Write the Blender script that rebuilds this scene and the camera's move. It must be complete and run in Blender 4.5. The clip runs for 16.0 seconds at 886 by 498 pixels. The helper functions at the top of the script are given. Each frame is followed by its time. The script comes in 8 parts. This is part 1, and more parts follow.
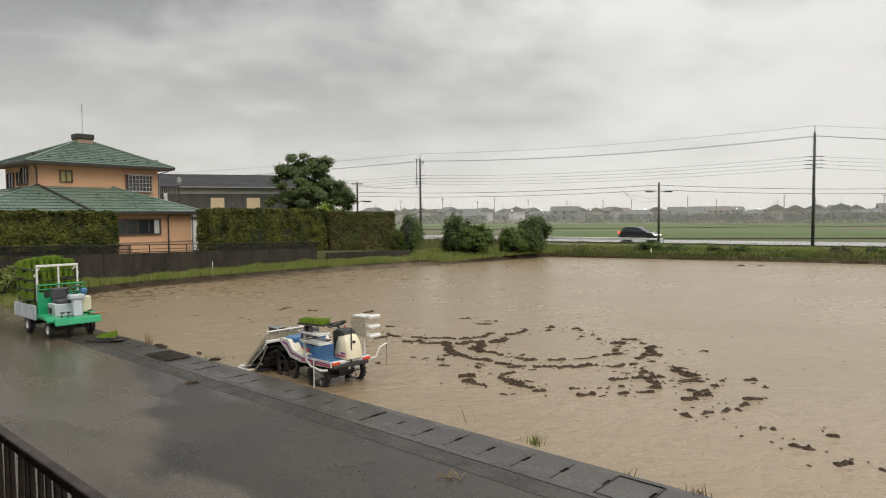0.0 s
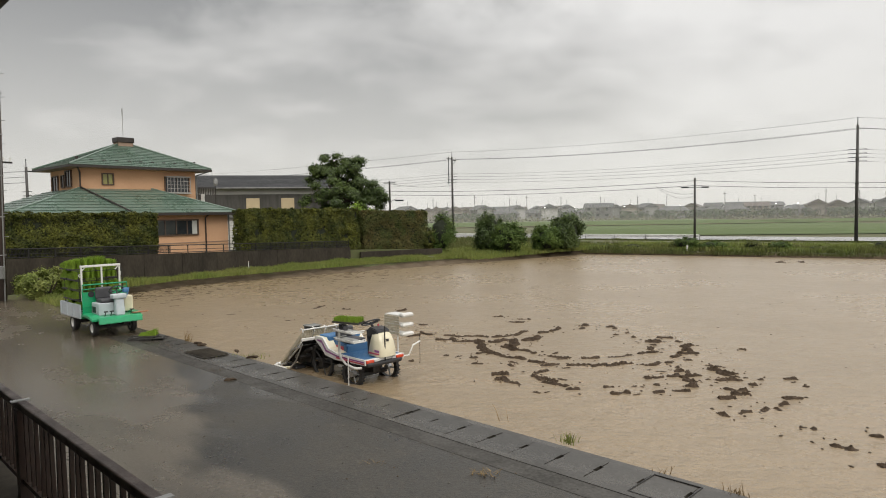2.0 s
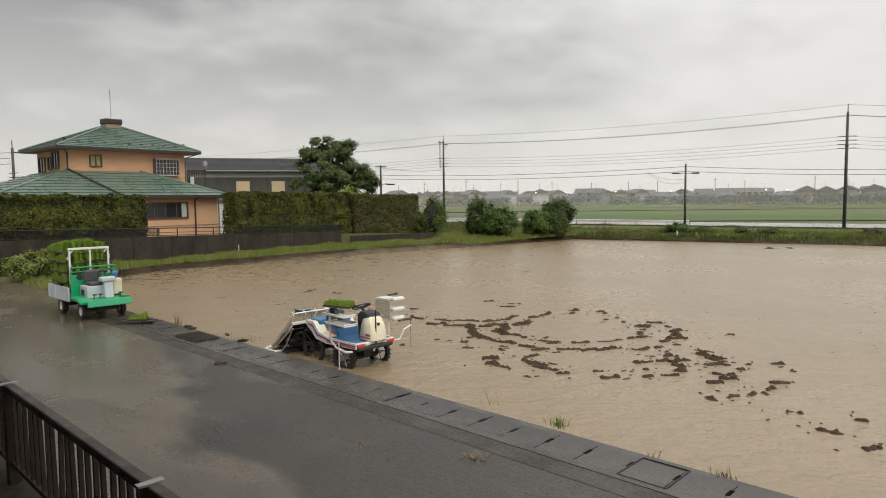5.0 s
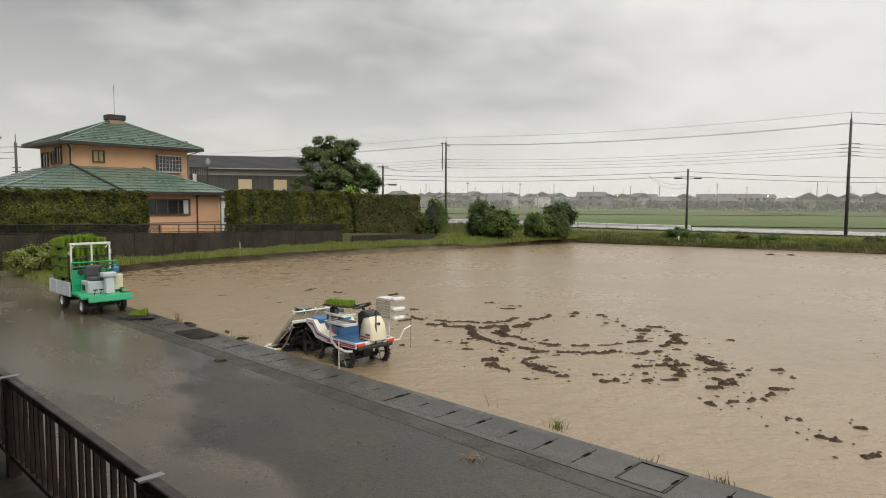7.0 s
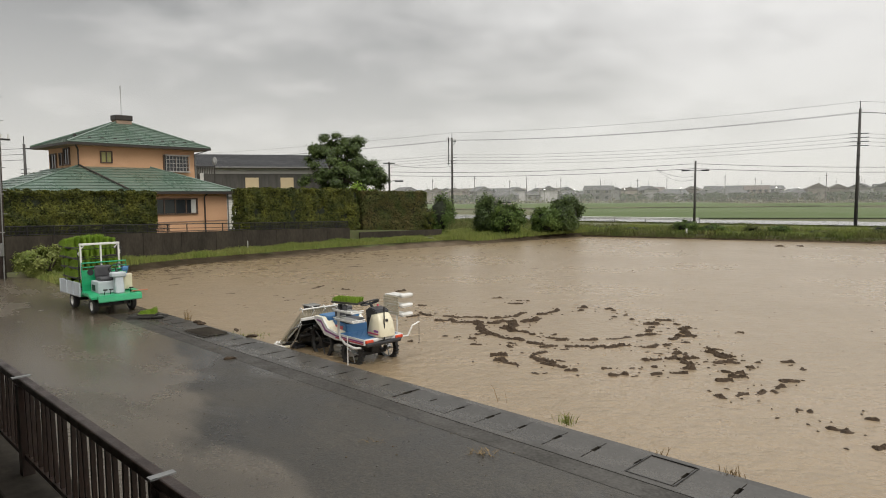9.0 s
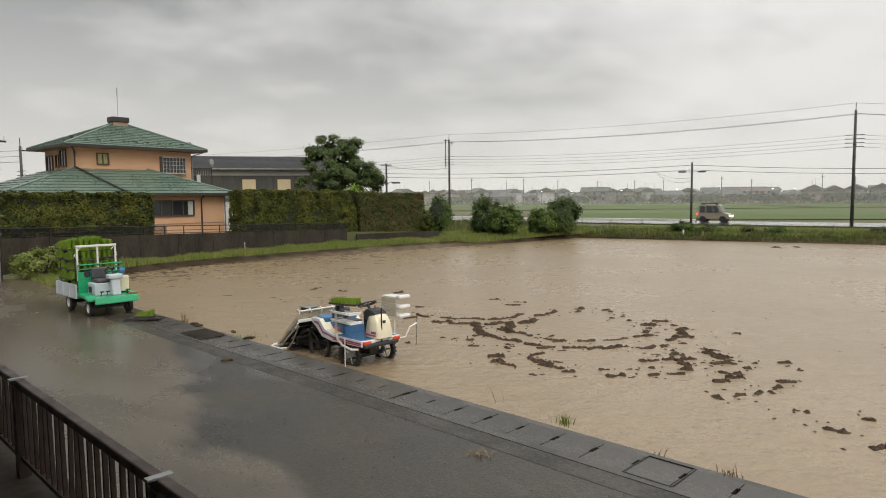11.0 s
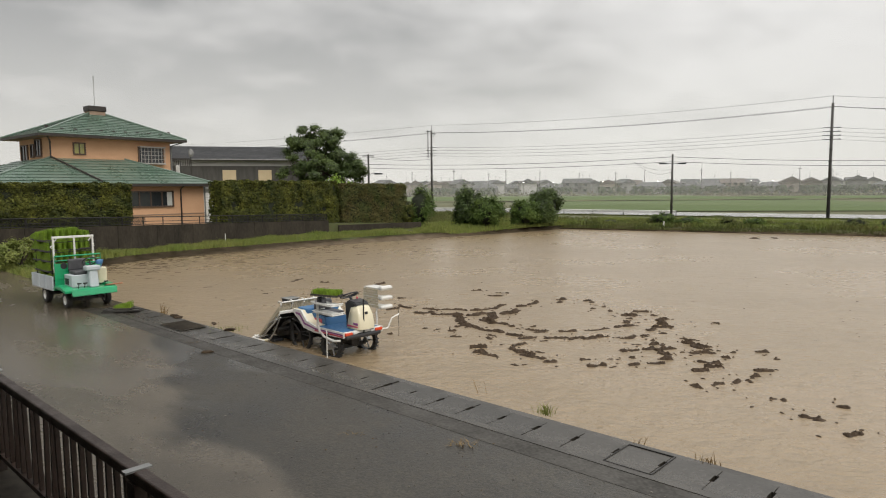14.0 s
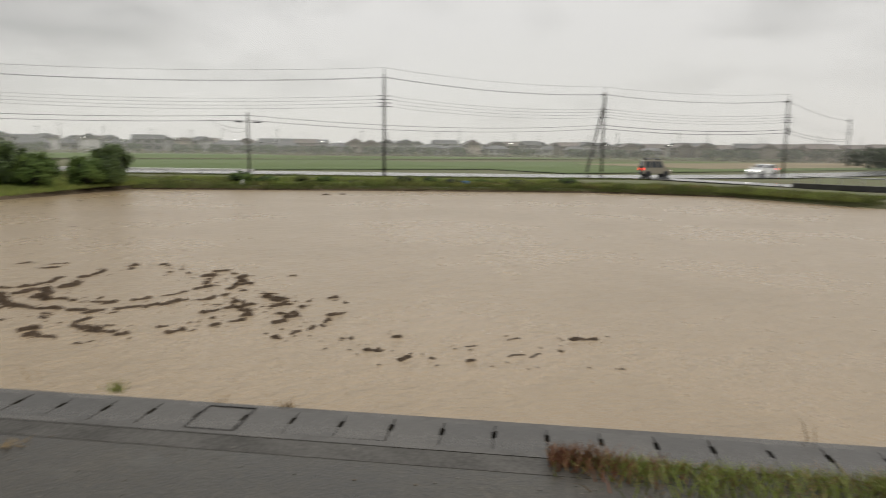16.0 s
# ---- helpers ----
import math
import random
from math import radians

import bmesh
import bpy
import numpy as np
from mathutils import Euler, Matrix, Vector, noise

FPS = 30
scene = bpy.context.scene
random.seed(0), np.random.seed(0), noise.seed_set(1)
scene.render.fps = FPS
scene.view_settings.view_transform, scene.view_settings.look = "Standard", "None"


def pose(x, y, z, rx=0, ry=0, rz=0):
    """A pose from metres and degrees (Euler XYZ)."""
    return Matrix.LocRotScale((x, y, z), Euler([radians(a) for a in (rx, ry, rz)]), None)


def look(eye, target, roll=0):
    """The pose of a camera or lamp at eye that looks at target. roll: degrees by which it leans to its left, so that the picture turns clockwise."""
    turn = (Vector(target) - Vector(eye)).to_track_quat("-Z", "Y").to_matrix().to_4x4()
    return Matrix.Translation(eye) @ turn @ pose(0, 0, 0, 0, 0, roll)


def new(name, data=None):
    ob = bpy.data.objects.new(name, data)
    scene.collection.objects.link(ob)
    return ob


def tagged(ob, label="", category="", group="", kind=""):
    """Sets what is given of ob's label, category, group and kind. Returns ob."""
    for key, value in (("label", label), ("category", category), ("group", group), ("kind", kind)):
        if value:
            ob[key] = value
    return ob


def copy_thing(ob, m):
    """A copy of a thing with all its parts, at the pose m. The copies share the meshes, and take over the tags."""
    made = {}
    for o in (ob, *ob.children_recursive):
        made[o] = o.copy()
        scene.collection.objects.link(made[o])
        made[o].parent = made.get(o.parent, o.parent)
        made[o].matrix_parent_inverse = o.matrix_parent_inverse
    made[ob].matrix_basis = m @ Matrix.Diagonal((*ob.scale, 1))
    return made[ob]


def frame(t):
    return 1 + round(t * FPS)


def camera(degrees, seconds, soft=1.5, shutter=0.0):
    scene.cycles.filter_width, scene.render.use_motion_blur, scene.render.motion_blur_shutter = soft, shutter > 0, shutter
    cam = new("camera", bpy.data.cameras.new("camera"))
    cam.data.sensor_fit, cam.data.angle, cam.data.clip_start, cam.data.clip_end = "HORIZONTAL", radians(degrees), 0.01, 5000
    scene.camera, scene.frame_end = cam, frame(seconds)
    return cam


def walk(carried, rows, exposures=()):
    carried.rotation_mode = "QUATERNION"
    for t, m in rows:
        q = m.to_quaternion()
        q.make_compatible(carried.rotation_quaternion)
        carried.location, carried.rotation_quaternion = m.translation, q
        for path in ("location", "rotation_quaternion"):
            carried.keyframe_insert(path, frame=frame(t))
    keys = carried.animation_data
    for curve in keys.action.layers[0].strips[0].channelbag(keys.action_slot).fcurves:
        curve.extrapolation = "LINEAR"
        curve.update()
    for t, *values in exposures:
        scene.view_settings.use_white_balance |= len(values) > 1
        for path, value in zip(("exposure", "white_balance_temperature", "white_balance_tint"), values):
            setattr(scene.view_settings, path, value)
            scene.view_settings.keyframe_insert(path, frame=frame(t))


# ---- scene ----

# Camera: held by hand on a raised veranda, then swung to one side.
PATH = [  # seconds, x, y, z, yaw, pitch, roll
    (0.0, -0.002, 0.026, 3.406, -0.01, -2.88, -0.45),
    (0.5, -0.015, -0.005, 3.405, 1.26, -2.74, -0.06),
    (1.0, 0.002, -0.029, 3.410, 2.30, -2.73, -0.47),
    (1.5, -0.002, -0.030, 3.410, 3.26, -3.40, -1.15),
    (2.0, 0.003, -0.022, 3.413, 2.81, -3.00, -0.98),
    (2.5, 0.006, -0.029, 3.409, 3.48, -3.23, -1.31),
    (3.0, 0.007, 0.002, 3.406, 2.06, -4.35, -1.18),
    (3.5, 0.010, -0.002, 3.414, 2.56, -4.39, -1.09),
    (4.0, -0.002, -0.003, 3.414, 2.46, -4.17, -1.10),
    (6.5, -0.013, 0.000, 3.399, 1.72, -4.70, 0.26),
    (7.0, -0.019, -0.007, 3.405, 2.11, -4.26, 0.29),
    (7.5, -0.020, -0.016, 3.408, 2.53, -4.28, 0.20),
    (8.0, -0.015, -0.003, 3.404, 2.80, -4.26, 0.16),
    (8.5, -0.017, -0.017, 3.408, 2.93, -4.37, -0.27),
    (9.0, -0.014, -0.008, 3.405, 2.75, -4.63, -0.50),
    (11.5, -0.017, -0.010, 3.397, 2.32, -4.47, -0.57),
    (12.0, -0.010, 0.000, 3.394, 1.78, -4.96, -0.55),
    (12.5, -0.015, 0.007, 3.390, 1.68, -5.16, -0.57),
    (13.0, -0.008, 0.001, 3.391, 1.47, -5.24, -0.57),
    (13.5, -0.015, 0.002, 3.388, 1.60, -5.34, -0.71),
    (14.0, -0.013, 0.003, 3.391, 0.98, -5.26, -0.46),
    (14.5, 0.012, 0.023, 3.377, -2.44, -5.92, -0.28),
    (14.8, 0.003, -0.013, 3.406, -7.16, -6.69, 0.01),
    (15.0, 0.037, 0.006, 3.392, -11.28, -7.18, 0.14),
    (15.2, 0.026, -0.030, 3.388, -15.95, -7.75, 0.83),
    (15.5, 0.111, 0.021, 3.367, -21.09, -8.97, 0.15),
    (15.7, 0.072, -0.003, 3.384, -26.68, -9.13, 1.01),
    (16.0, 0.129, 0.030, 3.361, -34.35, -8.71, 0.78),
]
cam = camera(67.75, 16.0, soft=1.0, shutter=0.5)
walk(cam, [(t, pose(x, y, z, 90 + p, 0, yaw) @ pose(0, 0, 0, 0, 0, r)) for t, x, y, z, yaw, p, r in PATH],
     [(0.0, 0.0), (14.6, 0.0), (15.2, -0.04), (16.0, -0.12)])

# ---- light ----
scene.view_settings.exposure = 0.0


def make_world():
    """An overcast sky: cloud cover in perspective over a pale Nishita sky."""
    w = bpy.data.worlds.new("overcast")
    scene.world = w
    w.use_nodes = True
    nt = w.node_tree
    nd, ln = nt.nodes, nt.links
    nd.clear()
    out = nd.new("ShaderNodeOutputWorld")
    bg = nd.new("ShaderNodeBackground")
    sky = nd.new("ShaderNodeTexSky")
    sky.sky_type, sky.sun_disc = "NISHITA", False
    sky.sun_elevation, sky.sun_rotation = radians(47), radians(158)
    skymul = nd.new("ShaderNodeVectorMath")
    skymul.operation = "SCALE"
    skymul.inputs["Scale"].default_value = 0.1
    ln.new(sky.outputs[0], skymul.inputs[0])
    tc = nd.new("ShaderNodeTexCoord")
    sep = nd.new("ShaderNodeSeparateXYZ")
    ln.new(tc.outputs["Generated"], sep.inputs[0])
    zc = nd.new("ShaderNodeMath")
    zc.operation = "MAXIMUM"
    zc.inputs[1].default_value = 0.0
    ln.new(sep.outputs[2], zc.inputs[0])
    add = nd.new("ShaderNodeMath")
    add.operation = "ADD"
    add.inputs[1].default_value = 0.24
    ln.new(zc.outputs[0], add.inputs[0])
    comb = nd.new("ShaderNodeCombineXYZ")
    for i in range(2):
        dv = nd.new("ShaderNodeMath")
        dv.operation = "DIVIDE"
        ln.new(sep.outputs[i], dv.inputs[0])
        ln.new(add.outputs[0], dv.inputs[1])
        ln.new(dv.outputs[0], comb.inputs[i])
    ns = []
    for scale, detail, rough, off in ((0.75, 7, 0.52, 3.1), (2.5, 6, 0.55, 9.0)):
        n = nd.new("ShaderNodeTexNoise")
        n.inputs["Scale"].default_value, n.inputs["Detail"].default_value = scale, detail
        n.inputs["Roughness"].default_value = rough
        n.inputs["Distortion"].default_value = 0.3
        mp = nd.new("ShaderNodeVectorMath")
        mp.inputs[1].default_value = (off, off * 0.7, 0)
        ln.new(comb.outputs[0], mp.inputs[0])
        ln.new(mp.outputs[0], n.inputs["Vector"])
        ns.append(n)
    mixn = nd.new("ShaderNodeMix")
    mixn.inputs[0].default_value = 0.42
    ln.new(ns[0].outputs[0], mixn.inputs[2])
    ln.new(ns[1].outputs[0], mixn.inputs[3])
    ramp = nd.new("ShaderNodeValToRGB")
    el = ramp.color_ramp.elements
    el[0].position, el[0].color = 0.35, (0.32, 0.32, 0.315, 1)
    el[1].position, el[1].color = 0.63, (0.88, 0.865, 0.84, 1)
    mid = el.new(0.465)
    mid.color = (0.56, 0.552, 0.535, 1)
    # the cover is thicker towards one side
    lean = nd.new("ShaderNodeMath")
    lean.operation = "MULTIPLY_ADD"
    lean.inputs[1].default_value = 0.44
    side = nd.new("ShaderNodeMath")
    side.operation = "MINIMUM"
    side.inputs[1].default_value = 0.34
    ln.new(sep.outputs[0], side.inputs[0])
    ln.new(side.outputs[0], lean.inputs[0])
    ln.new(mixn.outputs[0], lean.inputs[2])
    ln.new(lean.outputs[0], ramp.inputs[0])
    # towards the horizon the cover turns into an even pale veil
    hz = nd.new("ShaderNodeMapRange")
    hz.inputs[1].default_value, hz.inputs[2].default_value = 0.0, 0.30
    hz.inputs[3].default_value, hz.inputs[4].default_value = 0.88, 0.0
    ln.new(sep.outputs[2], hz.inputs[0])
    veil = nd.new("ShaderNodeMix")
    veil.data_type = "RGBA"
    veil.inputs[7].default_value = (0.72, 0.70, 0.668, 1)
    ln.new(hz.outputs[0], veil.inputs[0])
    ln.new(ramp.outputs[0], veil.inputs[6])
    mx = nd.new("ShaderNodeMix")
    mx.data_type = "RGBA"
    mx.inputs[0].default_value = 0.06
    ln.new(veil.outputs[2], mx.inputs[6])
    ln.new(skymul.outputs[0], mx.inputs[7])
    ln.new(mx.outputs[2], bg.inputs[0])
    # an overcast sky grows brighter towards the zenith
    zen = nd.new("ShaderNodeMapRange")
    zen.interpolation_type = "SMOOTHSTEP"
    zen.inputs[1].default_value, zen.inputs[2].default_value = 0.26, 0.95
    zen.inputs[3].default_value, zen.inputs[4].default_value = 1.0, 2.2
    ln.new(sep.outputs[2], zen.inputs[0])
    ln.new(zen.outputs[0], bg.inputs[1])
    ln.new(bg.outputs[0], out.inputs[0])


make_world()
sun = new("sun", bpy.data.lights.new("sun", "SUN"))
sun.data.energy, sun.data.angle, sun.data.color = 1.5, radians(45), (1.0, 0.96, 0.90)
sun.matrix_world = look((8, -30, 60), (-12, 20, 0))

# ---- materials ----


def mat(name, c1, c2=None, scale=6.0, rough=0.6, rough2=None, metal=0.0, bump=0.0, bump_scale=None, coat=0.0, fine=0.35,
        stretch=(1, 1, 1), spec=0.5, rand=0.0, translucent=0.0, dist=0.01, coords="Object"):
    """A surface with large patches and fine grain between two colours, varied gloss and relief."""
    m = bpy.data.materials.new(name)
    m.use_nodes = True
    nt = m.node_tree
    nd, ln = nt.nodes, nt.links
    b = nd["Principled BSDF"]
    c2 = c2 or tuple(v * 0.75 for v in c1)
    tc = nd.new("ShaderNodeTexCoord")
    mp = nd.new("ShaderNodeMapping")
    mp.inputs["Scale"].default_value = stretch
    ln.new(tc.outputs[coords], mp.inputs[0])
    n1 = nd.new("ShaderNodeTexNoise")
    n1.inputs["Scale"].default_value, n1.inputs["Detail"].default_value = scale, 5
    ln.new(mp.outputs[0], n1.inputs["Vector"])
    n2 = nd.new("ShaderNodeTexNoise")
    n2.inputs["Scale"].default_value, n2.inputs["Detail"].default_value = scale * 11, 4
    ln.new(mp.outputs[0], n2.inputs["Vector"])
    mf = nd.new("ShaderNodeMix")
    mf.inputs[0].default_value = fine
    ln.new(n1.outputs[0], mf.inputs[2])
    ln.new(n2.outputs[0], mf.inputs[3])
    rp = nd.new("ShaderNodeMapRange")
    rp.inputs[1].default_value, rp.inputs[2].default_value = 0.36, 0.64
    ln.new(mf.outputs[0], rp.inputs[0])
    mc = nd.new("ShaderNodeMix")
    mc.data_type = "RGBA"
    mc.inputs[6].default_value, mc.inputs[7].default_value = (*c1, 1), (*c2, 1)
    ln.new(rp.outputs[0], mc.inputs[0])
    col = mc.outputs[2]
    if rand:
        oi = nd.new("ShaderNodeObjectInfo")
        geo = nd.new("ShaderNodeNewGeometry")
        sm = nd.new("ShaderNodeMath")
        ln.new(oi.outputs["Random"], sm.inputs[0])
        ln.new(geo.outputs["Random Per Island"], sm.inputs[1])
        fr = nd.new("ShaderNodeMath")
        fr.operation = "FRACT"
        ln.new(sm.outputs[0], fr.inputs[0])
        vr = nd.new("ShaderNodeMapRange")
        vr.inputs[3].default_value, vr.inputs[4].default_value = 1 - rand, 1 + rand
        ln.new(fr.outputs[0], vr.inputs[0])
        hs = nd.new("ShaderNodeHueSaturation")
        ln.new(vr.outputs[0], hs.inputs["Value"])
        ln.new(col, hs.inputs["Color"])
        col = hs.outputs[0]
    ln.new(col, b.inputs["Base Color"])
    rr = nd.new("ShaderNodeMapRange")
    rr.inputs[3].default_value, rr.inputs[4].default_value = rough, rough2 if rough2 is not None else min(1, rough + 0.15)
    ln.new(rp.outputs[0], rr.inputs[0])
    ln.new(rr.outputs[0], b.inputs["Roughness"])
    b.inputs["Metallic"].default_value = metal
    b.inputs["Specular IOR Level"].default_value = spec
    b.inputs["Coat Weight"].default_value = coat
    b.inputs["Coat Roughness"].default_value = 0.08
    if bump:
        bp = nd.new("ShaderNodeBump")
        bp.inputs["Strength"].default_value, bp.inputs["Distance"].default_value = bump, dist
        src = n2
        if bump_scale:
            src = nd.new("ShaderNodeTexNoise")
            src.inputs["Scale"].default_value, src.inputs["Detail"].default_value = bump_scale, 5
            ln.new(mp.outputs[0], src.inputs["Vector"])
        ln.new(src.outputs[0], bp.inputs["Height"])
        ln.new(bp.outputs[0], b.inputs["Normal"])
    if translucent:
        tr = nd.new("ShaderNodeBsdfTranslucent")
        ln.new(col, tr.inputs[0])
        ms = nd.new("ShaderNodeMixShader")
        ms.inputs[0].default_value = translucent
        ln.new(b.outputs[0], ms.inputs[1])
        ln.new(tr.outputs[0], ms.inputs[2])
        ln.new(ms.outputs[0], nd["Material Output"].inputs[0])
    return m


def glow(name, color, strength):
    m = bpy.data.materials.new(name)
    m.use_nodes = True
    b = m.node_tree.nodes["Principled BSDF"]
    b.inputs["Base Color"].default_value = (*color, 1)
    b.inputs["Emission Color"].default_value = (*color, 1)
    b.inputs["Emission Strength"].default_value = strength
    return m


def mist_material(name, density, top):
    """Thin rain mist: mostly clear, scattering a little of the sky's light, thinning out upwards."""
    m = bpy.data.materials.new(name)
    m.use_nodes = True
    nt = m.node_tree
    nd, ln = nt.nodes, nt.links
    nd.clear()
    out = nd.new("ShaderNodeOutputMaterial")
    clear = nd.new("ShaderNodeBsdfTransparent")
    df = nd.new("ShaderNodeBsdfDiffuse")
    df.inputs[0].default_value = (0.9, 0.885, 0.86, 1)
    tr = nd.new("ShaderNodeBsdfTranslucent")
    tr.inputs[0].default_value = (0.9, 0.885, 0.86, 1)
    half = nd.new("ShaderNodeAddShader")
    ln.new(df.outputs[0], half.inputs[0])
    ln.new(tr.outputs[0], half.inputs[1])
    geo = nd.new("ShaderNodeNewGeometry")
    sep = nd.new("ShaderNodeSeparateXYZ")
    ln.new(geo.outputs["Position"], sep.inputs[0])
    mr = nd.new("ShaderNodeMapRange")
    mr.interpolation_type = "SMOOTHSTEP"
    mr.inputs[1].default_value, mr.inputs[2].default_value = 0.0, top
    mr.inputs[3].default_value, mr.inputs[4].default_value = density, 0.0
    ln.new(sep.outputs[2], mr.inputs[0])
    ms = nd.new("ShaderNodeMixShader")
    ln.new(mr.outputs[0], ms.inputs[0])
    ln.new(clear.outputs[0], ms.inputs[1])
    ln.new(half.outputs[0], ms.inputs[2])
    ln.new(ms.outputs[0], out.inputs[0])
    return m


def water_material():
    """Muddy field water: silt colour under a rippled, rain-pocked surface."""
    m = mat("muddy_water", (0.277, 0.205, 0.123), (0.235, 0.174, 0.105), scale=0.16, rough=0.25, rough2=0.33, fine=0.3, coords="Object")
    nt = m.node_tree
    nd, ln = nt.nodes, nt.links
    b = nd["Principled BSDF"]
    b.inputs["IOR"].default_value = 1.33
    b.inputs["Specular IOR Level"].default_value = 1.0
    tc = nd.new("ShaderNodeTexCoord")
    prev = None
    for scale, stretch, strength, distance in ((0.7, (0.9, 1.1, 1), 0.45, 0.11), (1.9, (0.75, 1.2, 1), 0.75, 0.075), (4.6, (0.9, 1.1, 1), 0.8, 0.05), (11.0, (1, 1.1, 1), 0.9, 0.02), (30.0, (1, 1, 1), 0.9, 0.007)):
        mp = nd.new("ShaderNodeMapping")
        mp.inputs["Scale"].default_value = stretch
        mp.inputs["Rotation"].default_value = (0, 0, radians(20))
        ln.new(tc.outputs["Object"], mp.inputs[0])
        n = nd.new("ShaderNodeTexNoise")
        n.inputs["Scale"].default_value, n.inputs["Detail"].default_value = scale, 3
        ln.new(mp.outputs[0], n.inputs["Vector"])
        bp = nd.new("ShaderNodeBump")
        bp.inputs["Strength"].default_value, bp.inputs["Distance"].default_value = strength, distance
        ln.new(n.outputs[0], bp.inputs["Height"])
        if prev:
            ln.new(prev.outputs[0], bp.inputs["Normal"])
        prev = bp
    ln.new(prev.outputs[0], b.inputs["Normal"])
    return m


def drive_material():
    """Wet worn asphalt of coarse aggregate, with silty run-off lying along the house's side of it."""
    m = mat("wet_asphalt", (0.018, 0.0157, 0.0115), (0.049, 0.0425, 0.031), scale=0.9, rough=0.27, rough2=0.48, fine=0.4)
    nt = m.node_tree
    nd, ln = nt.nodes, nt.links
    b = nd["Principled BSDF"]
    col = b.inputs["Base Color"].links[0].from_socket
    rgh = b.inputs["Roughness"].links[0].from_socket
    tc = nd.new("ShaderNodeTexCoord")
    sep = nd.new("ShaderNodeSeparateXYZ")
    ln.new(tc.outputs["Object"], sep.inputs[0])

    def math_node(op, x, y=None, z=None):
        n = nd.new("ShaderNodeMath")
        n.operation = op
        for i, v in enumerate((x, y, z)):
            if v is None:
                continue
            if isinstance(v, (int, float)):
                n.inputs[i].default_value = v
            else:
                ln.new(v, n.inputs[i])
        return n.outputs[0]

    def noise_node(scale, detail, rough=0.55, stretch=(1, 1, 1), distort=0.0):
        mp = nd.new("ShaderNodeMapping")
        mp.inputs["Scale"].default_value = stretch
        ln.new(tc.outputs["Object"], mp.inputs[0])
        n = nd.new("ShaderNodeTexNoise")
        n.inputs["Scale"].default_value, n.inputs["Detail"].default_value = scale, detail
        n.inputs["Roughness"].default_value, n.inputs["Distortion"].default_value = rough, distort
        ln.new(mp.outputs[0], n.inputs["Vector"])
        return n.outputs[0]

    def step(v, lo, hi, a, z):
        n = nd.new("ShaderNodeMapRange")
        n.interpolation_type = "SMOOTHSTEP"
        for i, x in enumerate((lo, hi, a, z)):
            n.inputs[i + 1].default_value = x
        ln.new(v, n.inputs[0])
        return n.outputs[0]

    # object x runs along the drive, y across it from the house to the field
    spread = math_node("MULTIPLY", math_node("MAXIMUM", math_node("SUBTRACT", -8.0, sep.outputs[0]), 0.0), 0.38)
    across = math_node("SUBTRACT", sep.outputs[1], spread)
    across = math_node("ADD", across, math_node("MULTIPLY_ADD", noise_node(0.55, 8, 0.6, (0.5, 1, 1)), 2.2, -1.1))
    silt = math_node("MULTIPLY", step(across, 3.55, 3.95, 1.0, 0.0), step(noise_node(0.5, 7, 0.6, (0.35, 1, 1), 0.6), 0.33, 0.55, 0.5, 1.0))
    # water stands in the hollows, more of it towards the drive's low end
    low = step(sep.outputs[0], -15.0, -5.0, 0.2, -0.05)
    pool = step(math_node("ADD", noise_node(0.45, 6, 0.55, (0.5, 1, 1), 1.0), low), 0.54, 0.68, 0.0, 0.9)
    # aggregate: single chips of different tone
    vo = nd.new("ShaderNodeTexVoronoi")
    vo.inputs["Scale"].default_value = 46
    ln.new(tc.outputs["Object"], vo.inputs["Vector"])
    chip = nd.new("ShaderNodeSeparateColor")
    ln.new(vo.outputs["Color"], chip.inputs[0])
    tone = math_node("POWER", math_node("MULTIPLY_ADD", chip.outputs[0], 0.9, 0.6), 1.0)
    speck = nd.new("ShaderNodeVectorMath")
    speck.operation = "SCALE"
    ln.new(col, speck.inputs[0])
    ln.new(tone, speck.inputs["Scale"])
    mc = nd.new("ShaderNodeMix")
    mc.data_type = "RGBA"
    mc.inputs[7].default_value = (0.122, 0.099, 0.069, 1)
    ln.new(math_node("MULTIPLY", silt, 0.8), mc.inputs[0])
    ln.new(speck.outputs[0], mc.inputs[6])
    ln.new(mc.outputs[2], b.inputs["Base Color"])
    wet = math_node("MAXIMUM", pool, math_node("MULTIPLY", silt, 0.55))
    mr = nd.new("ShaderNodeMix")
    mr.inputs[3].default_value = 0.2
    ln.new(wet, mr.inputs[0])
    ln.new(rgh, mr.inputs[2])
    ln.new(mr.outputs[0], b.inputs["Roughness"])
    bp = nd.new("ShaderNodeBump")
    bp.inputs["Distance"].default_value = 0.008
    ln.new(math_node("ADD", chip.outputs[1], noise_node(24, 4)), bp.inputs["Height"])
    ln.new(math_node("MULTIPLY_ADD", wet, -0.52, 0.6), bp.inputs["Strength"])
    ln.new(bp.outputs[0], b.inputs["Normal"])
    ln.new(math_node("MULTIPLY_ADD", wet, 0.4, 0.48), b.inputs["Specular IOR Level"])
    return m


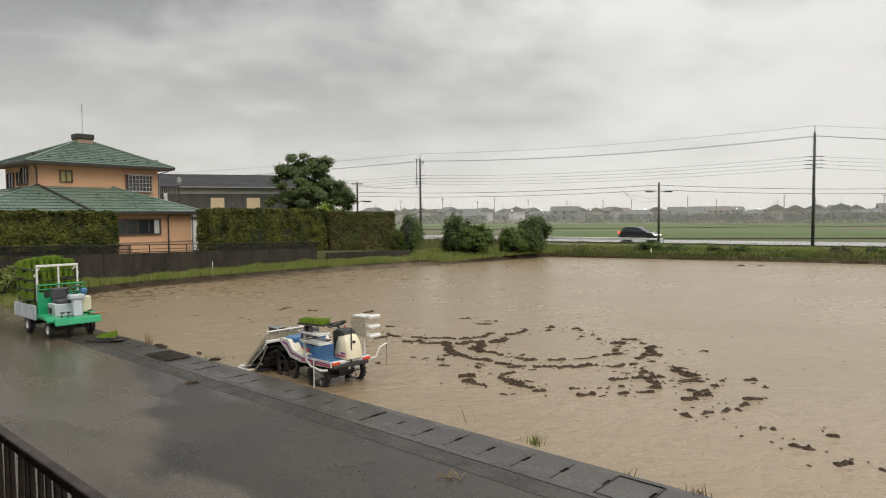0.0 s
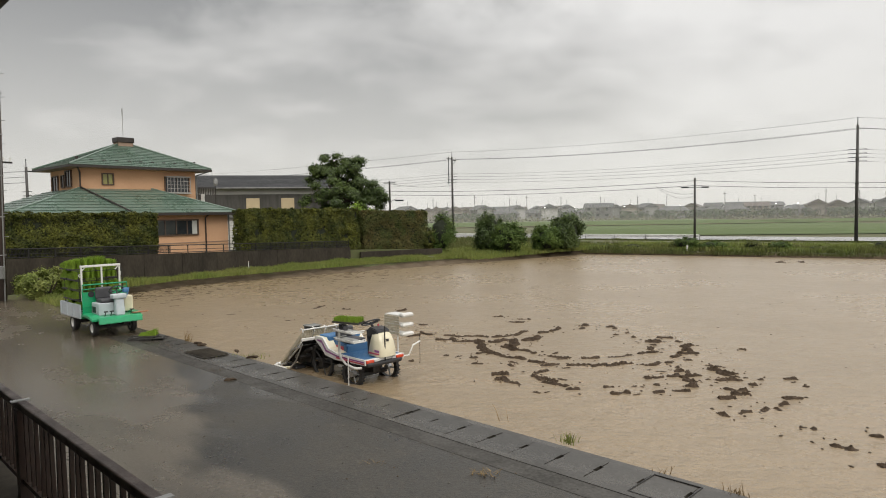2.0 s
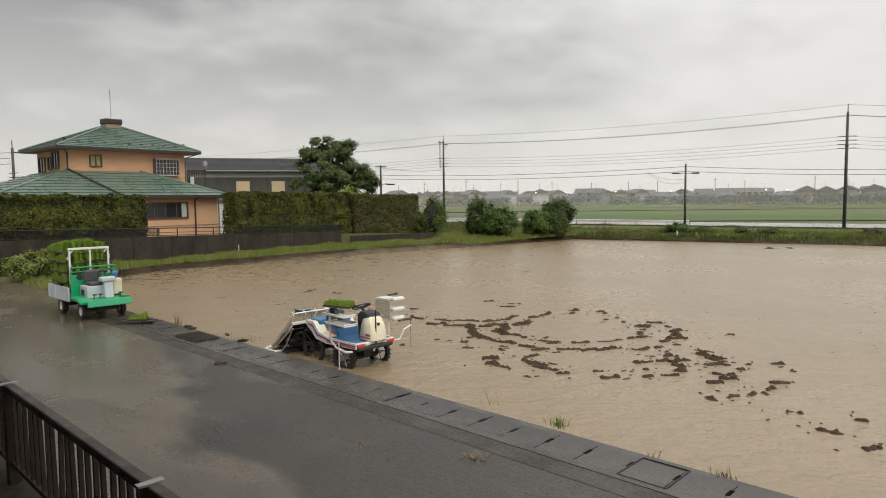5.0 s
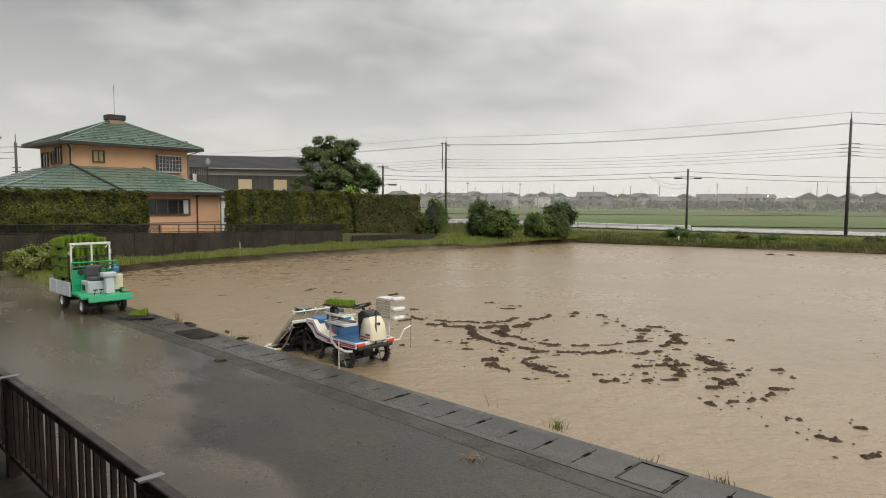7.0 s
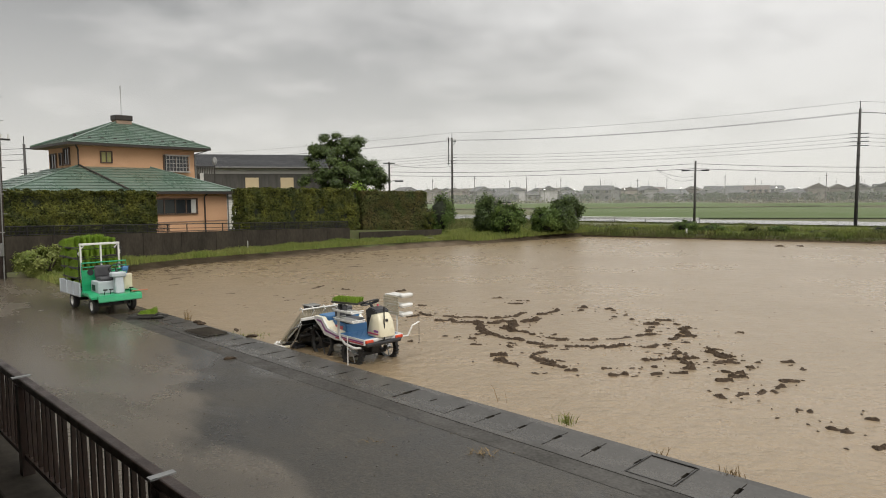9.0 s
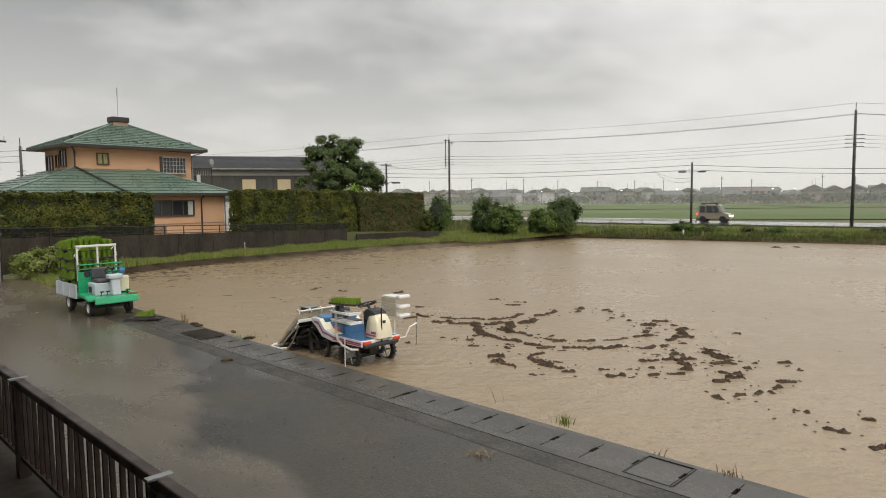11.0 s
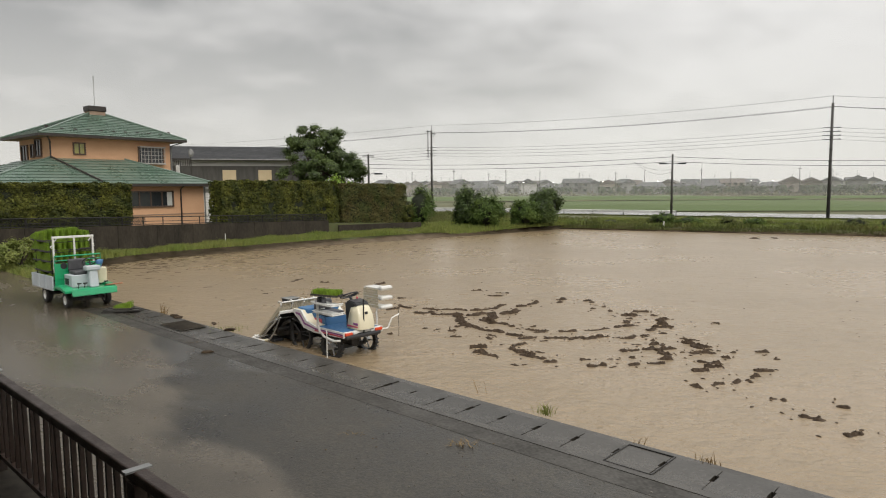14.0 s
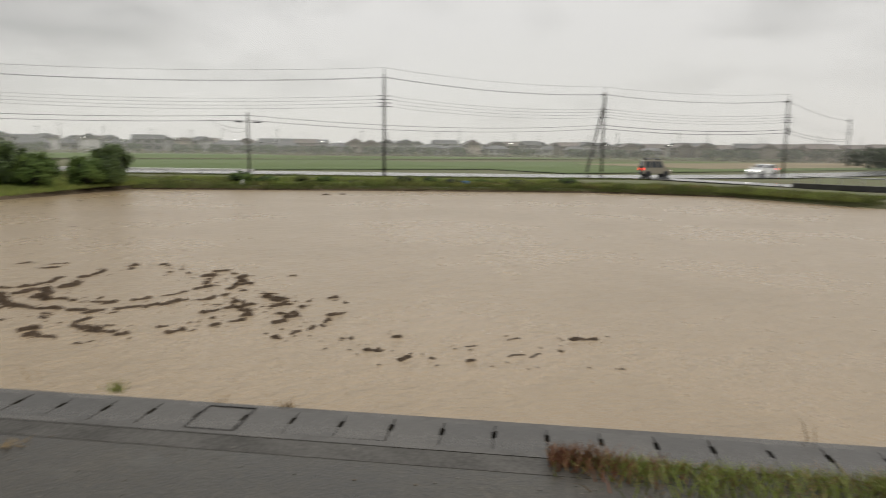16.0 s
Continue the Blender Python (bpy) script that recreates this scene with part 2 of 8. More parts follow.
WATER = water_material()
DRIVE = drive_material()
CONCRETE = mat("wet_concrete", (0.050, 0.044, 0.035), (0.026, 0.023, 0.018), scale=1.7, rough=0.2, rough2=0.45, bump=0.3, dist=0.004, rand=0.25, spec=0.5)
CONCRETE_DARK = mat("stained_concrete_wall", (0.058, 0.048, 0.035), (0.022, 0.019, 0.015), scale=1.1, spec=0.2, rough=0.75, bump=0.4, stretch=(1, 1, 0.35))
APRON = mat("worn_apron_concrete", (0.050, 0.044, 0.035), (0.026, 0.023, 0.018), scale=2.2, rough=0.3, rough2=0.6, bump=0.3, dist=0.004, fine=0.5, spec=0.35)
CONCRETE_POLE = mat("grey_concrete_pole", (0.07, 0.066, 0.06), (0.048, 0.045, 0.041), scale=2, rough=0.6, bump=0.2)
ROAD = mat("wet_road_asphalt", (0.06, 0.06, 0.06), (0.09, 0.09, 0.088), scale=0.5, rough=0.10, rough2=0.2, bump=0.1)
SOIL = mat("wet_soil", (0.135, 0.10, 0.063), (0.075, 0.056, 0.036), scale=1.4, spec=0.2, rough=0.6, rough2=0.85, bump=0.9, bump_scale=9, dist=0.03)
MUD = mat("dark_wet_mud", (0.082, 0.053, 0.030), (0.038, 0.026, 0.016), scale=8, spec=0.25, rough=0.55, rough2=0.85, bump=0.8, dist=0.02)
GROUND = mat("grass_ground", (0.085, 0.105, 0.032), (0.11, 0.095, 0.05), scale=0.35, rough=0.8, bump=0.6, bump_scale=6, dist=0.05)
FIELD = mat("green_crop_field", (0.068, 0.105, 0.026), (0.09, 0.122, 0.034), scale=0.05, rough=0.85, bump=0.5, bump_scale=4, dist=0.1, stretch=(0.3, 1, 1))
STUBBLE = mat("pale_stubble_field", (0.22, 0.17, 0.10), (0.17, 0.14, 0.08), scale=0.06, rough=0.9, stretch=(0.3, 1, 1))
GRASS = mat("grass_blades", (0.15, 0.205, 0.034), (0.235, 0.245, 0.065), scale=0.6, rough=0.55, rand=0.35, translucent=0.3)
GRASS_DRY = mat("dry_grass", (0.27, 0.185, 0.08), (0.17, 0.115, 0.05), scale=1.1, rough=0.7, rand=0.3, translucent=0.2)
SEEDLING = mat("rice_seedlings", (0.18, 0.30, 0.022), (0.26, 0.38, 0.042), scale=3, rough=0.5, rand=0.3, translucent=0.3)
HEDGE = mat("hedge_leaves", (0.028, 0.042, 0.010), (0.135, 0.138, 0.024), scale=1.3, spec=0.25, rough=0.55, rough2=0.75, rand=0.55, translucent=0.2)
HEDGE_RED = mat("reddish_hedge_leaves", (0.06, 0.084, 0.02), (0.12, 0.096, 0.035), scale=1.3, spec=0.25, rough=0.6, rand=0.4, translucent=0.2)
LEAF_DARK = mat("dark_tree_leaves", (0.042, 0.068, 0.018), (0.085, 0.12, 0.028), scale=0.7, spec=0.35, rough=0.45, rough2=0.65, rand=0.45, translucent=0.15)
LEAF_MID = mat("shrub_leaves", (0.05, 0.09, 0.017), (0.105, 0.15, 0.03), scale=0.9, spec=0.3, rough=0.6, rand=0.4, translucent=0.2)
LEAF_FAR = mat("far_foliage", (0.034, 0.046, 0.024), (0.052, 0.068, 0.036), scale=0.1, rough=0.8, rand=0.3)
# near-black filling of hedges and bushes: their inner shade put into a colour
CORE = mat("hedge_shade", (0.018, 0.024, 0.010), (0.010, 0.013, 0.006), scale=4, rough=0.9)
BARK = mat("bark", (0.075, 0.055, 0.04), (0.04, 0.03, 0.022), scale=9, rough=0.85, bump=0.6, stretch=(1, 1, 0.3))
STUCCO = mat("salmon_stucco", (0.63, 0.375, 0.22), (0.57, 0.335, 0.195), scale=0.8, rough=0.8, bump=0.2, bump_scale=90, dist=0.004)
ROOF_GREEN = mat("green_roof_tile", (0.085, 0.135, 0.10), (0.125, 0.17, 0.135), scale=0.5, rough=0.22, rough2=0.38, rand=0.07, spec=0.75)
WINDOW_BROWN = mat("brown_window_frame", (0.11, 0.068, 0.045), (0.08, 0.05, 0.034), scale=4, rough=0.45)
DARK_TRIM = mat("dark_brown_trim", (0.035, 0.027, 0.022), (0.022, 0.018, 0.015), scale=4, rough=0.4)
SOFFIT = mat("eave_soffit", (0.30, 0.21, 0.15), (0.26, 0.18, 0.13), scale=2, rough=0.7)
FASCIA = mat("grey_fascia", (0.20, 0.20, 0.19), (0.14, 0.14, 0.13), scale=2, rough=0.5)
GLASS = mat("window_glass", (0.02, 0.024, 0.028), (0.03, 0.034, 0.038), scale=1, rough=0.04, rough2=0.06, spec=0.8)
GLASS_YELLOW = mat("lit_frosted_pane", (0.44, 0.40, 0.14), (0.24, 0.24, 0.09), scale=7, rough=0.2)
CURTAIN = mat("pale_curtain", (0.55, 0.55, 0.50), (0.45, 0.45, 0.42), scale=3, rough=0.9, stretch=(8, 8, 1))
LATTICE = mat("white_lattice", (0.40, 0.38, 0.35), (0.33, 0.31, 0.29), scale=4, rough=0.5)
SHED_WALL = mat("weathered_dark_boards", (0.085, 0.08, 0.07), (0.055, 0.052, 0.046), scale=1.3, rough=0.75, stretch=(3, 3, 0.4), bump=0.3)
SHED_PALE = mat("pale_plaster_band", (0.42, 0.41, 0.38), (0.36, 0.35, 0.33), scale=1.0, rough=0.8)
SHED_ROOF = mat("dark_slate_roof", (0.055, 0.056, 0.058), (0.04, 0.041, 0.043), scale=1.5, rough=0.35, rough2=0.5)
TAN = mat("tan_shutter", (0.56, 0.45, 0.28), (0.52, 0.41, 0.25), scale=2, rough=0.6)
BLACK_STEEL = mat("dark_steel", (0.03, 0.028, 0.026), (0.018, 0.017, 0.016), scale=5, rough=0.4, metal=0.3)
RUST = mat("brown_painted_iron", (0.055, 0.032, 0.022), (0.03, 0.019, 0.014), scale=9, rough=0.3, rough2=0.55, bump=0.2)
STEEL = mat("galvanised_steel", (0.46, 0.46, 0.45), (0.34, 0.34, 0.33), scale=8, rough=0.35, metal=0.7)
WHITE_PAINT = mat("white_paint", (0.74, 0.73, 0.69), (0.62, 0.61, 0.57), scale=4, rough=0.3, rough2=0.45, coat=0.3)
CREAM = mat("cream_panel", (0.74, 0.68, 0.50), (0.68, 0.62, 0.44), scale=3, rough=0.28, coat=0.4)
BEIGE = mat("beige_plastic", (0.52, 0.46, 0.34), (0.44, 0.39, 0.29), scale=4, rough=0.4)
BLUE = mat("blue_panel", (0.045, 0.14, 0.30), (0.06, 0.17, 0.33), scale=4, rough=0.35, rough2=0.5)
PURPLE = mat("mauve_stripe", (0.28, 0.09, 0.26), (0.24, 0.07, 0.22), scale=4, rough=0.35)
PINK = mat("red_stripe", (0.55, 0.08, 0.12), (0.5, 0.07, 0.1), scale=4, rough=0.35)
GREEN_PAINT = mat("green_paint", (0.010, 0.33, 0.135), (0.012, 0.27, 0.11), scale=3, rough=0.28, rough2=0.45, coat=0.3)
GREY_PANEL = mat("grey_white_panel", (0.50, 0.54, 0.56), (0.42, 0.46, 0.48), scale=3, rough=0.4)
RUBBER = mat("black_rubber", (0.018, 0.018, 0.018), (0.03, 0.028, 0.026), scale=8, rough=0.6, bump=0.2)
BLACK_PLASTIC = mat("black_plastic", (0.02, 0.02, 0.022), (0.03, 0.03, 0.032), scale=6, rough=0.35)
GREY_VINYL = mat("grey_vinyl", (0.07, 0.07, 0.075), (0.05, 0.05, 0.055), scale=6, rough=0.45)
ORANGE_LENS = mat("orange_red_lens", (0.65, 0.07, 0.02), (0.55, 0.05, 0.02), scale=5, rough=0.12, coat=0.6)
CLEAR_LENS = mat("clear_lens", (0.6, 0.6, 0.58), (0.5, 0.5, 0.5), scale=5, rough=0.1)
WOOD_RED = mat("reddish_wood", (0.38, 0.17, 0.09), (0.3, 0.12, 0.06), scale=6, rough=0.6)
TRAY = mat("dark_nursery_tray", (0.035, 0.033, 0.03), (0.05, 0.047, 0.04), scale=6, rough=0.5)
TRAY_SOIL = mat("brown_seedling_mat", (0.11, 0.075, 0.035), (0.08, 0.055, 0.03), scale=9, rough=0.8, bump=0.5)
CAR_DARK = mat("dark_car_paint", (0.02, 0.022, 0.025), (0.016, 0.018, 0.02), scale=2, rough=0.12, coat=0.8)
CAR_TAN = mat("beige_van_paint", (0.30, 0.27, 0.20), (0.27, 0.24, 0.18), scale=2, rough=0.15, coat=0.8)
CAR_WHITE = mat("white_car_paint", (0.75, 0.75, 0.74), (0.7, 0.7, 0.69), scale=2, rough=0.15, coat=0.8)
BRAKE = glow("lit_tail_lamp", (1.0, 0.06, 0.04), 2.5)
HEADLIGHT = glow("lit_headlamp", (1.0, 0.97, 0.9), 4.0)
WALL_A = mat("far_wall_white", (0.33, 0.32, 0.31), (0.20, 0.195, 0.19), scale=0.3, rough=0.8, rand=0.45)
WALL_B = mat("far_wall_beige", (0.30, 0.255, 0.215), (0.20, 0.175, 0.155), scale=0.3, rough=0.8, rand=0.45)
ROOF_A = mat("far_roof_grey", (0.06, 0.06, 0.064), (0.045, 0.045, 0.047), scale=0.3, rough=0.5, rand=0.25)
ROOF_B = mat("far_roof_brown", (0.085, 0.062, 0.052), (0.06, 0.047, 0.04), scale=0.3, rough=0.5, rand=0.25)

GRAVEL = mat("gravel_chips", (0.16, 0.145, 0.12), (0.06, 0.054, 0.046), scale=3, rough=0.5, rand=0.4)
RED_WEED = mat("reddish_weed", (0.22, 0.085, 0.05), (0.16, 0.09, 0.04), scale=2, rough=0.6, rand=0.3, translucent=0.2)
FAR_BRUSH = mat("far_brush", (0.10, 0.085, 0.05), (0.075, 0.075, 0.04), scale=0.2, rough=0.9, rand=0.3)
GRASS_DULL = mat("dull_grass", (0.085, 0.115, 0.027), (0.135, 0.13, 0.048), scale=0.5, spec=0.3, rough=0.7, rand=0.35, translucent=0.2)
# ---- building helpers ----
U = Vector((0.745, -0.667, 0)).normalized()   # along the concrete edge of the field
N = Vector((-U.y, U.x, 0))                    # from the house towards the field
DRIVE_TURN = math.degrees(math.atan2(U.y, U.x))


def sn(s, n, z=0.0):
    """A place by its way along the field's edge, its distance towards the field and its height."""
    return Vector((U.x * s + N.x * n, U.y * s + N.y * n, z))


def obj(name, bm, material, parent=None, label="", smooth=False):
    me = bpy.data.meshes.new(name)
    bm.normal_update()
    bm.to_mesh(me)
    bm.free()
    for m in material if isinstance(material, (list, tuple)) else [material]:
        me.materials.append(m)
    if smooth:
        me.polygons.foreach_set("use_smooth", [True] * len(me.polygons))
    ob = new(name, me)
    if parent:
        ob.parent = parent
    if label:
        ob["label"] = label
    return ob


part = obj


def thing(name, m, label, category, group="", kind=""):
    ob = new(name)
    ob.empty_display_size = 0.1
    ob.matrix_basis = m
    return tagged(ob, label, category, group, kind)


def box(bm, x0, y0, z0, x1, y1, z1, bevel=0.0, m=None):
    r = bmesh.ops.create_cube(bm, size=1)
    vs = r["verts"]
    bmesh.ops.scale(bm, vec=(abs(x1 - x0), abs(y1 - y0), abs(z1 - z0)), verts=vs)
    bmesh.ops.translate(bm, vec=((x0 + x1) / 2, (y0 + y1) / 2, (z0 + z1) / 2), verts=vs)
    if m:
        bmesh.ops.transform(bm, matrix=m, verts=vs)
    if bevel:
        es = list({e for v in vs for e in v.link_edges})
        bmesh.ops.bevel(bm, geom=es, offset=bevel, segments=2, affect="EDGES", profile=0.5)
    return bm


def boxed(*a, **k):
    return box(bmesh.new(), *a, **k)


def tube(bm, pts, r, sides=8, r2=None, cap=True):
    """A round bar along a line of points."""
    pts = [Vector(p) for p in pts]
    rings = []
    for i, p in enumerate(pts):
        d = (pts[min(i + 1, len(pts) - 1)] - pts[max(i - 1, 0)]).normalized()
        a = d.orthogonal().normalized() if i == 0 else (rings[-1][1] - d * rings[-1][1].dot(d)).normalized()
        b = d.cross(a)
        rad = r if r2 is None else r + (r2 - r) * i / (len(pts) - 1)
        ring = [bm.verts.new(p + (a * math.cos(k * math.tau / sides) + b * math.sin(k * math.tau / sides)) * rad) for k in range(sides)]
        rings.append((ring, a))
    for (r0, _), (r1, _) in zip(rings, rings[1:]):
        for k in range(sides):
            bm.faces.new((r0[k], r0[(k + 1) % sides], r1[(k + 1) % sides], r1[k]))
    if cap:
        bm.faces.new(list(reversed(rings[0][0])))
        bm.faces.new(rings[-1][0])
    return bm


def tubed(pts, r, sides=8, r2=None):
    return tube(bmesh.new(), pts, r, sides, r2)


def prism(bm, profile, y0, y1, m=None):
    """A profile in x and z, extruded along y."""
    a = [bm.verts.new((x, y0, z)) for x, z in profile]
    b = [bm.verts.new((x, y1, z)) for x, z in profile]
    n = len(profile)
    for i in range(n):
        bm.faces.new((a[i], a[(i + 1) % n], b[(i + 1) % n], b[i]))
    bm.faces.new(list(reversed(a)))
    bm.faces.new(b)
    bmesh.ops.recalc_face_normals(bm, faces=bm.faces)
    if m:
        bmesh.ops.transform(bm, matrix=m, verts=a + b)
    return bm


def prismed(profile, y0, y1, bevel=0.0):
    bm = prism(bmesh.new(), profile, y0, y1)
    if bevel:
        bmesh.ops.bevel(bm, geom=list(bm.edges), offset=bevel, segments=2, affect="EDGES")
    return bm


def poly(bm, pts):
    return bm.faces.new([bm.verts.new(p) for p in pts])


def slab(bm, pts, dz):
    """A flat polygon given depth dz downwards along z."""
    top = [bm.verts.new(p) for p in pts]
    low = [bm.verts.new(Vector(p) - Vector((0, 0, dz))) for p in pts]
    n = len(pts)
    bm.faces.new(top)
    bm.faces.new(list(reversed(low)))
    for i in range(n):
        bm.faces.new((top[i], low[i], low[(i + 1) % n], top[(i + 1) % n]))
    bmesh.ops.recalc_face_normals(bm, faces=bm.faces)
    return bm


def wheel(name, parent, at, r, w, tyre_mat, rim_mat, rim=0.55, lugs=0, label=""):
    """A wheel about the y axis: a tyre ring with a dished rim in it."""
    hub = new(name)
    hub.parent = parent
    hub.location = at
    bm = bmesh.new()
    prof = [(r * rim, -w / 2), (r * 0.9, -w / 2), (r, -w * 0.32), (r, w * 0.32), (r * 0.9, w / 2), (r * rim, w / 2)]
    seg = 20
    rings = [[bm.verts.new((math.cos(k * math.tau / seg) * q, y, math.sin(k * math.tau / seg) * q)) for q, y in prof] for k in range(seg)]
    for k in range(seg):
        a, b = rings[k], rings[(k + 1) % seg]
        for i in range(len(prof)):
            j = (i + 1) % len(prof)
            bm.faces.new((a[i], a[j], b[j], b[i]))
    bmesh.ops.recalc_face_normals(bm, faces=bm.faces)
    for k in range(lugs):
        a = k * math.tau / lugs
        box(bm, -0.02, -w * 0.55, r - 0.02, 0.02, w * 0.55, r + 0.035, m=Matrix.Rotation(a, 4, "Y"))
    part("tyre", bm, tyre_mat, hub)
    bm = bmesh.new()
    prof = [(0.001, -w * 0.3), (r * 0.22, -w * 0.32), (r * 0.3, -w * 0.16), (r * rim * 0.86, -w * 0.2), (r * rim, -w * 0.46),
            (r * rim, w * 0.46), (r * rim * 0.86, w * 0.2), (0.001, w * 0.2)]
    rings = [[bm.verts.new((math.cos(k * math.tau / seg) * q, y, math.sin(k * math.tau / seg) * q)) for q, y in prof] for k in range(seg)]
    for k in range(seg):
        a, b = rings[k], rings[(k + 1) % seg]
        for i in range(len(prof) - 1):
            bm.faces.new((a[i], a[i + 1], b[i + 1], b[i]))
    bmesh.ops.recalc_face_normals(bm, faces=bm.faces)
    part("rim", bm, rim_mat, hub, label)
    return hub


def leaf_mesh(name, pts, dirs, size, material, parent=None, aspect=0.55, seed=1):
    """Many small leaves: a folded diamond at each place."""
    rng = np.random.default_rng(seed)
    n = len(pts)
    d = np.asarray(dirs, float) + rng.normal(0, 0.55, (n, 3))
    d /= np.linalg.norm(d, axis=1)[:, None] + 1e-9
    a = np.cross(d, rng.normal(0, 1, (n, 3)))
    a /= np.linalg.norm(a, axis=1)[:, None] + 1e-9
    b = np.cross(d, a)
    s = size * rng.uniform(0.6, 1.35, n)[:, None]
    pts = np.asarray(pts, float)
    v = np.stack([pts - a * s, pts - b * s * aspect + d * s * 0.15, pts + a * s, pts + b * s * aspect + d * s * 0.15], 1).reshape(-1, 3)
    me = bpy.data.meshes.new(name)
    me.vertices.add(4 * n)
    me.vertices.foreach_set("co", v.ravel())
    me.loops.add(4 * n)
    me.loops.foreach_set("vertex_index", np.arange(4 * n))
    me.polygons.add(n)
    me.polygons.foreach_set("loop_start", np.arange(0, 4 * n, 4))
    me.polygons.foreach_set("loop_total", np.full(n, 4))
    me.update()
    me.validate()
    me.materials.append(material)
    ob = new(name, me)
    if parent:
        ob.parent = parent
    return ob


def blade_mesh(name, pts, height, width, material, parent=None, lean=0.35, seed=2):
    """Many grass blades: a bent strip narrowing to a point at each place."""
    rng = np.random.default_rng(seed)
    n = len(pts)
    pts = np.asarray(pts, float)
    tall = np.array([0.85 + 0.75 * noise.noise(Vector((x * 0.55, y * 0.55, seed))) + 0.3 * noise.noise(Vector((x * 2.1, y * 2.1, seed))) for x, y in pts[:, :2]])
    h = (height * rng.uniform(0.5, 1.25, n) * np.clip(tall, 0.25, 1.8))[:, None]
    ang = rng.uniform(0, math.tau, n)
    side = np.stack([np.cos(ang), np.sin(ang), np.zeros(n)], 1) * width
    ang2 = rng.uniform(0, math.tau, n)
    out = np.stack([np.cos(ang2), np.sin(ang2), np.zeros(n)], 1) * h * lean * rng.uniform(0.3, 1.4, n)[:, None]
    up = np.array([0, 0, 1.0])
    v = np.stack([pts - side, pts + side, pts + side * 0.7 + out * 0.4 + up * h * 0.6, pts - side * 0.7 + out * 0.4 + up * h * 0.6,
                  pts + out + up * h], 1).reshape(-1, 3)
    me = bpy.data.meshes.new(name)
    me.vertices.add(5 * n)
    me.vertices.foreach_set("co", v.ravel())
    me.loops.add(7 * n)
    base = np.arange(n)[:, None] * 5
    me.loops.foreach_set("vertex_index", (base + np.array([0, 1, 2, 3, 3, 2, 4])).ravel())
    me.polygons.add(2 * n)
    st = (np.arange(n)[:, None] * 7 + np.array([0, 4])).ravel()
    me.polygons.foreach_set("loop_start", st)
    me.polygons.foreach_set("loop_total", np.tile([4, 3], n))
    me.update()
    me.validate()
    me.materials.append(material)
    ob = new(name, me)
    if parent:
        ob.parent = parent
    return ob


def along(pts, step):
    """Places at even steps along a line of points, with the way there."""
    out = []
    for a, b in zip(pts, pts[1:]):
        a, b = Vector(a), Vector(b)
        k = max(1, int((b - a).length / step))
        out += [(a.lerp(b, i / k), (b - a).normalized()) for i in range(k)]
    return out + [(Vector(pts[-1]), (Vector(pts[-1]) - Vector(pts[-2])).normalized())]


# ---- ground, field, road ----
FIELD_EDGE = [sn(-18.2, 7.25), sn(60, 7.25), Vector((56, -20, 0)), Vector((46, 0, 0)), Vector((45.3, 18, 0)), Vector((45.8, 28.4, 0)),
              Vector((39.8, 36.3, 0)), Vector((26.2, 44.7, 0)), Vector((8.8, 54.2, 0)), Vector((1.2, 47.4, 0)), Vector((-7.7, 40.1, 0)),
              Vector((-15.2, 33.2, 0)), Vector((-17.0, 29.0, 0)), Vector((-13.6, 22.2, 0)), Vector((-10.2, 17.6, 0))]


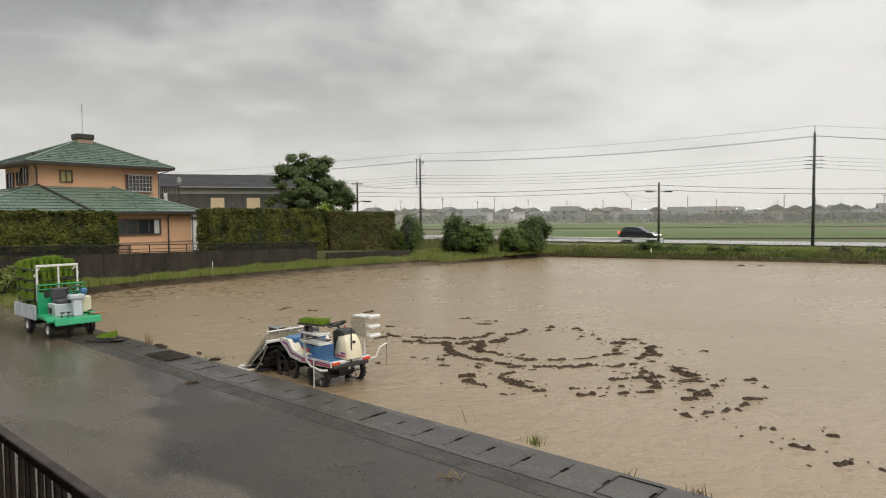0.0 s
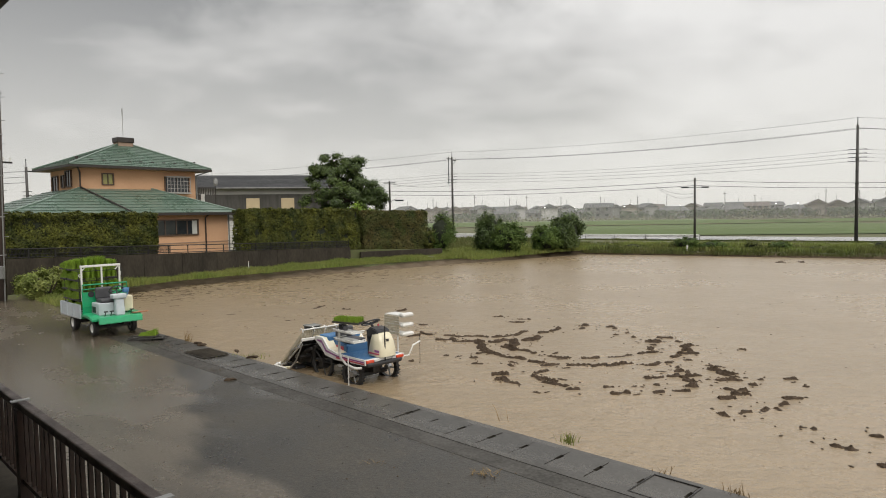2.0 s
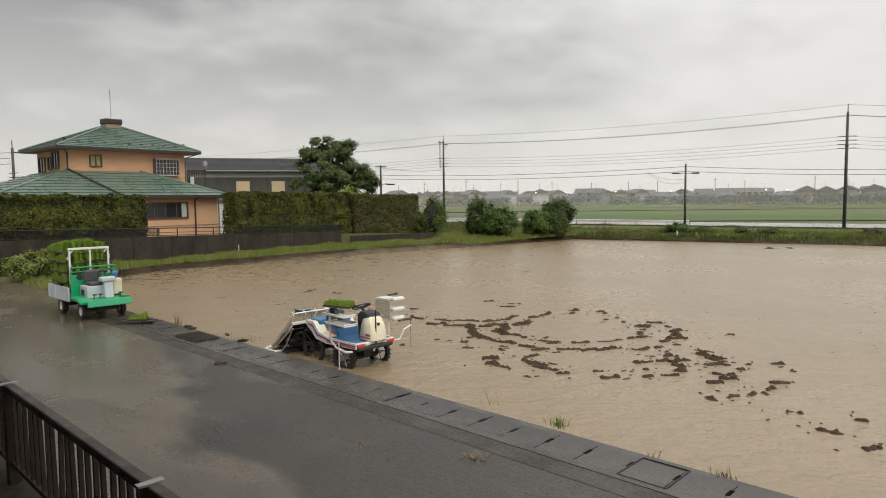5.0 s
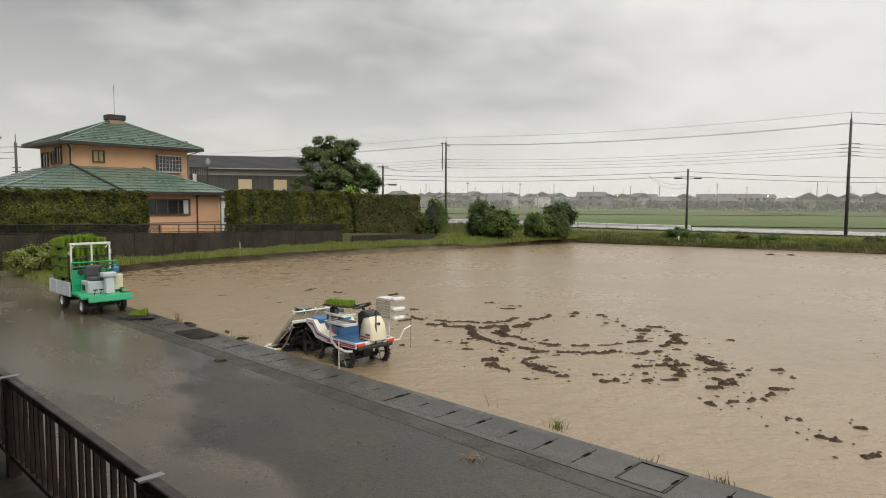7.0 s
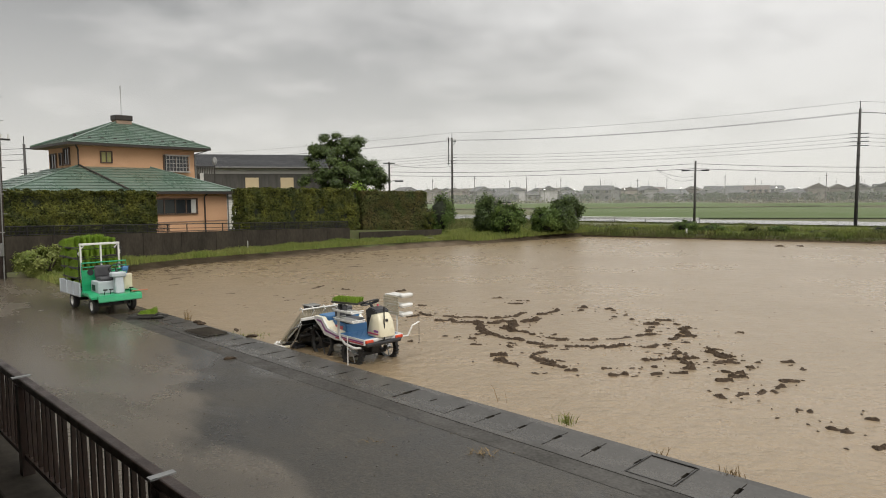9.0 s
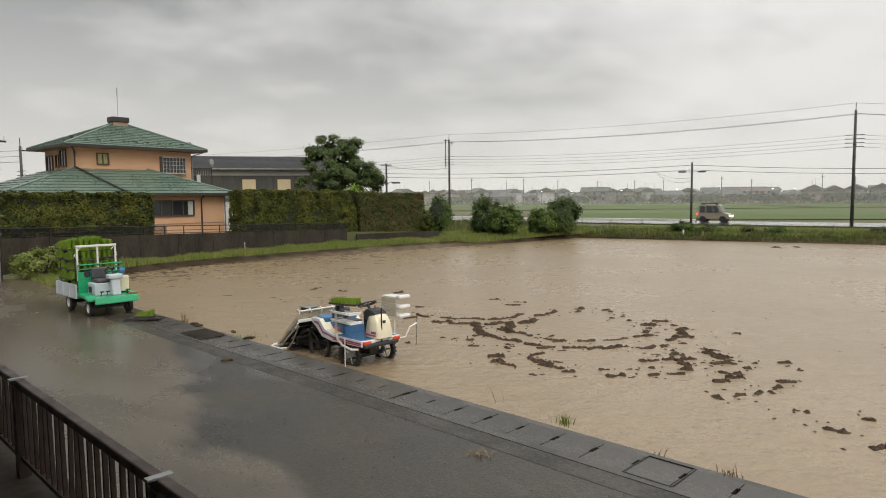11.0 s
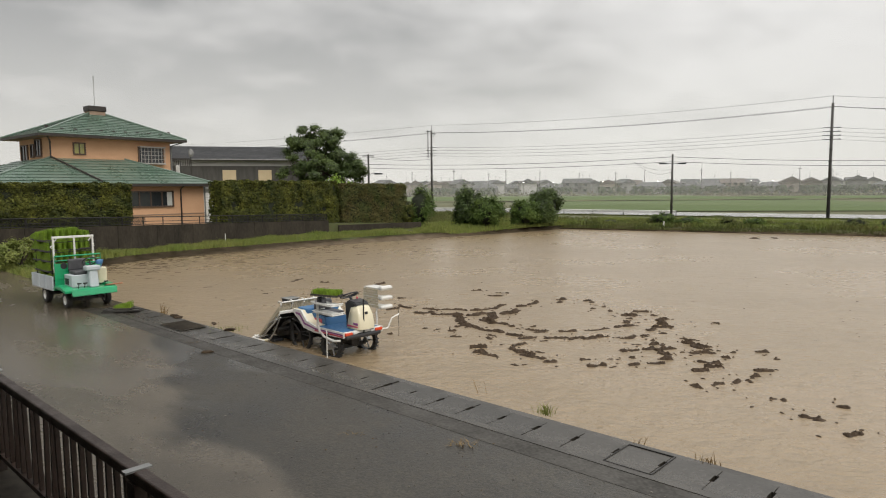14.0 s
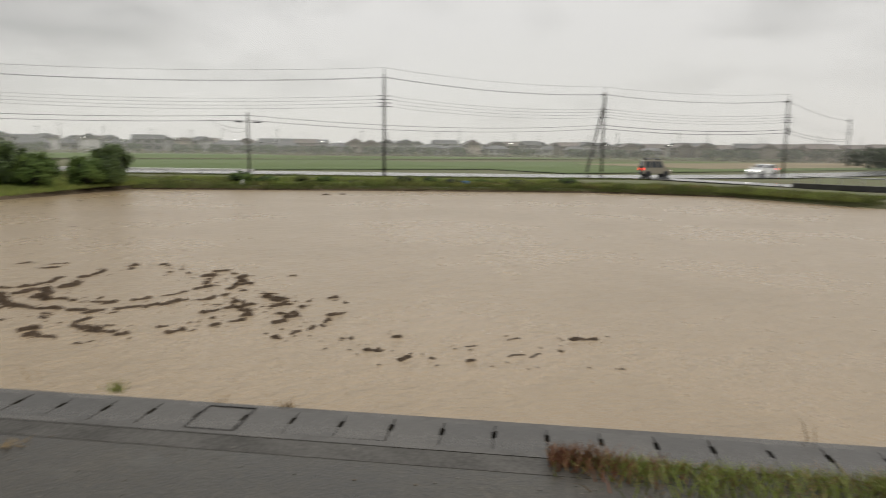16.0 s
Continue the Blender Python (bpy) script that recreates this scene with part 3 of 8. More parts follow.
def build_ground():
    rng = random.Random(4)
    edge = [p for p, _ in along(FIELD_EDGE + FIELD_EDGE[:1], 1.0)][:-1]
    cen = Vector((16, 26, 0))
    bm = bmesh.new()
    rings = []
    for off, base in ((-1.0, -0.25), (0.0, -0.02), (0.35, 0.2), (0.9, 0.34), (2.2, 0.46), (6, 0.4), (16, 0.3), (40, 0.3), (120, 0.3), (400, 0.3), (3500, 0.3)):
        ring = []
        for p in edge:
            d = (p - cen).normalized()
            q = p + d * off
            z = base
            side = q.dot(N)
            if side < 7.4 and off > -0.5:
                z = min(base, 0.18) if off > 0 else -0.05
            elif 0.2 < off < 8:
                z += rng.uniform(-0.04, 0.07)
            q.z = z
            ring.append(bm.verts.new(q))
        rings.append(ring)
    n = len(edge)
    for a, b in zip(rings, rings[1:]):
        for i in range(n):
            bm.faces.new((a[i], a[(i + 1) % n], b[(i + 1) % n], b[i]))
    bm.faces.new(rings[0])
    bmesh.ops.recalc_face_normals(bm, faces=bm.faces)
    g = obj("ground", bm, GROUND)
    tagged(g, "rough grassy ground round the flooded field, soil showing through", "ground", kind="structure")
    bm = bmesh.new()
    bm.faces.new([bm.verts.new((p.x + (p - cen).normalized().x * 0.25, p.y + (p - cen).normalized().y * 0.25, 0)) for p in edge])
    w = obj("water", bm, WATER)
    tagged(w, "muddy brown flood water rippled by rain on the paddy field", "water", kind="structure")
    # soil rim along the field's far and left banks
    for k, (pts, wd) in enumerate((((FIELD_EDGE[5], FIELD_EDGE[6], FIELD_EDGE[7], FIELD_EDGE[8]), 0.26),
                                   ((FIELD_EDGE[8], FIELD_EDGE[9], FIELD_EDGE[10], FIELD_EDGE[11]), 0.6),
                                   ((FIELD_EDGE[11], FIELD_EDGE[12], FIELD_EDGE[13], FIELD_EDGE[14]), 0.8))):
        bm = bmesh.new()
        rows = []
        line = along(pts, 0.5)
        for j, (p, d) in enumerate(line):
            wide = (0.0, 0.35 * j / len(line), 0.35)[k]
            nn = Vector((-d.y, d.x, 0))
            if (p - cen).dot(nn) < 0:
                nn = -nn
            row = []
            for f, z in ((-0.45, -0.08), (-0.1, 0.05), (0.25, 0.2), (0.7, 0.36), (1.0, 0.3)):
                q = p + nn * (f * wd - (wide if f < 0 else wide * 0.4 if f < 0.5 else 0.0) + rng.uniform(-0.12, 0.12))
                q.z = (z * 0.75 if k else z * 0.6) + rng.uniform(-0.03, 0.04)
                row.append(bm.verts.new(q))
            rows.append(row)
        for a, b in zip(rows, rows[1:]):
            for i in range(4):
                bm.faces.new((a[i], a[i + 1], b[i + 1], b[i]))
        bmesh.ops.recalc_face_normals(bm, faces=bm.faces)
        s = obj("soil_bank_%d" % (k + 1), bm, SOIL, smooth=True)
        tagged(s, "low bank of dark wet soil at the water's edge", "bank", kind="structure")


def build_drive():
    base = thing("drive", Matrix.Rotation(radians(DRIVE_TURN), 4, "Z"), "wet asphalt drive with silty run-off and puddles", "driveway", kind="structure")
    bm = bmesh.new()
    box(bm, -60, -14, 0.0, 40, 6.06, 0.30)
    part("asphalt", bm, DRIVE, base)
    bm = bmesh.new()
    box(bm, -18.6, 6.06, -0.2, 40, 6.40, 0.303)
    part("apron", bm, APRON, base, "pale trowelled concrete strip")
    bm = bmesh.new()
    box(bm, -18.6, 6.412, -0.2, 40, 6.53, 0.306)
    part("inner_kerb", bm, CONCRETE, base)
    part("asphalt", boxed(-60, 6.06, -0.2, -18.6, 7.22, 0.30), DRIVE, base)
    # one lid lies in a steel frame
    bm = bmesh.new()
    for b in ((-3.60, 6.514, -3.04, 6.526), (-3.60, 7.135, -3.04, 7.147), (-3.612, 6.514, -3.60, 7.147), (-3.04, 6.514, -3.028, 7.147)):
        box(bm, b[0], b[1], 0.28, b[2], b[3], 0.311)
    part("lid_frame", bm, BLACK_STEEL, base, "dark steel frame round one lid")
    bm = bmesh.new()
    box(bm, -18.6, 7.13, -0.3, 40, 7.27, 0.29)
    part("outer_kerb", bm, CONCRETE, base)
    part("channel_bed", boxed(-18.6, 6.53, -0.25, 40, 7.13, 0.16), SOIL, base)
    # one lid mesh shared by all: a slab with a hand slot at one end
    lid = bmesh.new()
    slab(lid, [(0.001, 0.004, 0), (0.557, 0.004, 0), (0.557, 0.26, 0), (0.537, 0.26, 0), (0.537, 0.43, 0), (0.557, 0.43, 0), (0.557, 0.596, 0), (0.001, 0.596, 0),
               (0.001, 0.43, 0), (0.022, 0.43, 0), (0.022, 0.26, 0), (0.001, 0.26, 0)], 0.10)
    rng = random.Random(9)
    first = None
    for k in range(-27, 66):
        if first is None:
            first = part("lid", lid, CONCRETE, base)
            o = first
        else:
            o = new("lid", first.data)
            o.parent = base
        o.location = (-3.06 + k * 0.567, 6.531, 0.302 + rng.uniform(-0.005, 0.005))
        o.rotation_euler = (radians(rng.uniform(-0.5, 0.5)), radians(rng.uniform(-0.35, 0.35)), radians(rng.uniform(-0.1, 0.1)))
    # a steel grate over the channel and the wet lip where the machine came out
    g = thing("drain_grate", Matrix.Translation(sn(-14.45, 6.83, 0.312)) @ Matrix.Rotation(radians(DRIVE_TURN), 4, "Z"),
              "dark steel drain grate set in the drive", "grate")
    part("frame", boxed(-0.5, -0.31, 0, 0.5, 0.31, 0.012), CONCRETE, g)
    for i in range(12):
        part("bar", boxed(-0.48 + i * 0.082, -0.29, 0.012, -0.45 + i * 0.082, 0.29, 0.026), CONCRETE_DARK, g)


def ribbon(name, pts, width, z, material, label, category, kind="structure", rise=0.0):
    bm = bmesh.new()
    prev = None
    for p, d in along(pts, 4.0):
        nn = Vector((-d.y, d.x, 0)).normalized() * width / 2
        a, b = bm.verts.new((p.x - nn.x, p.y - nn.y, z)), bm.verts.new((p.x + nn.x, p.y + nn.y, z))
        if prev:
            bm.faces.new((prev[0], a, b, prev[1]))
        prev = (a, b)
    bmesh.ops.recalc_face_normals(bm, faces=bm.faces)
    if sum(f.normal.z for f in bm.faces) < 0:
        bmesh.ops.reverse_faces(bm, faces=bm.faces)
    return tagged(obj(name, bm, material), label, category, kind=kind)


ROAD_LINE = [Vector((x, y, 0)) for x, y in ((-160, 190), (-40, 116), (6, 86.5), (22, 75.5), (32.5, 68.5), (45, 60.5), (61, 51.5), (80, 47), (110, 47), (220, 60))]


def build_far_ground():
    ribbon("road", [p + Vector((-0.7, -1.1, 0)) for p in ROAD_LINE], 9.0, 0.42, ROAD, "wet asphalt country road shining under the rain", "road")
    ribbon("road_side", [Vector((57, 53, 0)), Vector((60, 44, 0)), Vector((60, 34, 0)), Vector((59, 20, 0)), Vector((60, -20, 0))], 4.5, 0.41, ROAD,
           "narrow wet side road branching off beside the field", "road")
    for k, (x0, x1, y0, y1, m, lab) in enumerate((
            (12, 75, 84, 142, FIELD, "flat field of young green crops beyond the road"),
            (60, 170, 60, 118, FIELD, "flat field of young green crops beyond the road"),
            (78, 330, 150, 190, FIELD, "far green crop field"),
            (-20, 76, 148, 235, FIELD, "far green crop field"),
            (100, 260, 68, 100, STUBBLE, "pale stubble field beside the road"))):
        bm = bmesh.new()
        skew = -0.34
        poly(bm, [(x0, y0 - skew * 0, 0.40 + k * 0.012), (x1, y0 + skew * (x1 - x0) * (0.5 if k < 1 else 0.12), 0.40 + k * 0.012), (x1, y1, 0.40 + k * 0.012), (x0, y1, 0.40 + k * 0.012)])
        tagged(obj("field_%d" % (k + 1), bm, m), lab, "field", kind="structure")
    ribbon("farm_track", [Vector((-10, 146, 0)), Vector((120, 146, 0)), Vector((330, 130, 0))], 2.6, 0.47, STUBBLE, "pale farm track between the far fields", "track")


def build_mist():
    """Rain mist over the far plain, as two wide curved veils."""
    for k, (r, d, top) in enumerate(((110, 0.03, 40), (215, 0.11, 75))):
        bm = bmesh.new()
        prev = None
        for i in range(49):
            a = radians(-40 + i * 220 / 48 - 30)
            p = (math.cos(a) * r, math.sin(a) * r)
            v = [bm.verts.new((*p, z)) for z in (0.5, top)]
            if prev:
                bm.faces.new((prev[0], v[0], v[1], prev[1]))
            prev = v
        o = obj("backdrop_mist_%d" % (k + 1), bm, mist_material("rain_mist_%d" % (k + 1), d, top))
        o.visible_shadow = False
        tagged(o, "pale veil of rain mist over the far fields", "mist", kind="structure")


build_ground()
build_drive()
build_far_ground()
build_mist()

# ---- veranda by the camera ----


def build_veranda():
    rot = Matrix.Rotation(radians(DRIVE_TURN), 4, "Z")
    v = thing("veranda", rot, "dark raised veranda with a stained concrete ledge", "veranda", kind="structure")
    part("ledge", boxed(-12, 0.86, 1.42, 8, 1.24, 1.60, bevel=0.015), CONCRETE_DARK, v)
    part("wall", boxed(-12, 0.92, 0.0, 8, 1.18, 1.42), CONCRETE_DARK, v)
    part("deck", boxed(-12, -3.0, 1.30, 8, 0.86, 1.44), CONCRETE_DARK, v)
    # unseen wall behind the camera, raised and lengthened to shade the near drive
    part("back_wall", boxed(-16, -3.2, 0.0, 16, -3.0, 6.4), SHED_WALL, v)
    r = thing("veranda_roof", rot, "dark timber eave over the veranda", "roof", kind="structure")
    bm = bmesh.new()
    box(bm, -14, -3.4, 0, 9, 0.0, 0.14, m=Matrix.Translation((0, 0.75, 4.37)) @ Matrix.Rotation(radians(-14), 4, "X"))
    part("boards", bm, DARK_TRIM, r)
    bm = bmesh.new()
    box(bm, -14, 0.64, 4.37, 9, 0.75, 4.56)
    part("fascia", bm, DARK_TRIM, r)
    f = thing("railing", rot, "dark brown iron railing with thin upright bars, wet with rain", "railing")
    y = 1.06
    part("top_rail", boxed(-12, y - 0.028, 2.20, 8, y + 0.028, 2.25, bevel=0.008), RUST, f)
    part("bottom_rail", boxed(-12, y - 0.02, 1.715, 8, y + 0.02, 1.745), RUST, f)
    rng = random.Random(3)
    bar = None
    for k in range(-3, 6):
        s = -2.72 + k * 2.21
        if not -12 < s < 8:
            continue
        part("post", boxed(s - 0.04, y - 0.035, 1.60, s + 0.04, y + 0.035, 2.2), RUST, f)
        part("bracket", boxed(s - 0.02, y - 0.06, 2.247, s + 0.02, y + 0.05, 2.256), STEEL, f, "pale metal strip")
        for i in range(1, 20):
            b = s + i * 0.1105
            if not -11.9 < b < 7.9:
                continue
            if bar is None:
                bar = part("bar", boxed(-0.011, -0.011, 0, 0.011, 0.011, 0.46), RUST, f)
                o = bar
            else:
                o = new("bar", bar.data)
                o.parent = f
            o.location = (b, y, 1.742)
            o.rotation_euler = (radians(rng.uniform(-0.8, 0.8)), radians(rng.uniform(-2.2, 2.2)), 0)


build_veranda()

# ---- house, yard wall, hedges, trees ----
WALL_W = Vector((0.544, 0.839, 0))     # along the yard wall
WALL_BACK = Vector((-0.839, 0.544, 0))    # from the wall into the yard
WALL_0 = Vector((-16.7, 31.5, 0))


def wall_at(k, back=0.0, z=0.0):
    return WALL_0 + WALL_W * k + WALL_BACK * back + Vector((0, 0, z))


def build_yard():
    bm = bmesh.new()
    for a, b, za, zb in ((-10, 15.2, 1.95, 1.3),):
        n = 12
        for i in range(n):
            k0, k1 = a + (b - a) * i / n, a + (b - a) * (i + 1) / n - 0.02
            z0, z1 = za + (zb - za) * i / n, za + (zb - za) * (i + 1) / n
            vs = [wall_at(k0, 0, -0.1), wall_at(k1, 0, -0.1), wall_at(k1, 0.2, -0.1), wall_at(k0, 0.2, -0.1),
                  wall_at(k0, 0, z0), wall_at(k1, 0, z1), wall_at(k1, 0.2, z1), wall_at(k0, 0.2, z0)]
            v = [bm.verts.new(p) for p in vs]
            for f in ((0, 1, 5, 4), (1, 2, 6, 5), (2, 3, 7, 6), (3, 0, 4, 7), (4, 5, 6, 7), (3, 2, 1, 0)):
                bm.faces.new([v[j] for j in f])
    bmesh.ops.recalc_face_normals(bm, faces=bm.faces)
    tagged(obj("wall_yard", bm, CONCRETE_DARK), "dark stained concrete retaining wall below the hedge", "wall", kind="structure")
    bm = bmesh.new()
    slab(bm, [Vector((-7.8, 44.5, 0.95)), Vector((-2.4, 48.1, 0.95)), Vector((-2.5, 48.3, 0.95)), Vector((-7.9, 44.7, 0.95))], 1.1)
    tagged(obj("wall_low", bm, CONCRETE_DARK), "low dark concrete wall below the reddish hedge", "wall", kind="structure")
    bm = bmesh.new()
    slab(bm, [wall_at(-10, 0.2, 1.1), wall_at(15.3, 0.2, 1.1), Vector((-2.6, 48.3, 0.85)), Vector((-6, 60, 0.85)), Vector((-30, 74, 1.1)), Vector((-45, 45, 1.1))], 1.2)
    tagged(obj("ground_yard", bm, GROUND), "raised grassy yard behind the retaining wall", "yard", kind="structure")
    # dark mesh fence on the wall
    f = thing("wall_fence", Matrix.Identity(4), "low black steel fence along the top of the retaining wall", "fence")
    za = lambda k: 1.95 - 0.65 * (k + 10) / 25.2
    part("top_rail", tubed([wall_at(-8, 0.1, za(-8) + 0.42), wall_at(15.0, 0.1, za(15.0) + 0.42)], 0.025), BLACK_STEEL, f)
    part("middle_rail", tubed([wall_at(-8, 0.1, za(-8) + 0.2), wall_at(15.0, 0.1, za(15.0) + 0.2)], 0.014), BLACK_STEEL, f)
    part("bottom_rail", tubed([wall_at(-8, 0.1, za(-8) + 0.05), wall_at(15.0, 0.1, za(15.0) + 0.05)], 0.02), BLACK_STEEL, f)
    k = -8.0
    while k < 15.1:
        part("post", tubed([wall_at(k, 0.1, za(k)), wall_at(k, 0.1, za(k) + 0.44)], 0.028), BLACK_STEEL, f)
        k += 1.1
    # fine mesh where the hedges stand behind it
    for k0, k1 in ((-8, 2.0), (7.1, 15.0)):
        bm = bmesh.new()
        k = k0
        while k < k1:
            tube(bm, [wall_at(k, 0.1, za(k) + 0.05), wall_at(k, 0.1, za(k) + 0.42)], 0.012, 4)
            k += 0.05
        part("mesh_panel", bm, BLACK_STEEL, f)
    tagged(obj("marker_stake", tubed([wall_at(6.55, -0.3, 0.1), wall_at(6.55, -0.3, 0.95)], 0.02), WHITE_PAINT), "thin white stake standing before the dark wall", "stake")


def build_hedge(name, a, b, thick, z0, z1, material, count, seed, label):
    h = thing(name, Matrix.Identity(4), label, "hedge")
    a, b = Vector(a), Vector(b)
    d = (b - a).normalized()
    nn = Vector((-d.y, d.x, 0))
    L = (b - a).length
    bm = bmesh.new()
    m = Matrix(((d.x, nn.x, 0, a.x), (d.y, nn.y, 0, a.y), (0, 0, 1, 0), (0, 0, 0, 1)))
    # solid dark box standing in for the shade between the hedge's leaves
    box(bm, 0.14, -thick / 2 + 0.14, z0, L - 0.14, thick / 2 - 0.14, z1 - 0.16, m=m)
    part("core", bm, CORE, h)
    rng = np.random.default_rng(seed)
    areas = np.array([L * (z1 - z0), L * (z1 - z0) * 0.3, L * thick, thick * (z1 - z0), thick * (z1 - z0)])
    face = rng.choice(5, count, p=areas / areas.sum())
    s, t = rng.random(count), rng.random(count)
    w = np.array([noise.noise(Vector((x * L * 0.9, y * 3.0, seed))) for x, y in zip(s, t)]) * 0.2 + np.array([noise.noise(Vector((x * L * 2.6, y * 7.0, seed + 5))) for x, y in zip(s, t)]) * 0.12 - rng.exponential(0.06, count)
    x = np.where(face < 3, s * L, np.where(face == 3, -w, L + w))
    y = np.where(face == 0, -thick / 2 - w, np.where(face == 1, thick / 2 + w, (t - 0.5) * thick))
    y = np.where(face >= 3, (s - 0.5) * thick, y)
    z = np.where(face == 2, z1 + w, z0 + t * (z1 - z0))
    nx = np.select([face == 3, face == 4], [-1.0, 1.0], 0.0)
    ny = np.select([face == 0, face == 1], [-1.0, 1.0], 0.0)
    nz = np.where(face == 2, 1.0, 0.35)
    pts = np.stack([a.x + d.x * x + nn.x * y, a.y + d.y * x + nn.y * y, z], 1)
    dirs = np.stack([d.x * nx + nn.x * ny, d.y * nx + nn.y * ny, nz], 1)
    leaf_mesh("leaves", pts, dirs, 0.064, material, h, seed=seed)
    return h


def build_shrub(name, at, radius, height, material, count, seed, label, size=0.07, category="shrub", trunk=True):
    """A rounded bush: short stems and leaves in uneven clumps."""
    h = thing(name, Matrix.Translation(at), label, category)
    rng = np.random.default_rng(seed)
    bm = bmesh.new()
    for i in range(5):
        a = i * 1.26 + seed
        tube(bm, [(0, 0, -0.05), (math.cos(a) * radius * 0.25, math.sin(a) * radius * 0.25, height * 0.35), (math.cos(a) * radius * 0.55, math.sin(a) * radius * 0.55, height * 0.72)],
             0.05, 6, 0.02)
    part("stem", bm, BARK, h)
    # near-black lump in the middle, painted as the shade inside the bush
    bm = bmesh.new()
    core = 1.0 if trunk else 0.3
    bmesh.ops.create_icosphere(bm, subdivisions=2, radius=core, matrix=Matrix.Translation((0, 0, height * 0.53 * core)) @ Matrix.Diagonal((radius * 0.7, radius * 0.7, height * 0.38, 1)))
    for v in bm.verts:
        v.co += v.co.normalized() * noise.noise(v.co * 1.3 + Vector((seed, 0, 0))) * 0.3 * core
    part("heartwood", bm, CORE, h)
    clumps = rng.normal(0, 1, (46, 3))
    clumps /= np.linalg.norm(clumps, axis=1)[:, None]
    clumps *= rng.uniform(0.62, 1.0, (46, 1))
    cl = rng.integers(0, 46, count)
    off = rng.normal(0, 0.14, (count, 3))
    p = clumps[cl] + off
    pts = p * np.array([radius, radius, height * 0.5]) + np.array([0, 0, height * 0.52])
    pts[:, 2] = np.maximum(pts[:, 2], 0.05)
    leaf_mesh("leaves", pts, p + np.array([0, 0, 0.4]), size, material, h, seed=seed)
    return h


def build_tree():
    t = thing("broadleaf_tree", Matrix.Translation((-11.0, 54.1, 1.0)), "tall dark broadleaf evergreen tree behind the hedge", "tree")
    rng = np.random.default_rng(12)
    part("trunk", tubed([(0, 0, -0.1), (0.05, 0, 1.5), (-0.1, 0.1, 3.2), (-0.2, 0.1, 5.2)], 0.26, 10, 0.1), BARK, t, smooth=True)
    lobes = ((-1.0, 0, 5.2, 1.8, 1.8), (1.3, 0.2, 4.0, 1.7, 1.6), (-2.1, 0.1, 3.6, 1.5, 1.5), (2.5, -0.1, 3.4, 1.2, 1.5), (0.2, -0.3, 3.3, 2.3, 1.5), (-0.3, 0, 6.5, 1.1, 0.85), (1.7, 0.1, 5.0, 1.2, 1.0), (-1.6, 0, 6.3, 0.8, 0.7), (2.9, 0, 3.9, 0.7, 0.7), (0.8, 0, 6.2, 0.95, 0.95))
    bm = bmesh.new()
    pts, dirs = [], []
    for i, (x, y, z, r, rz) in enumerate(lobes):
        tube(bm, [(0, 0, 2.0 + i * 0.25), (x * 0.5, y, z * 0.6 + 0.8), (x, y, z)], 0.09, 6, 0.03)
        for j in range(12):
            c = rng.normal(0, 1, 3)
            c /= np.linalg.norm(c)
            c *= rng.uniform(0.5, 1.32)
            cc = np.array([x, y, z]) + c * np.array([r, r, rz])
            tube(bm, [(x, y, z), tuple(cc)], 0.025, 4, 0.01)
            k = 360
            o = rng.normal(0, 0.185, (k, 3)) * np.array([1.15, 1.15, 0.8])
            pts.append(cc + o)
            dirs.append(o * 2 + c + np.array([0, 0, 0.5]))
    part("limbs", bm, BARK, t)
    leaf_mesh("crown", np.concatenate(pts), np.concatenate(dirs), 0.095, LEAF_DARK, t, seed=5)


HX, HY = Vector((0.6264, 0.7795, 0)), Vector((-0.7795, 0.6264, 0))
HM = Matrix(((HX.x, HY.x, 0, -22.43), (HX.y, HY.y, 0, 36.59), (0, 0, 1, 0), (0, 0, 0, 1)))   # origin: the upper storey's near corner


def tiled_slope(parent, a, b, c, d, rows, name="roof_slope"):
    """A roof face from eave edge a-b to ridge edge d-c, laid in overlapping courses of tiles."""
    a, b, c, d = map(Vector, (a, b, c, d))
    nrm = (b - a).cross(d - a).normalized()
    if nrm.z < 0:
        nrm = -nrm
    bm = bmesh.new()
    rng = random.Random(len(parent.name) + rows)
    for i in range(rows):
        f0, f1 = i / rows, min(1.0, (i + 1.12) / rows)
        l0, r0 = a.lerp(d, f0), b.lerp(c, f0)
        l1, r1 = a.lerp(d, f1), b.lerp(c, f1)
        n = max(2, int((r0 - l0).length / 0.62))
        for j in range(n):
            s0, s1 = j / n, (j + 1) / n
            up = nrm * (0.055 + rng.uniform(-0.008, 0.008))
            q = [l0.lerp(r0, s0) + up, l0.lerp(r0, s1) + up, l1.lerp(r1, s1) + nrm * 0.012, l1.lerp(r1, s0) + nrm * 0.012]
            v = [bm.verts.new(p) for p in q] + [bm.verts.new(l0.lerp(r0, s) + nrm * 0.004) for s in (s0, s1)]
            bm.faces.new(v[:4])
            bm.faces.new((v[4], v[5], v[1], v[0]))
    bmesh.ops.recalc_face_normals(bm, faces=bm.faces)
    for fc in bm.faces:
        if fc.normal.dot(nrm) < -0.3:
            fc.normal_flip()
    o = part(name, bm, ROOF_GREEN, parent)
    o["kind"] = "stuff"
    return o


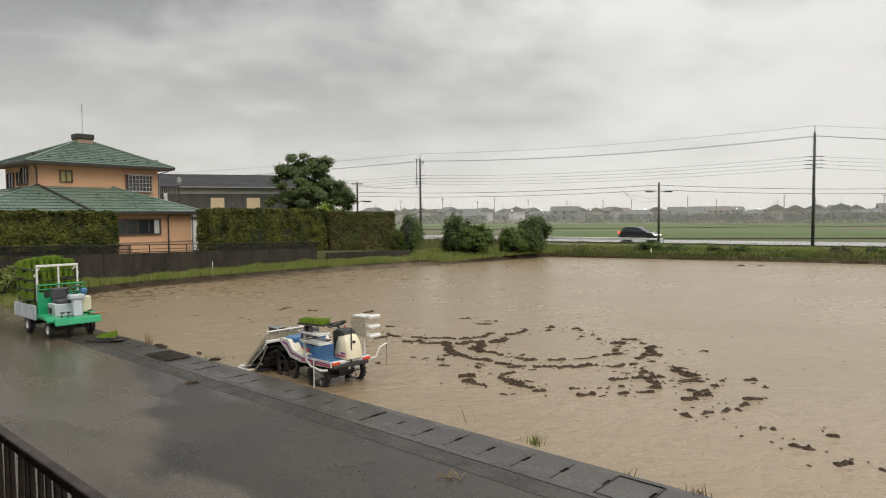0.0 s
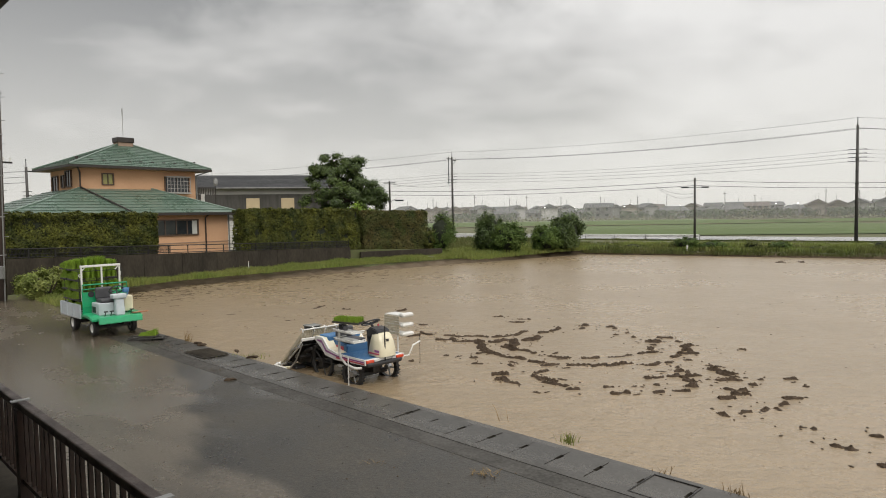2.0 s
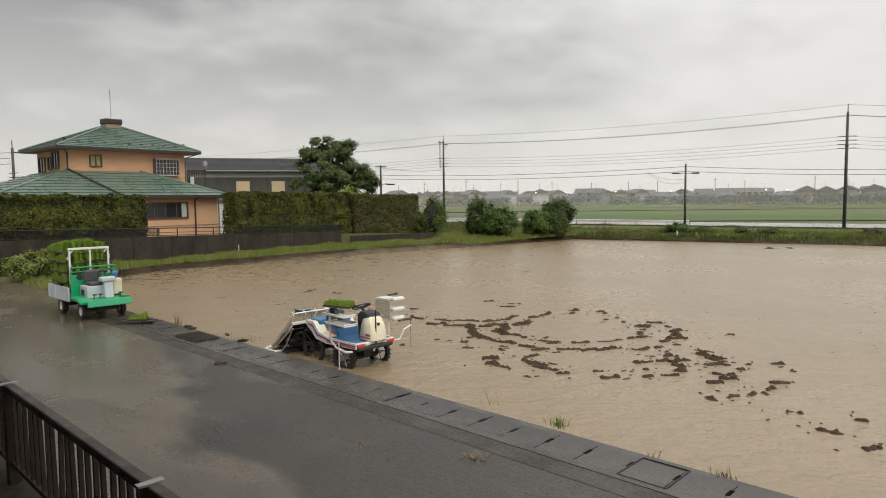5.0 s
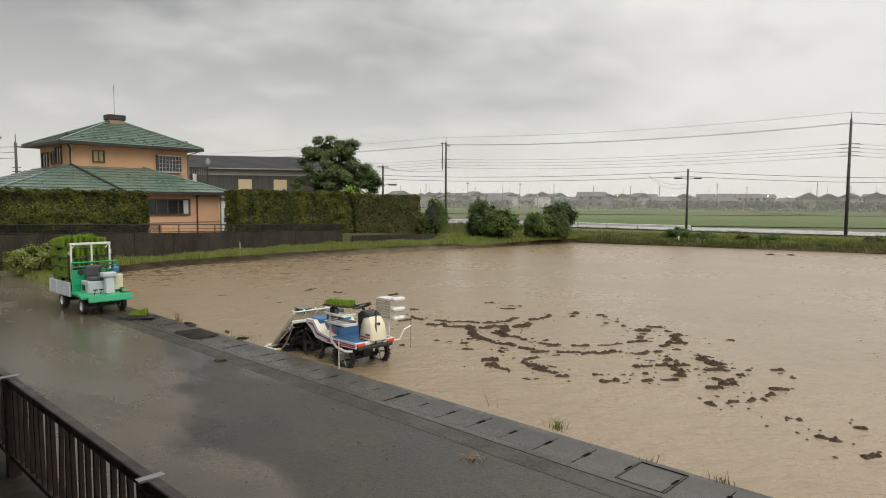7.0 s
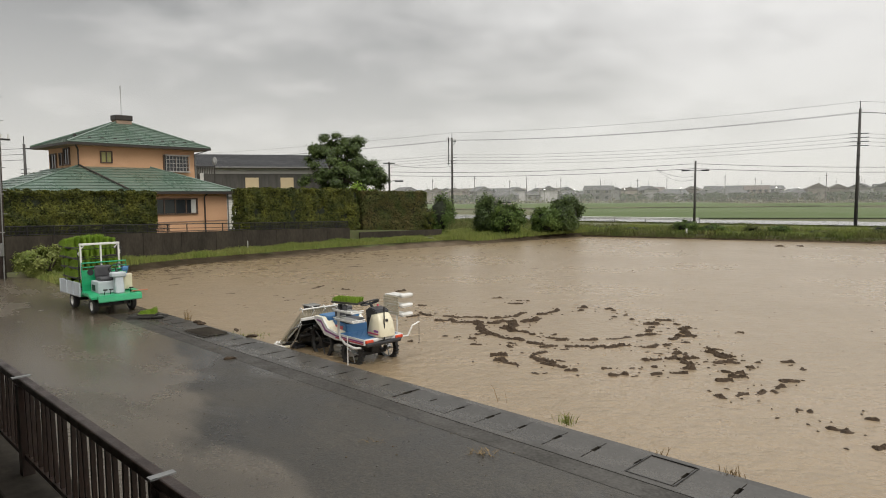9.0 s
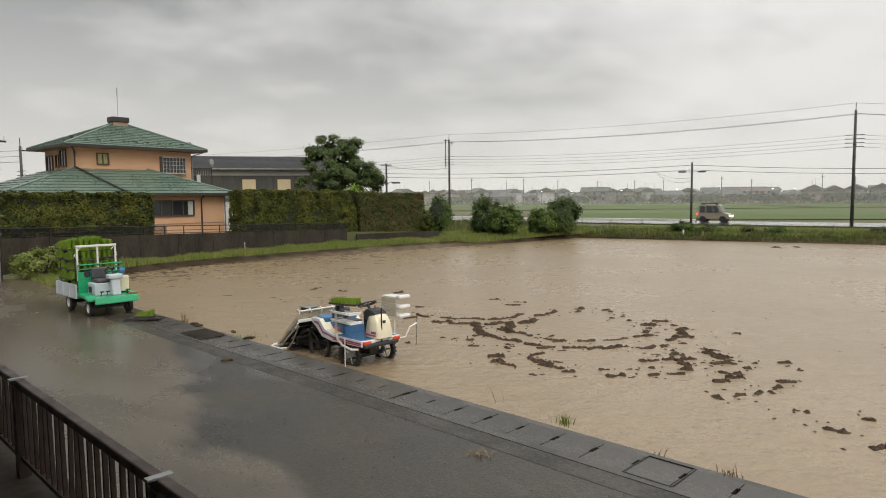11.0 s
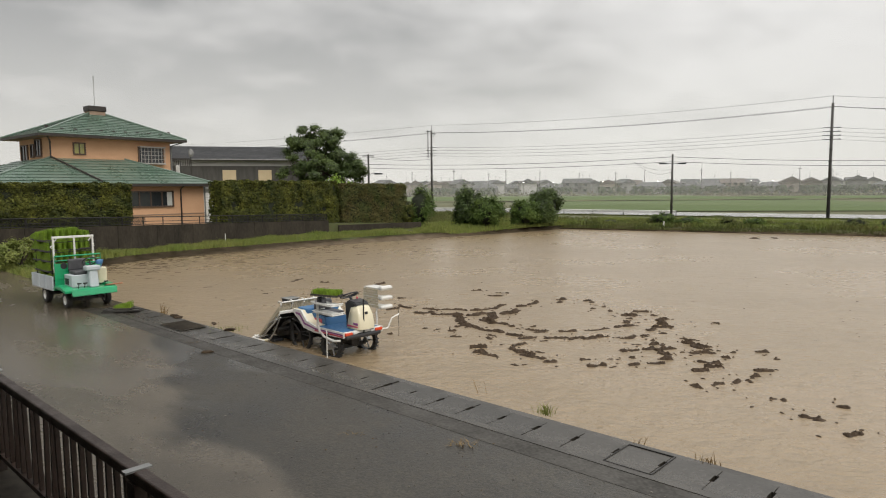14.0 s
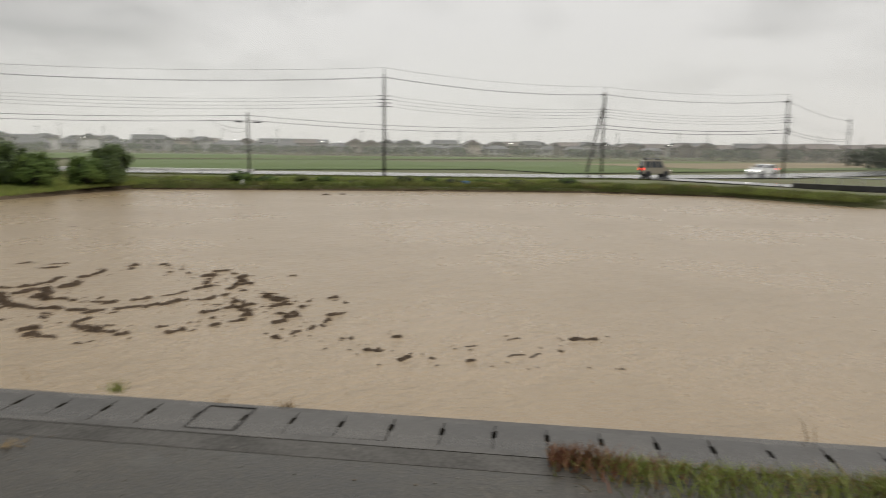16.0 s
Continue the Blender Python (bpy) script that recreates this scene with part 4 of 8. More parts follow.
def window(parent, x0, x1, z0, z1, y, panes, pane_mat, lattice=0, name="window", curtain=0.0):
    """A framed window in a wall that faces -y."""
    w = new(name)
    w.parent = parent
    f = 0.06
    bm = bmesh.new()
    box(bm, x0 - f, y - 0.09, z0 - f, x1 + f, y + 0.02, z0)
    box(bm, x0 - f, y - 0.09, z1, x1 + f, y + 0.02, z1 + f)
    box(bm, x0 - f, y - 0.09, z0, x0, y + 0.02, z1)
    box(bm, x1, y - 0.09, z0, x1 + f, y + 0.02, z1)
    part("frame", bm, WINDOW_BROWN, w)
    wd = (x1 - x0) / panes
    for i in range(panes):
        part("pane", boxed(x0 + i * wd + 0.02, y - 0.035, z0 + 0.01, x0 + (i + 1) * wd - 0.02, y - 0.02, z1 - 0.01), pane_mat, w)
        if i:
            part("mullion", boxed(x0 + i * wd - 0.03, y - 0.07, z0, x0 + i * wd + 0.03, y, z1), WINDOW_BROWN, w)
    if curtain:
        part("curtain", boxed(x1 - curtain, y - 0.033, z0 + 0.02, x1 - 0.04, y - 0.03 - 0.012, z1 - 0.02), CURTAIN, w)
    if lattice:
        bm = bmesh.new()
        for i in range(lattice + 1):
            xx = x0 + (x1 - x0) * i / lattice
            box(bm, xx - 0.012, y - 0.33, z0, xx + 0.012, y - 0.30, z1)
        for i in range(5):
            zz = z0 + (z1 - z0) * i / 4
            box(bm, x0, y - 0.335, zz - 0.012, x1, y - 0.305, zz + 0.012)
        box(bm, x0 - 0.06, y - 0.34, z0 - 0.07, x1 + 0.06, y, z0 - 0.02)
        box(bm, x0 - 0.06, y - 0.34, z1 + 0.02, x1 + 0.06, y, z1 + 0.07)
        part("lattice", bm, LATTICE, w)
    return w


def build_house():
    h = thing("house", HM, "two-storey salmon stucco house with green tiled hipped roofs", "house")
    e = 6.53
    W, D = 7.0, 4.52
    part("upper_wall", boxed(0, 0, 4.2, W, D, e - 0.05), STUCCO, h)
    # upper roof
    o = 0.75
    cx, cy, top = W / 2, D / 2, 8.03
    part("soffit", boxed(-o + 0.05, -o + 0.05, e - 0.12, W + o - 0.05, D + o - 0.05, e - 0.03), SOFFIT, h)
    bm = bmesh.new()
    for b in ((-o - 0.02, -o - 0.02, W + o + 0.02, -o + 0.05), (-o - 0.02, D + o - 0.05, W + o + 0.02, D + o + 0.02),
              (-o - 0.02, -o + 0.05, -o + 0.05, D + o - 0.05), (W + o - 0.05, -o + 0.05, W + o + 0.02, D + o - 0.05)):
        box(bm, b[0], b[1], e - 0.11, b[2], b[3], e + 0.02)
    part("gutter", bm, DARK_TRIM, h)
    r = new("upper_roof")
    r.parent = h
    q = 0.36
    A, B, C, E_ = (-o, -o, e), (W + o, -o, e), (W + o, D + o, e), (-o, D + o, e)
    a, b, c, d = (cx - q - 0.1, cy - 0.25, top), (cx + q + 0.1, cy - 0.25, top), (cx + q + 0.1, cy + 0.25, top), (cx - q - 0.1, cy + 0.25, top)
    for f in ((A, B, b, a), (B, C, c, b), (C, E_, d, c), (E_, A, a, d)):
        tiled_slope(r, *f, 13)
    bm = bmesh.new()
    for f in ((A, B, b, a), (B, C, c, b), (C, E_, d, c), (E_, A, a, d)):
        poly(bm, f)
    poly(bm, (a, b, c, d))
    part("deck", bm, DARK_TRIM, r)
    for p0, p1 in ((A, a), (B, b), (C, c), (E_, d)):
        part("hip_cap", tubed([Vector(p0) + Vector((0, 0, 0.05)), Vector(p1) + Vector((0, 0, 0.07))], 0.065, 6), ROOF_GREEN, r)
    guard = None
    for i in range(11):
        x = -o + (W + 2 * o) * (i + 0.8) / 12
        for dy, fz in ((0.55, 0.2), (1.0, 0.36)):
            if guard is None:
                guard = part("snow_guard", boxed(-0.09, 0, 0, 0.09, 0.04, 0.12), DARK_TRIM, r)
                g = guard
            else:
                g = new("snow_guard", guard.data)
                g.parent = r
            g.location = (x + dy * 0.2, -o + dy, e + fz + 0.08)
    part("chimney_base", boxed(cx - 0.46, cy - 0.36, top - 0.2, cx + 0.46, cy + 0.36, top + 0.2), SOFFIT, r)
    part("chimney", boxed(cx - 0.52, cy - 0.42, top + 0.2, cx + 0.52, cy + 0.42, top + 0.52, bevel=0.04), DARK_TRIM, r)
    bm = tubed([(cx, cy, top + 0.4), (cx, cy, top + 2.3)], 0.018, 6)
    tube(bm, [(cx, cy, top + 1.9), (cx, cy, top + 2.35)], 0.035, 6)
    part("antenna", bm, STEEL, r)
    # lower storey
    z0, el = 1.15, 3.76
    x0, x1, yf = -4.0, 7.75, -2.5
    part("lower_wall", boxed(x0, yf, z0, x1, D + 0.5, el), STUCCO, h)
    lo = 0.55
    lt = 5.23
    LA, LB, LC, LD = (x0 - lo, yf - lo, el), (x1 + lo, yf - lo, el), (x1 + lo, D + 1, el), (x0 - lo, D + 1, el)
    la, lb = (0.0, -0.02, lt), (4.1, -0.02, lt)
    r2 = new("lower_roof")
    r2.parent = h
    tiled_slope(r2, LA, LB, lb, la, 9)
    tiled_slope(r2, LB, LC, (4.1, D, lt), lb, 9)
    tiled_slope(r2, LD, LA, la, (0.0, D, lt), 9)
    bm = bmesh.new()
    poly(bm, (LA, LB, lb, la)), poly(bm, (LB, LC, (4.1, D, lt), lb)), poly(bm, (LD, LA, la, (0.0, D, lt)))
    part("deck", bm, DARK_TRIM, r2)
    for p0, p1 in ((LA, la), (LB, lb)):
        part("hip_cap", tubed([Vector(p0) + Vector((0, 0, 0.05)), Vector(p1) + Vector((0, 0, 0.05))], 0.065, 6), ROOF_GREEN, r2)
    bm = bmesh.new()
    box(bm, x0 - lo, yf - lo - 0.06, el - 0.13, x1 + lo, yf - lo + 0.03, el + 0.02)
    box(bm, x1 + lo - 0.03, yf - lo + 0.03, el - 0.13, x1 + lo + 0.06, D + 1, el + 0.02)
    box(bm, x0 - lo - 0.06, yf - lo + 0.03, el - 0.13, x0 - lo + 0.03, D + 1, el + 0.02)
    part("gutter", bm, DARK_TRIM, r2)
    part("soffit", boxed(x0 - lo + 0.03, yf - lo + 0.03, el - 0.1, x1 + lo - 0.03, yf, el - 0.03), SOFFIT, r2)
    part("barge_board", boxed(x1 + lo - 0.02, yf - lo, el - 0.3, x1 + lo + 0.6, yf - lo + 0.1, el - 0.16), SOFFIT, r2)
    # downpipes
    part("downpipe", tubed([(-0.3, -o + 0.1, e - 0.1), (0.02, -0.08, e - 0.35), (0.02, -0.08, lt + 0.1), (1.5, yf - lo + 0.05, el + 0.16)], 0.05, 8), DARK_TRIM, h)
    part("downpipe", tubed([(W + 0.6, -o + 0.1, e - 0.1), (W + 0.05, -0.06, e - 0.35), (W + 0.05, -0.06, 4.2)], 0.045, 8), FASCIA, h)
    part("downpipe", tubed([(6.22, yf - lo, el - 0.05), (6.22, yf - 0.06, el - 0.3), (6.22, yf - 0.06, z0)], 0.045, 8), DARK_TRIM, h)
    part("corner_pipe", tubed([(x1 + 0.05, yf - 0.05, el - 0.1), (x1 + 0.05, yf - 0.05, z0)], 0.045, 8), FASCIA, h)
    # windows
    window(h, 1.28, 1.84, 5.53, 6.1, 0, 2, GLASS_YELLOW)
    window(h, 5.0, 6.5, 5.08, 6.02, 0, 2, GLASS, lattice=7)
    window(h, 3.0, 5.7, 2.48, 3.32, yf, 4, GLASS, curtain=0.35)
    # side windows, facing away from the front corner
    sm = Matrix.Rotation(radians(-90), 4, "Z")
    for y0, y1, za, zb in ((1.1, 1.9, 5.42, 6.3), (2.2, 2.6, 5.4, 6.05), (3.2, 4.1, 5.05, 6.05)):
        w = window(h, -y1, -y0, za, zb, 0, 2 if y1 - y0 > 0.5 else 1, GLASS)
        w.matrix_local = sm
    part("string_course", boxed(x0 - 0.02, yf - 0.03, 1.95, x1 + 0.02, yf, 2.0), SOFFIT, h)


def build_balcony_shed():
    """The long dark storehouse behind the house."""
    a, b = Vector((-27.0, 56.2, 0)), Vector((-12.8, 60.9, 0))
    d = (b - a).normalized()
    m = Matrix(((d.x, -d.y, 0, a.x), (d.y, d.x, 0, a.y), (0, 0, 1, 0), (0, 0, 0, 1)))
    L = (b - a).length
    s = thing("storehouse", m, "long weathered dark storehouse with pale plaster band and slate roof", "storehouse")
    part("wall", boxed(0, 0, 0.9, L, 8, 5.5), SHED_WALL, s)
    part("plaster_band", boxed(0.01, -0.02, 5.5, L - 0.01, 7.9, 6.1), SHED_PALE, s)
    bm = bmesh.new()
    slab(bm, [(-0.6, -0.45, 6.12), (L + 0.6, -0.45, 6.12), (L + 0.6, 4.0, 7.45), (-0.6, 4.0, 7.45)], 0.16)
    slab(bm, [(-0.6, 4.0, 7.45), (L + 0.6, 4.0, 7.45), (L + 0.6, 8.8, 6.12), (-0.6, 8.8, 6.12)], 0.16)
    part("roof", bm, SHED_ROOF, s)
    bm = bmesh.new()
    for i in range(14):
        f = i / 14
        box(bm, -0.6, -0.45 + 4.45 * f, 6.12 + 1.33 * f - 0.01, L + 0.6, -0.38 + 4.45 * f, 6.12 + 1.33 * f + 0.04)
    part("roof_ribbing", bm, SHED_ROOF, s)["kind"] = "stuff"
    for x0 in (6.9, 9.95):
        part("shutter", boxed(x0, -0.06, 4.1, x0 + 1.15, 0, 5.15, bevel=0.01), TAN, s)
    part("gutter", tubed([(-0.6, -0.5, 6.04), (L + 0.6, -0.5, 6.04)], 0.07), FASCIA, s)
    part("downpipe", tubed([(2.7, -0.45, 6.0), (2.7, -0.08, 5.6), (2.7, -0.08, 1.0)], 0.05), FASCIA, s)
    # timber balcony beside the house
    b = thing("balcony", Matrix.Translation((-19.3, 45.0, 4.35)) @ Matrix.Rotation(radians(22), 4, "Z") @ Matrix.Diagonal((0.6, 1, 1, 1)), "small weathered timber balcony with an outdoor unit and dish", "balcony")
    part("floor", boxed(0, 0, 0, 2.2, 1.6, 0.12), SHED_WALL, b)
    for i in range(12):
        part("slat", boxed(0.02 + i * 0.19, -0.03, 0.1, 0.14 + i * 0.19, 0.0, 1.15), SHED_WALL, b)
    part("handrail", boxed(-0.05, -0.05, 1.15, 2.25, 0.04, 1.22), DARK_TRIM, b)
    for x in (0.05, 2.15):
        part("post", boxed(x - 0.05, -0.05, -2.9, x + 0.05, 0.05, 1.3), DARK_TRIM, b)
    bm = bmesh.new()
    bmesh.ops.create_cone(bm, cap_ends=True, segments=16, radius1=0.3, radius2=0.16, depth=0.1, matrix=Matrix.Translation((2.2, -0.15, 1.6)) @ Matrix.Rotation(radians(70), 4, "X"))
    part("dish", bm, FASCIA, b)
    part("outdoor_unit", boxed(0.55, -0.35, 0.2, 0.95, -0.06, 0.75, bevel=0.02), WHITE_PAINT, b)
    g = thing("garage", HM @ Matrix.Translation((9.1, 1.5, 1.15)), "small pale garage with a ribbed shutter beside the house", "garage")
    part("body", boxed(0, 0, 0, 3.2, 3, 2.3), SHED_PALE, g)
    part("roof", boxed(-0.2, -0.3, 2.3, 3.4, 3.2, 2.45), FASCIA, g)
    for i in range(12):
        part("shutter_slat", boxed(0.1, -0.05, 0.05 + i * 0.17, 2.6, -0.002, 0.2 + i * 0.17), WHITE_PAINT, g)


build_yard()
build_house()
build_balcony_shed()
build_hedge("hedge", wall_at(-6.2, 1.0), wall_at(1.55, 1.0), 1.1, 1.1, 3.72, HEDGE, 38000, 1, "tall clipped green hedge with yellowish young leaves along the wall")
build_hedge("hedge", wall_at(6.95, 1.0), wall_at(16.6, 1.0), 1.1, 1.1, 3.86, HEDGE, 44000, 2, "tall clipped green hedge with yellowish young leaves before the storehouse")
build_hedge("hedge", (-8.05, 46.0, 0), (-3.8, 49.0, 0), 1.0, 0.85, 3.7, HEDGE_RED, 17000, 3, "tall clipped hedge of reddish brown and green leaves")
build_tree()
build_shrub("shrub", (-2.55, 49.6, 0.3), 1.05, 3.1, LEAF_MID, 5200, 4, "slender green shrub at the end of the low wall")
build_shrub("shrub", (-3.5, 48.9, 0.8), 0.6, 1.5, HEDGE, 2500, 14, "low yellowish green shrub beside the hedge")
build_shrub("shrub", (1.1, 52.3, 0.3), 1.15, 3.2, LEAF_DARK, 13000, 5, "rounded dark green shrub by the field's corner", size=0.085)
build_shrub("shrub", (2.45, 49.6, 0.25), 1.2, 2.4, LEAF_MID, 11000, 6, "loose green shrub leaning over the bank", size=0.085)
build_shrub("shrub", (5.55, 51.5, 0.3), 1.1, 2.15, LEAF_MID, 10000, 7, "low rounded green shrub on the bank", size=0.085)
build_shrub("shrub", (7.25, 52.9, 0.3), 1.28, 3.0, LEAF_DARK, 14000, 8, "large rounded dark green shrub at the field's corner", size=0.085)
build_shrub("topiary", (-9.2, 52.0, 1.0), 1.3, 3.35, SEEDLING, 5000, 9, "bright yellow-green clipped tree top behind the hedge", category="tree")
build_shrub("shrub", (-31.5, 46, 1.1), 1.6, 4.0, LEAF_DARK, 4000, 10, "dark green tree beyond the house", category="tree")

# ---- poles and wires ----

def build_pole(name, x, y, z0, top, r, material, label, arms=True, heavy=False):
    p = thing(name, Matrix.Translation((x, y, z0)), label, "utility pole")
    h = top - z0
    part("shaft", tubed([(0, 0, -0.2), (0, 0, h - 0.7)], r, 12, r * 0.68), material, p, smooth=True)
    part("tip", tubed([(0, 0, h - 0.8), (0, 0, h)], 0.035, 6), BLACK_STEEL, p)
    if arms:
        d = Matrix.Rotation(radians(62), 4, "Z")
        part("crossarm", boxed(-0.1, -0.06, h - 1.15, 1.0, 0.06, h - 1.05, m=d), BLACK_STEEL, p)
        for i in range(3):
            part("insulator", tubed([d @ Vector((0.2 + i * 0.36, 0, h - 1.05)), d @ Vector((0.2 + i * 0.36, 0, h - 0.8))], 0.05, 8), WHITE_PAINT, p)
        for i in range(4):
            part("rack_arm", boxed(-0.75, -0.03, h - 2.95 - i * 0.36, 0.75, 0.03, h - 2.89 - i * 0.36, m=Matrix.Rotation(radians(-30), 4, "Z")), BLACK_STEEL, p)
    return p


def build_wire(a, b, sag, r=0.022):
    a, b = Vector(a), Vector(b)
    pts = []
    for i in range(15):
        f = i / 14
        q = a.lerp(b, f)
        q.z -= sag * 4 * f * (1 - f)
        pts.append(q)
    return tagged(obj("power_line", tubed(pts, r, 5), BLACK_STEEL), "dark overhead cable sagging between two poles", "cable", group="overhead cables")


def build_lines():
    P = [Vector((-70, 128, 0)), Vector((-2.9, 87, 0)), Vector((34.85, 62.15, 0)), Vector((67.6, 61.5, 0)), Vector((94.9, 51.8, 0)), Vector((160, 73, 0))]
    for i, p in enumerate(P):
        if i == 0:
            continue
        up = build_pole("utility_pole", p.x, p.y, 0.35, 11.6, 0.16, CONCRETE_POLE, "tall grey concrete utility pole with crossarm carrying cables beside the road")
        part("brace", tubed([(0, 0, 9.4), (0.42, 0.8, 10.1)], 0.03, 6), BLACK_STEEL, up)
        for k in range(3):
            part("clamp", tubed([(0, 0, 7.4 - k * 1.1), (0, 0, 7.5 - k * 1.1)], 0.17, 12), BLACK_STEEL, up)
        if i == 1:
            part("riser", tubed([(-0.45, -0.1, 7.0), (-0.45, -0.1, 10.6)], 0.05, 8), BLACK_STEEL, up)
            part("riser_arm", tubed([(-0.75, -0.15, 10.4), (0, 0, 10.4)], 0.04, 6), BLACK_STEEL, up)
        if i == 4:
            part("transformer", tubed([(0.45, 0.1, 5.6), (0.45, 0.1, 6.5)], 0.26, 14), BLACK_STEEL, up)
    for i, (a, b) in enumerate(zip(P, P[1:])):
        up = Vector((0, 0, 1))
        build_wire(a + up * 11.55, b + up * 11.55, 0.5, 0.012)
        for k in range(3):
            o = Vector((0.1 + 0.34 * k, 0.3 * k, 10.62))
            build_wire(a + o, b + o, 0.6, 0.010)
        for k in range(4):
            o = Vector((0, 0, 8.7 - 0.36 * k))
            build_wire(a + o, b + o, 0.55, 0.011)
    # the leaning stay pole
    st = thing("stay_pole", Matrix.Translation((67.6, 61.5, 0.3)), "leaning concrete stay pole propping a utility pole", "stay pole")
    part("shaft", tubed([(-1.35, 1.4, -0.1), (0.05, -0.12, 9.9)], 0.17, 10, 0.13), CONCRETE_POLE, st)
    lp = thing("street_lamp", Matrix.Translation((20.5, 62.7, 0.3)), "slender concrete lamp pole with two flat lamp heads", "street lamp")
    part("shaft", tubed([(0, 0, -0.2), (0, 0, 6.1)], 0.12, 10, 0.085), CONCRETE_POLE, lp, smooth=True)
    for s in (-1, 1):
        part("arm", tubed([(0, 0, 5.2), (s * 0.7, -s * 0.15, 5.25)], 0.022, 6), BLACK_STEEL, lp)
        part("lamp_head", boxed(s * 0.55, -0.1, 5.16, s * 1.25, 0.1, 5.3, bevel=0.03), BLACK_PLASTIC, lp)
    sp = thing("street_lamp", Matrix.Translation((-10.2, 79.3, 0.4)), "grey pole with a curved lamp arm behind the hedge", "street lamp")
    part("shaft", tubed([(0, 0, -0.2), (0, 0, 7.1)], 0.14, 10, 0.1), CONCRETE_POLE, sp)
    part("crossarm", boxed(-0.7, -0.05, 6.85, 0.7, 0.05, 6.95), BLACK_STEEL, sp)
    part("arm", tubed([(0, 0, 4.6), (0.6, -0.2, 4.9), (1.2, -0.4, 4.8)], 0.03, 6), BLACK_STEEL, sp)
    part("lamp_head", boxed(0.7, -0.5, 4.68, 1.7, -0.25, 4.86, bevel=0.03), BLACK_PLASTIC, sp)
    a, b, c = Vector((-10.2, 79.3, 6.6)), Vector((20.5, 62.7, 6.15)), Vector((66.8, 60.9, 6.6))
    for dz in (0.0, -0.45):
        build_wire(a + Vector((0, 0, dz - 0.3)), b + Vector((0, 0, dz)), 0.35, 0.02)
        build_wire(b + Vector((0, 0, dz)), c + Vector((0, 0, dz)), 0.75, 0.02)
        build_wire(c + Vector((0, 0, dz)), Vector((94.9, 51.8, 6.6 + dz)), 0.5, 0.03)
        build_wire(Vector((94.9, 51.8, 6.6 + dz)), Vector((160, 73, 6.6 + dz)), 0.6, 0.03)
    # slack service drops beside the lamp pole
    for dz, sag in ((0.0, 0.35), (0.25, 0.6)):
        build_wire((20.5, 62.7, 5.0 - dz), (17.4, 64.4, 5.75), sag, 0.012)
    build_wire((-2.9, 87, 7.2), (-10.2, 79.3, 7.2), 0.3, 0.02)
    build_wire((-10.2, 79.3, 6.3), (-60, 92, 6.8), 0.8, 0.025)
    # the near pole at the drive's end, with climbing pegs and a meter box
    tp = build_pole("utility_pole", -18.62, 24.95, 0.2, 11.7, 0.17, mat("brown_steel_pole", (0.07, 0.05, 0.042), (0.05, 0.037, 0.03), scale=3, rough=0.45), "tall dark brown steel pole with climbing pegs at the drive's end", arms=False)
    part("top_rod", tubed([(0, 0, 11.3), (0, 0, 12.4)], 0.05, 6), BLACK_STEEL, tp)
    tp.rotation_euler = (0, radians(1.3), 0)
    for i in range(16):
        s = 1 if i % 2 else -1
        part("peg", tubed([(s * 0.12, 0, 2.2 + i * 0.45), (s * 0.32, 0, 2.2 + i * 0.45)], 0.012, 5), STEEL, tp)
    for z in (1.9, 3.4, 5.0, 6.6, 8.2):
        part("band", tubed([(0, 0, z), (0, 0, z + 0.04)], 0.172, 12), STEEL, tp, "pale metal band")
    part("conduit", tubed([(0.17, -0.08, 0), (0.15, -0.07, 6.0)], 0.025, 6), FASCIA, tp)
    part("meter_box", boxed(0.02, -0.34, 1.0, 0.26, -0.14, 1.5, bevel=0.02), FASCIA, tp)
    for x, y, t in ((-27.0, 36.0, 7.9), (-40, 57.4, 9.0)):
        build_pole("utility_pole", x, y, 0.4, t, 0.15, CONCRETE_POLE, "grey concrete utility pole beyond the house", arms=True)
    for k in range(3):
        build_wire((-27, 36, 6.9 - k * 0.4), (-70, 45, 7.6 - k * 0.5), 0.5, 0.018)
        build_wire((-40, 57.4, 7.9 - k * 0.5), (-110, 80, 9.4 - k * 0.5), 0.5, 0.018)


build_lines()


def build_guardrail():
    g = thing("guardrail", Matrix.Identity(4), "white steel guardrail along the wet road", "guardrail")
    pts = [Vector((-22, 100.0, 0)), Vector((4.0, 82.6, 0)), Vector((18.5, 72.6, 0)), Vector((23.2, 69.4, 0))]
    bm = bmesh.new()
    for z in (0.70, 0.82):
        tube(bm, [p + Vector((0, 0, z)) for p in pts], 0.06, 6)
    part("beam", bm, WHITE_PAINT, g)
    for p, d in along(pts, 3.0):
        part("post", tubed([p + Vector((0, 0, 0.3)), p + Vector((0, 0, 0.95))], 0.05, 8), FASCIA, g)


build_guardrail()

# ---- things on the drive and in the field ----


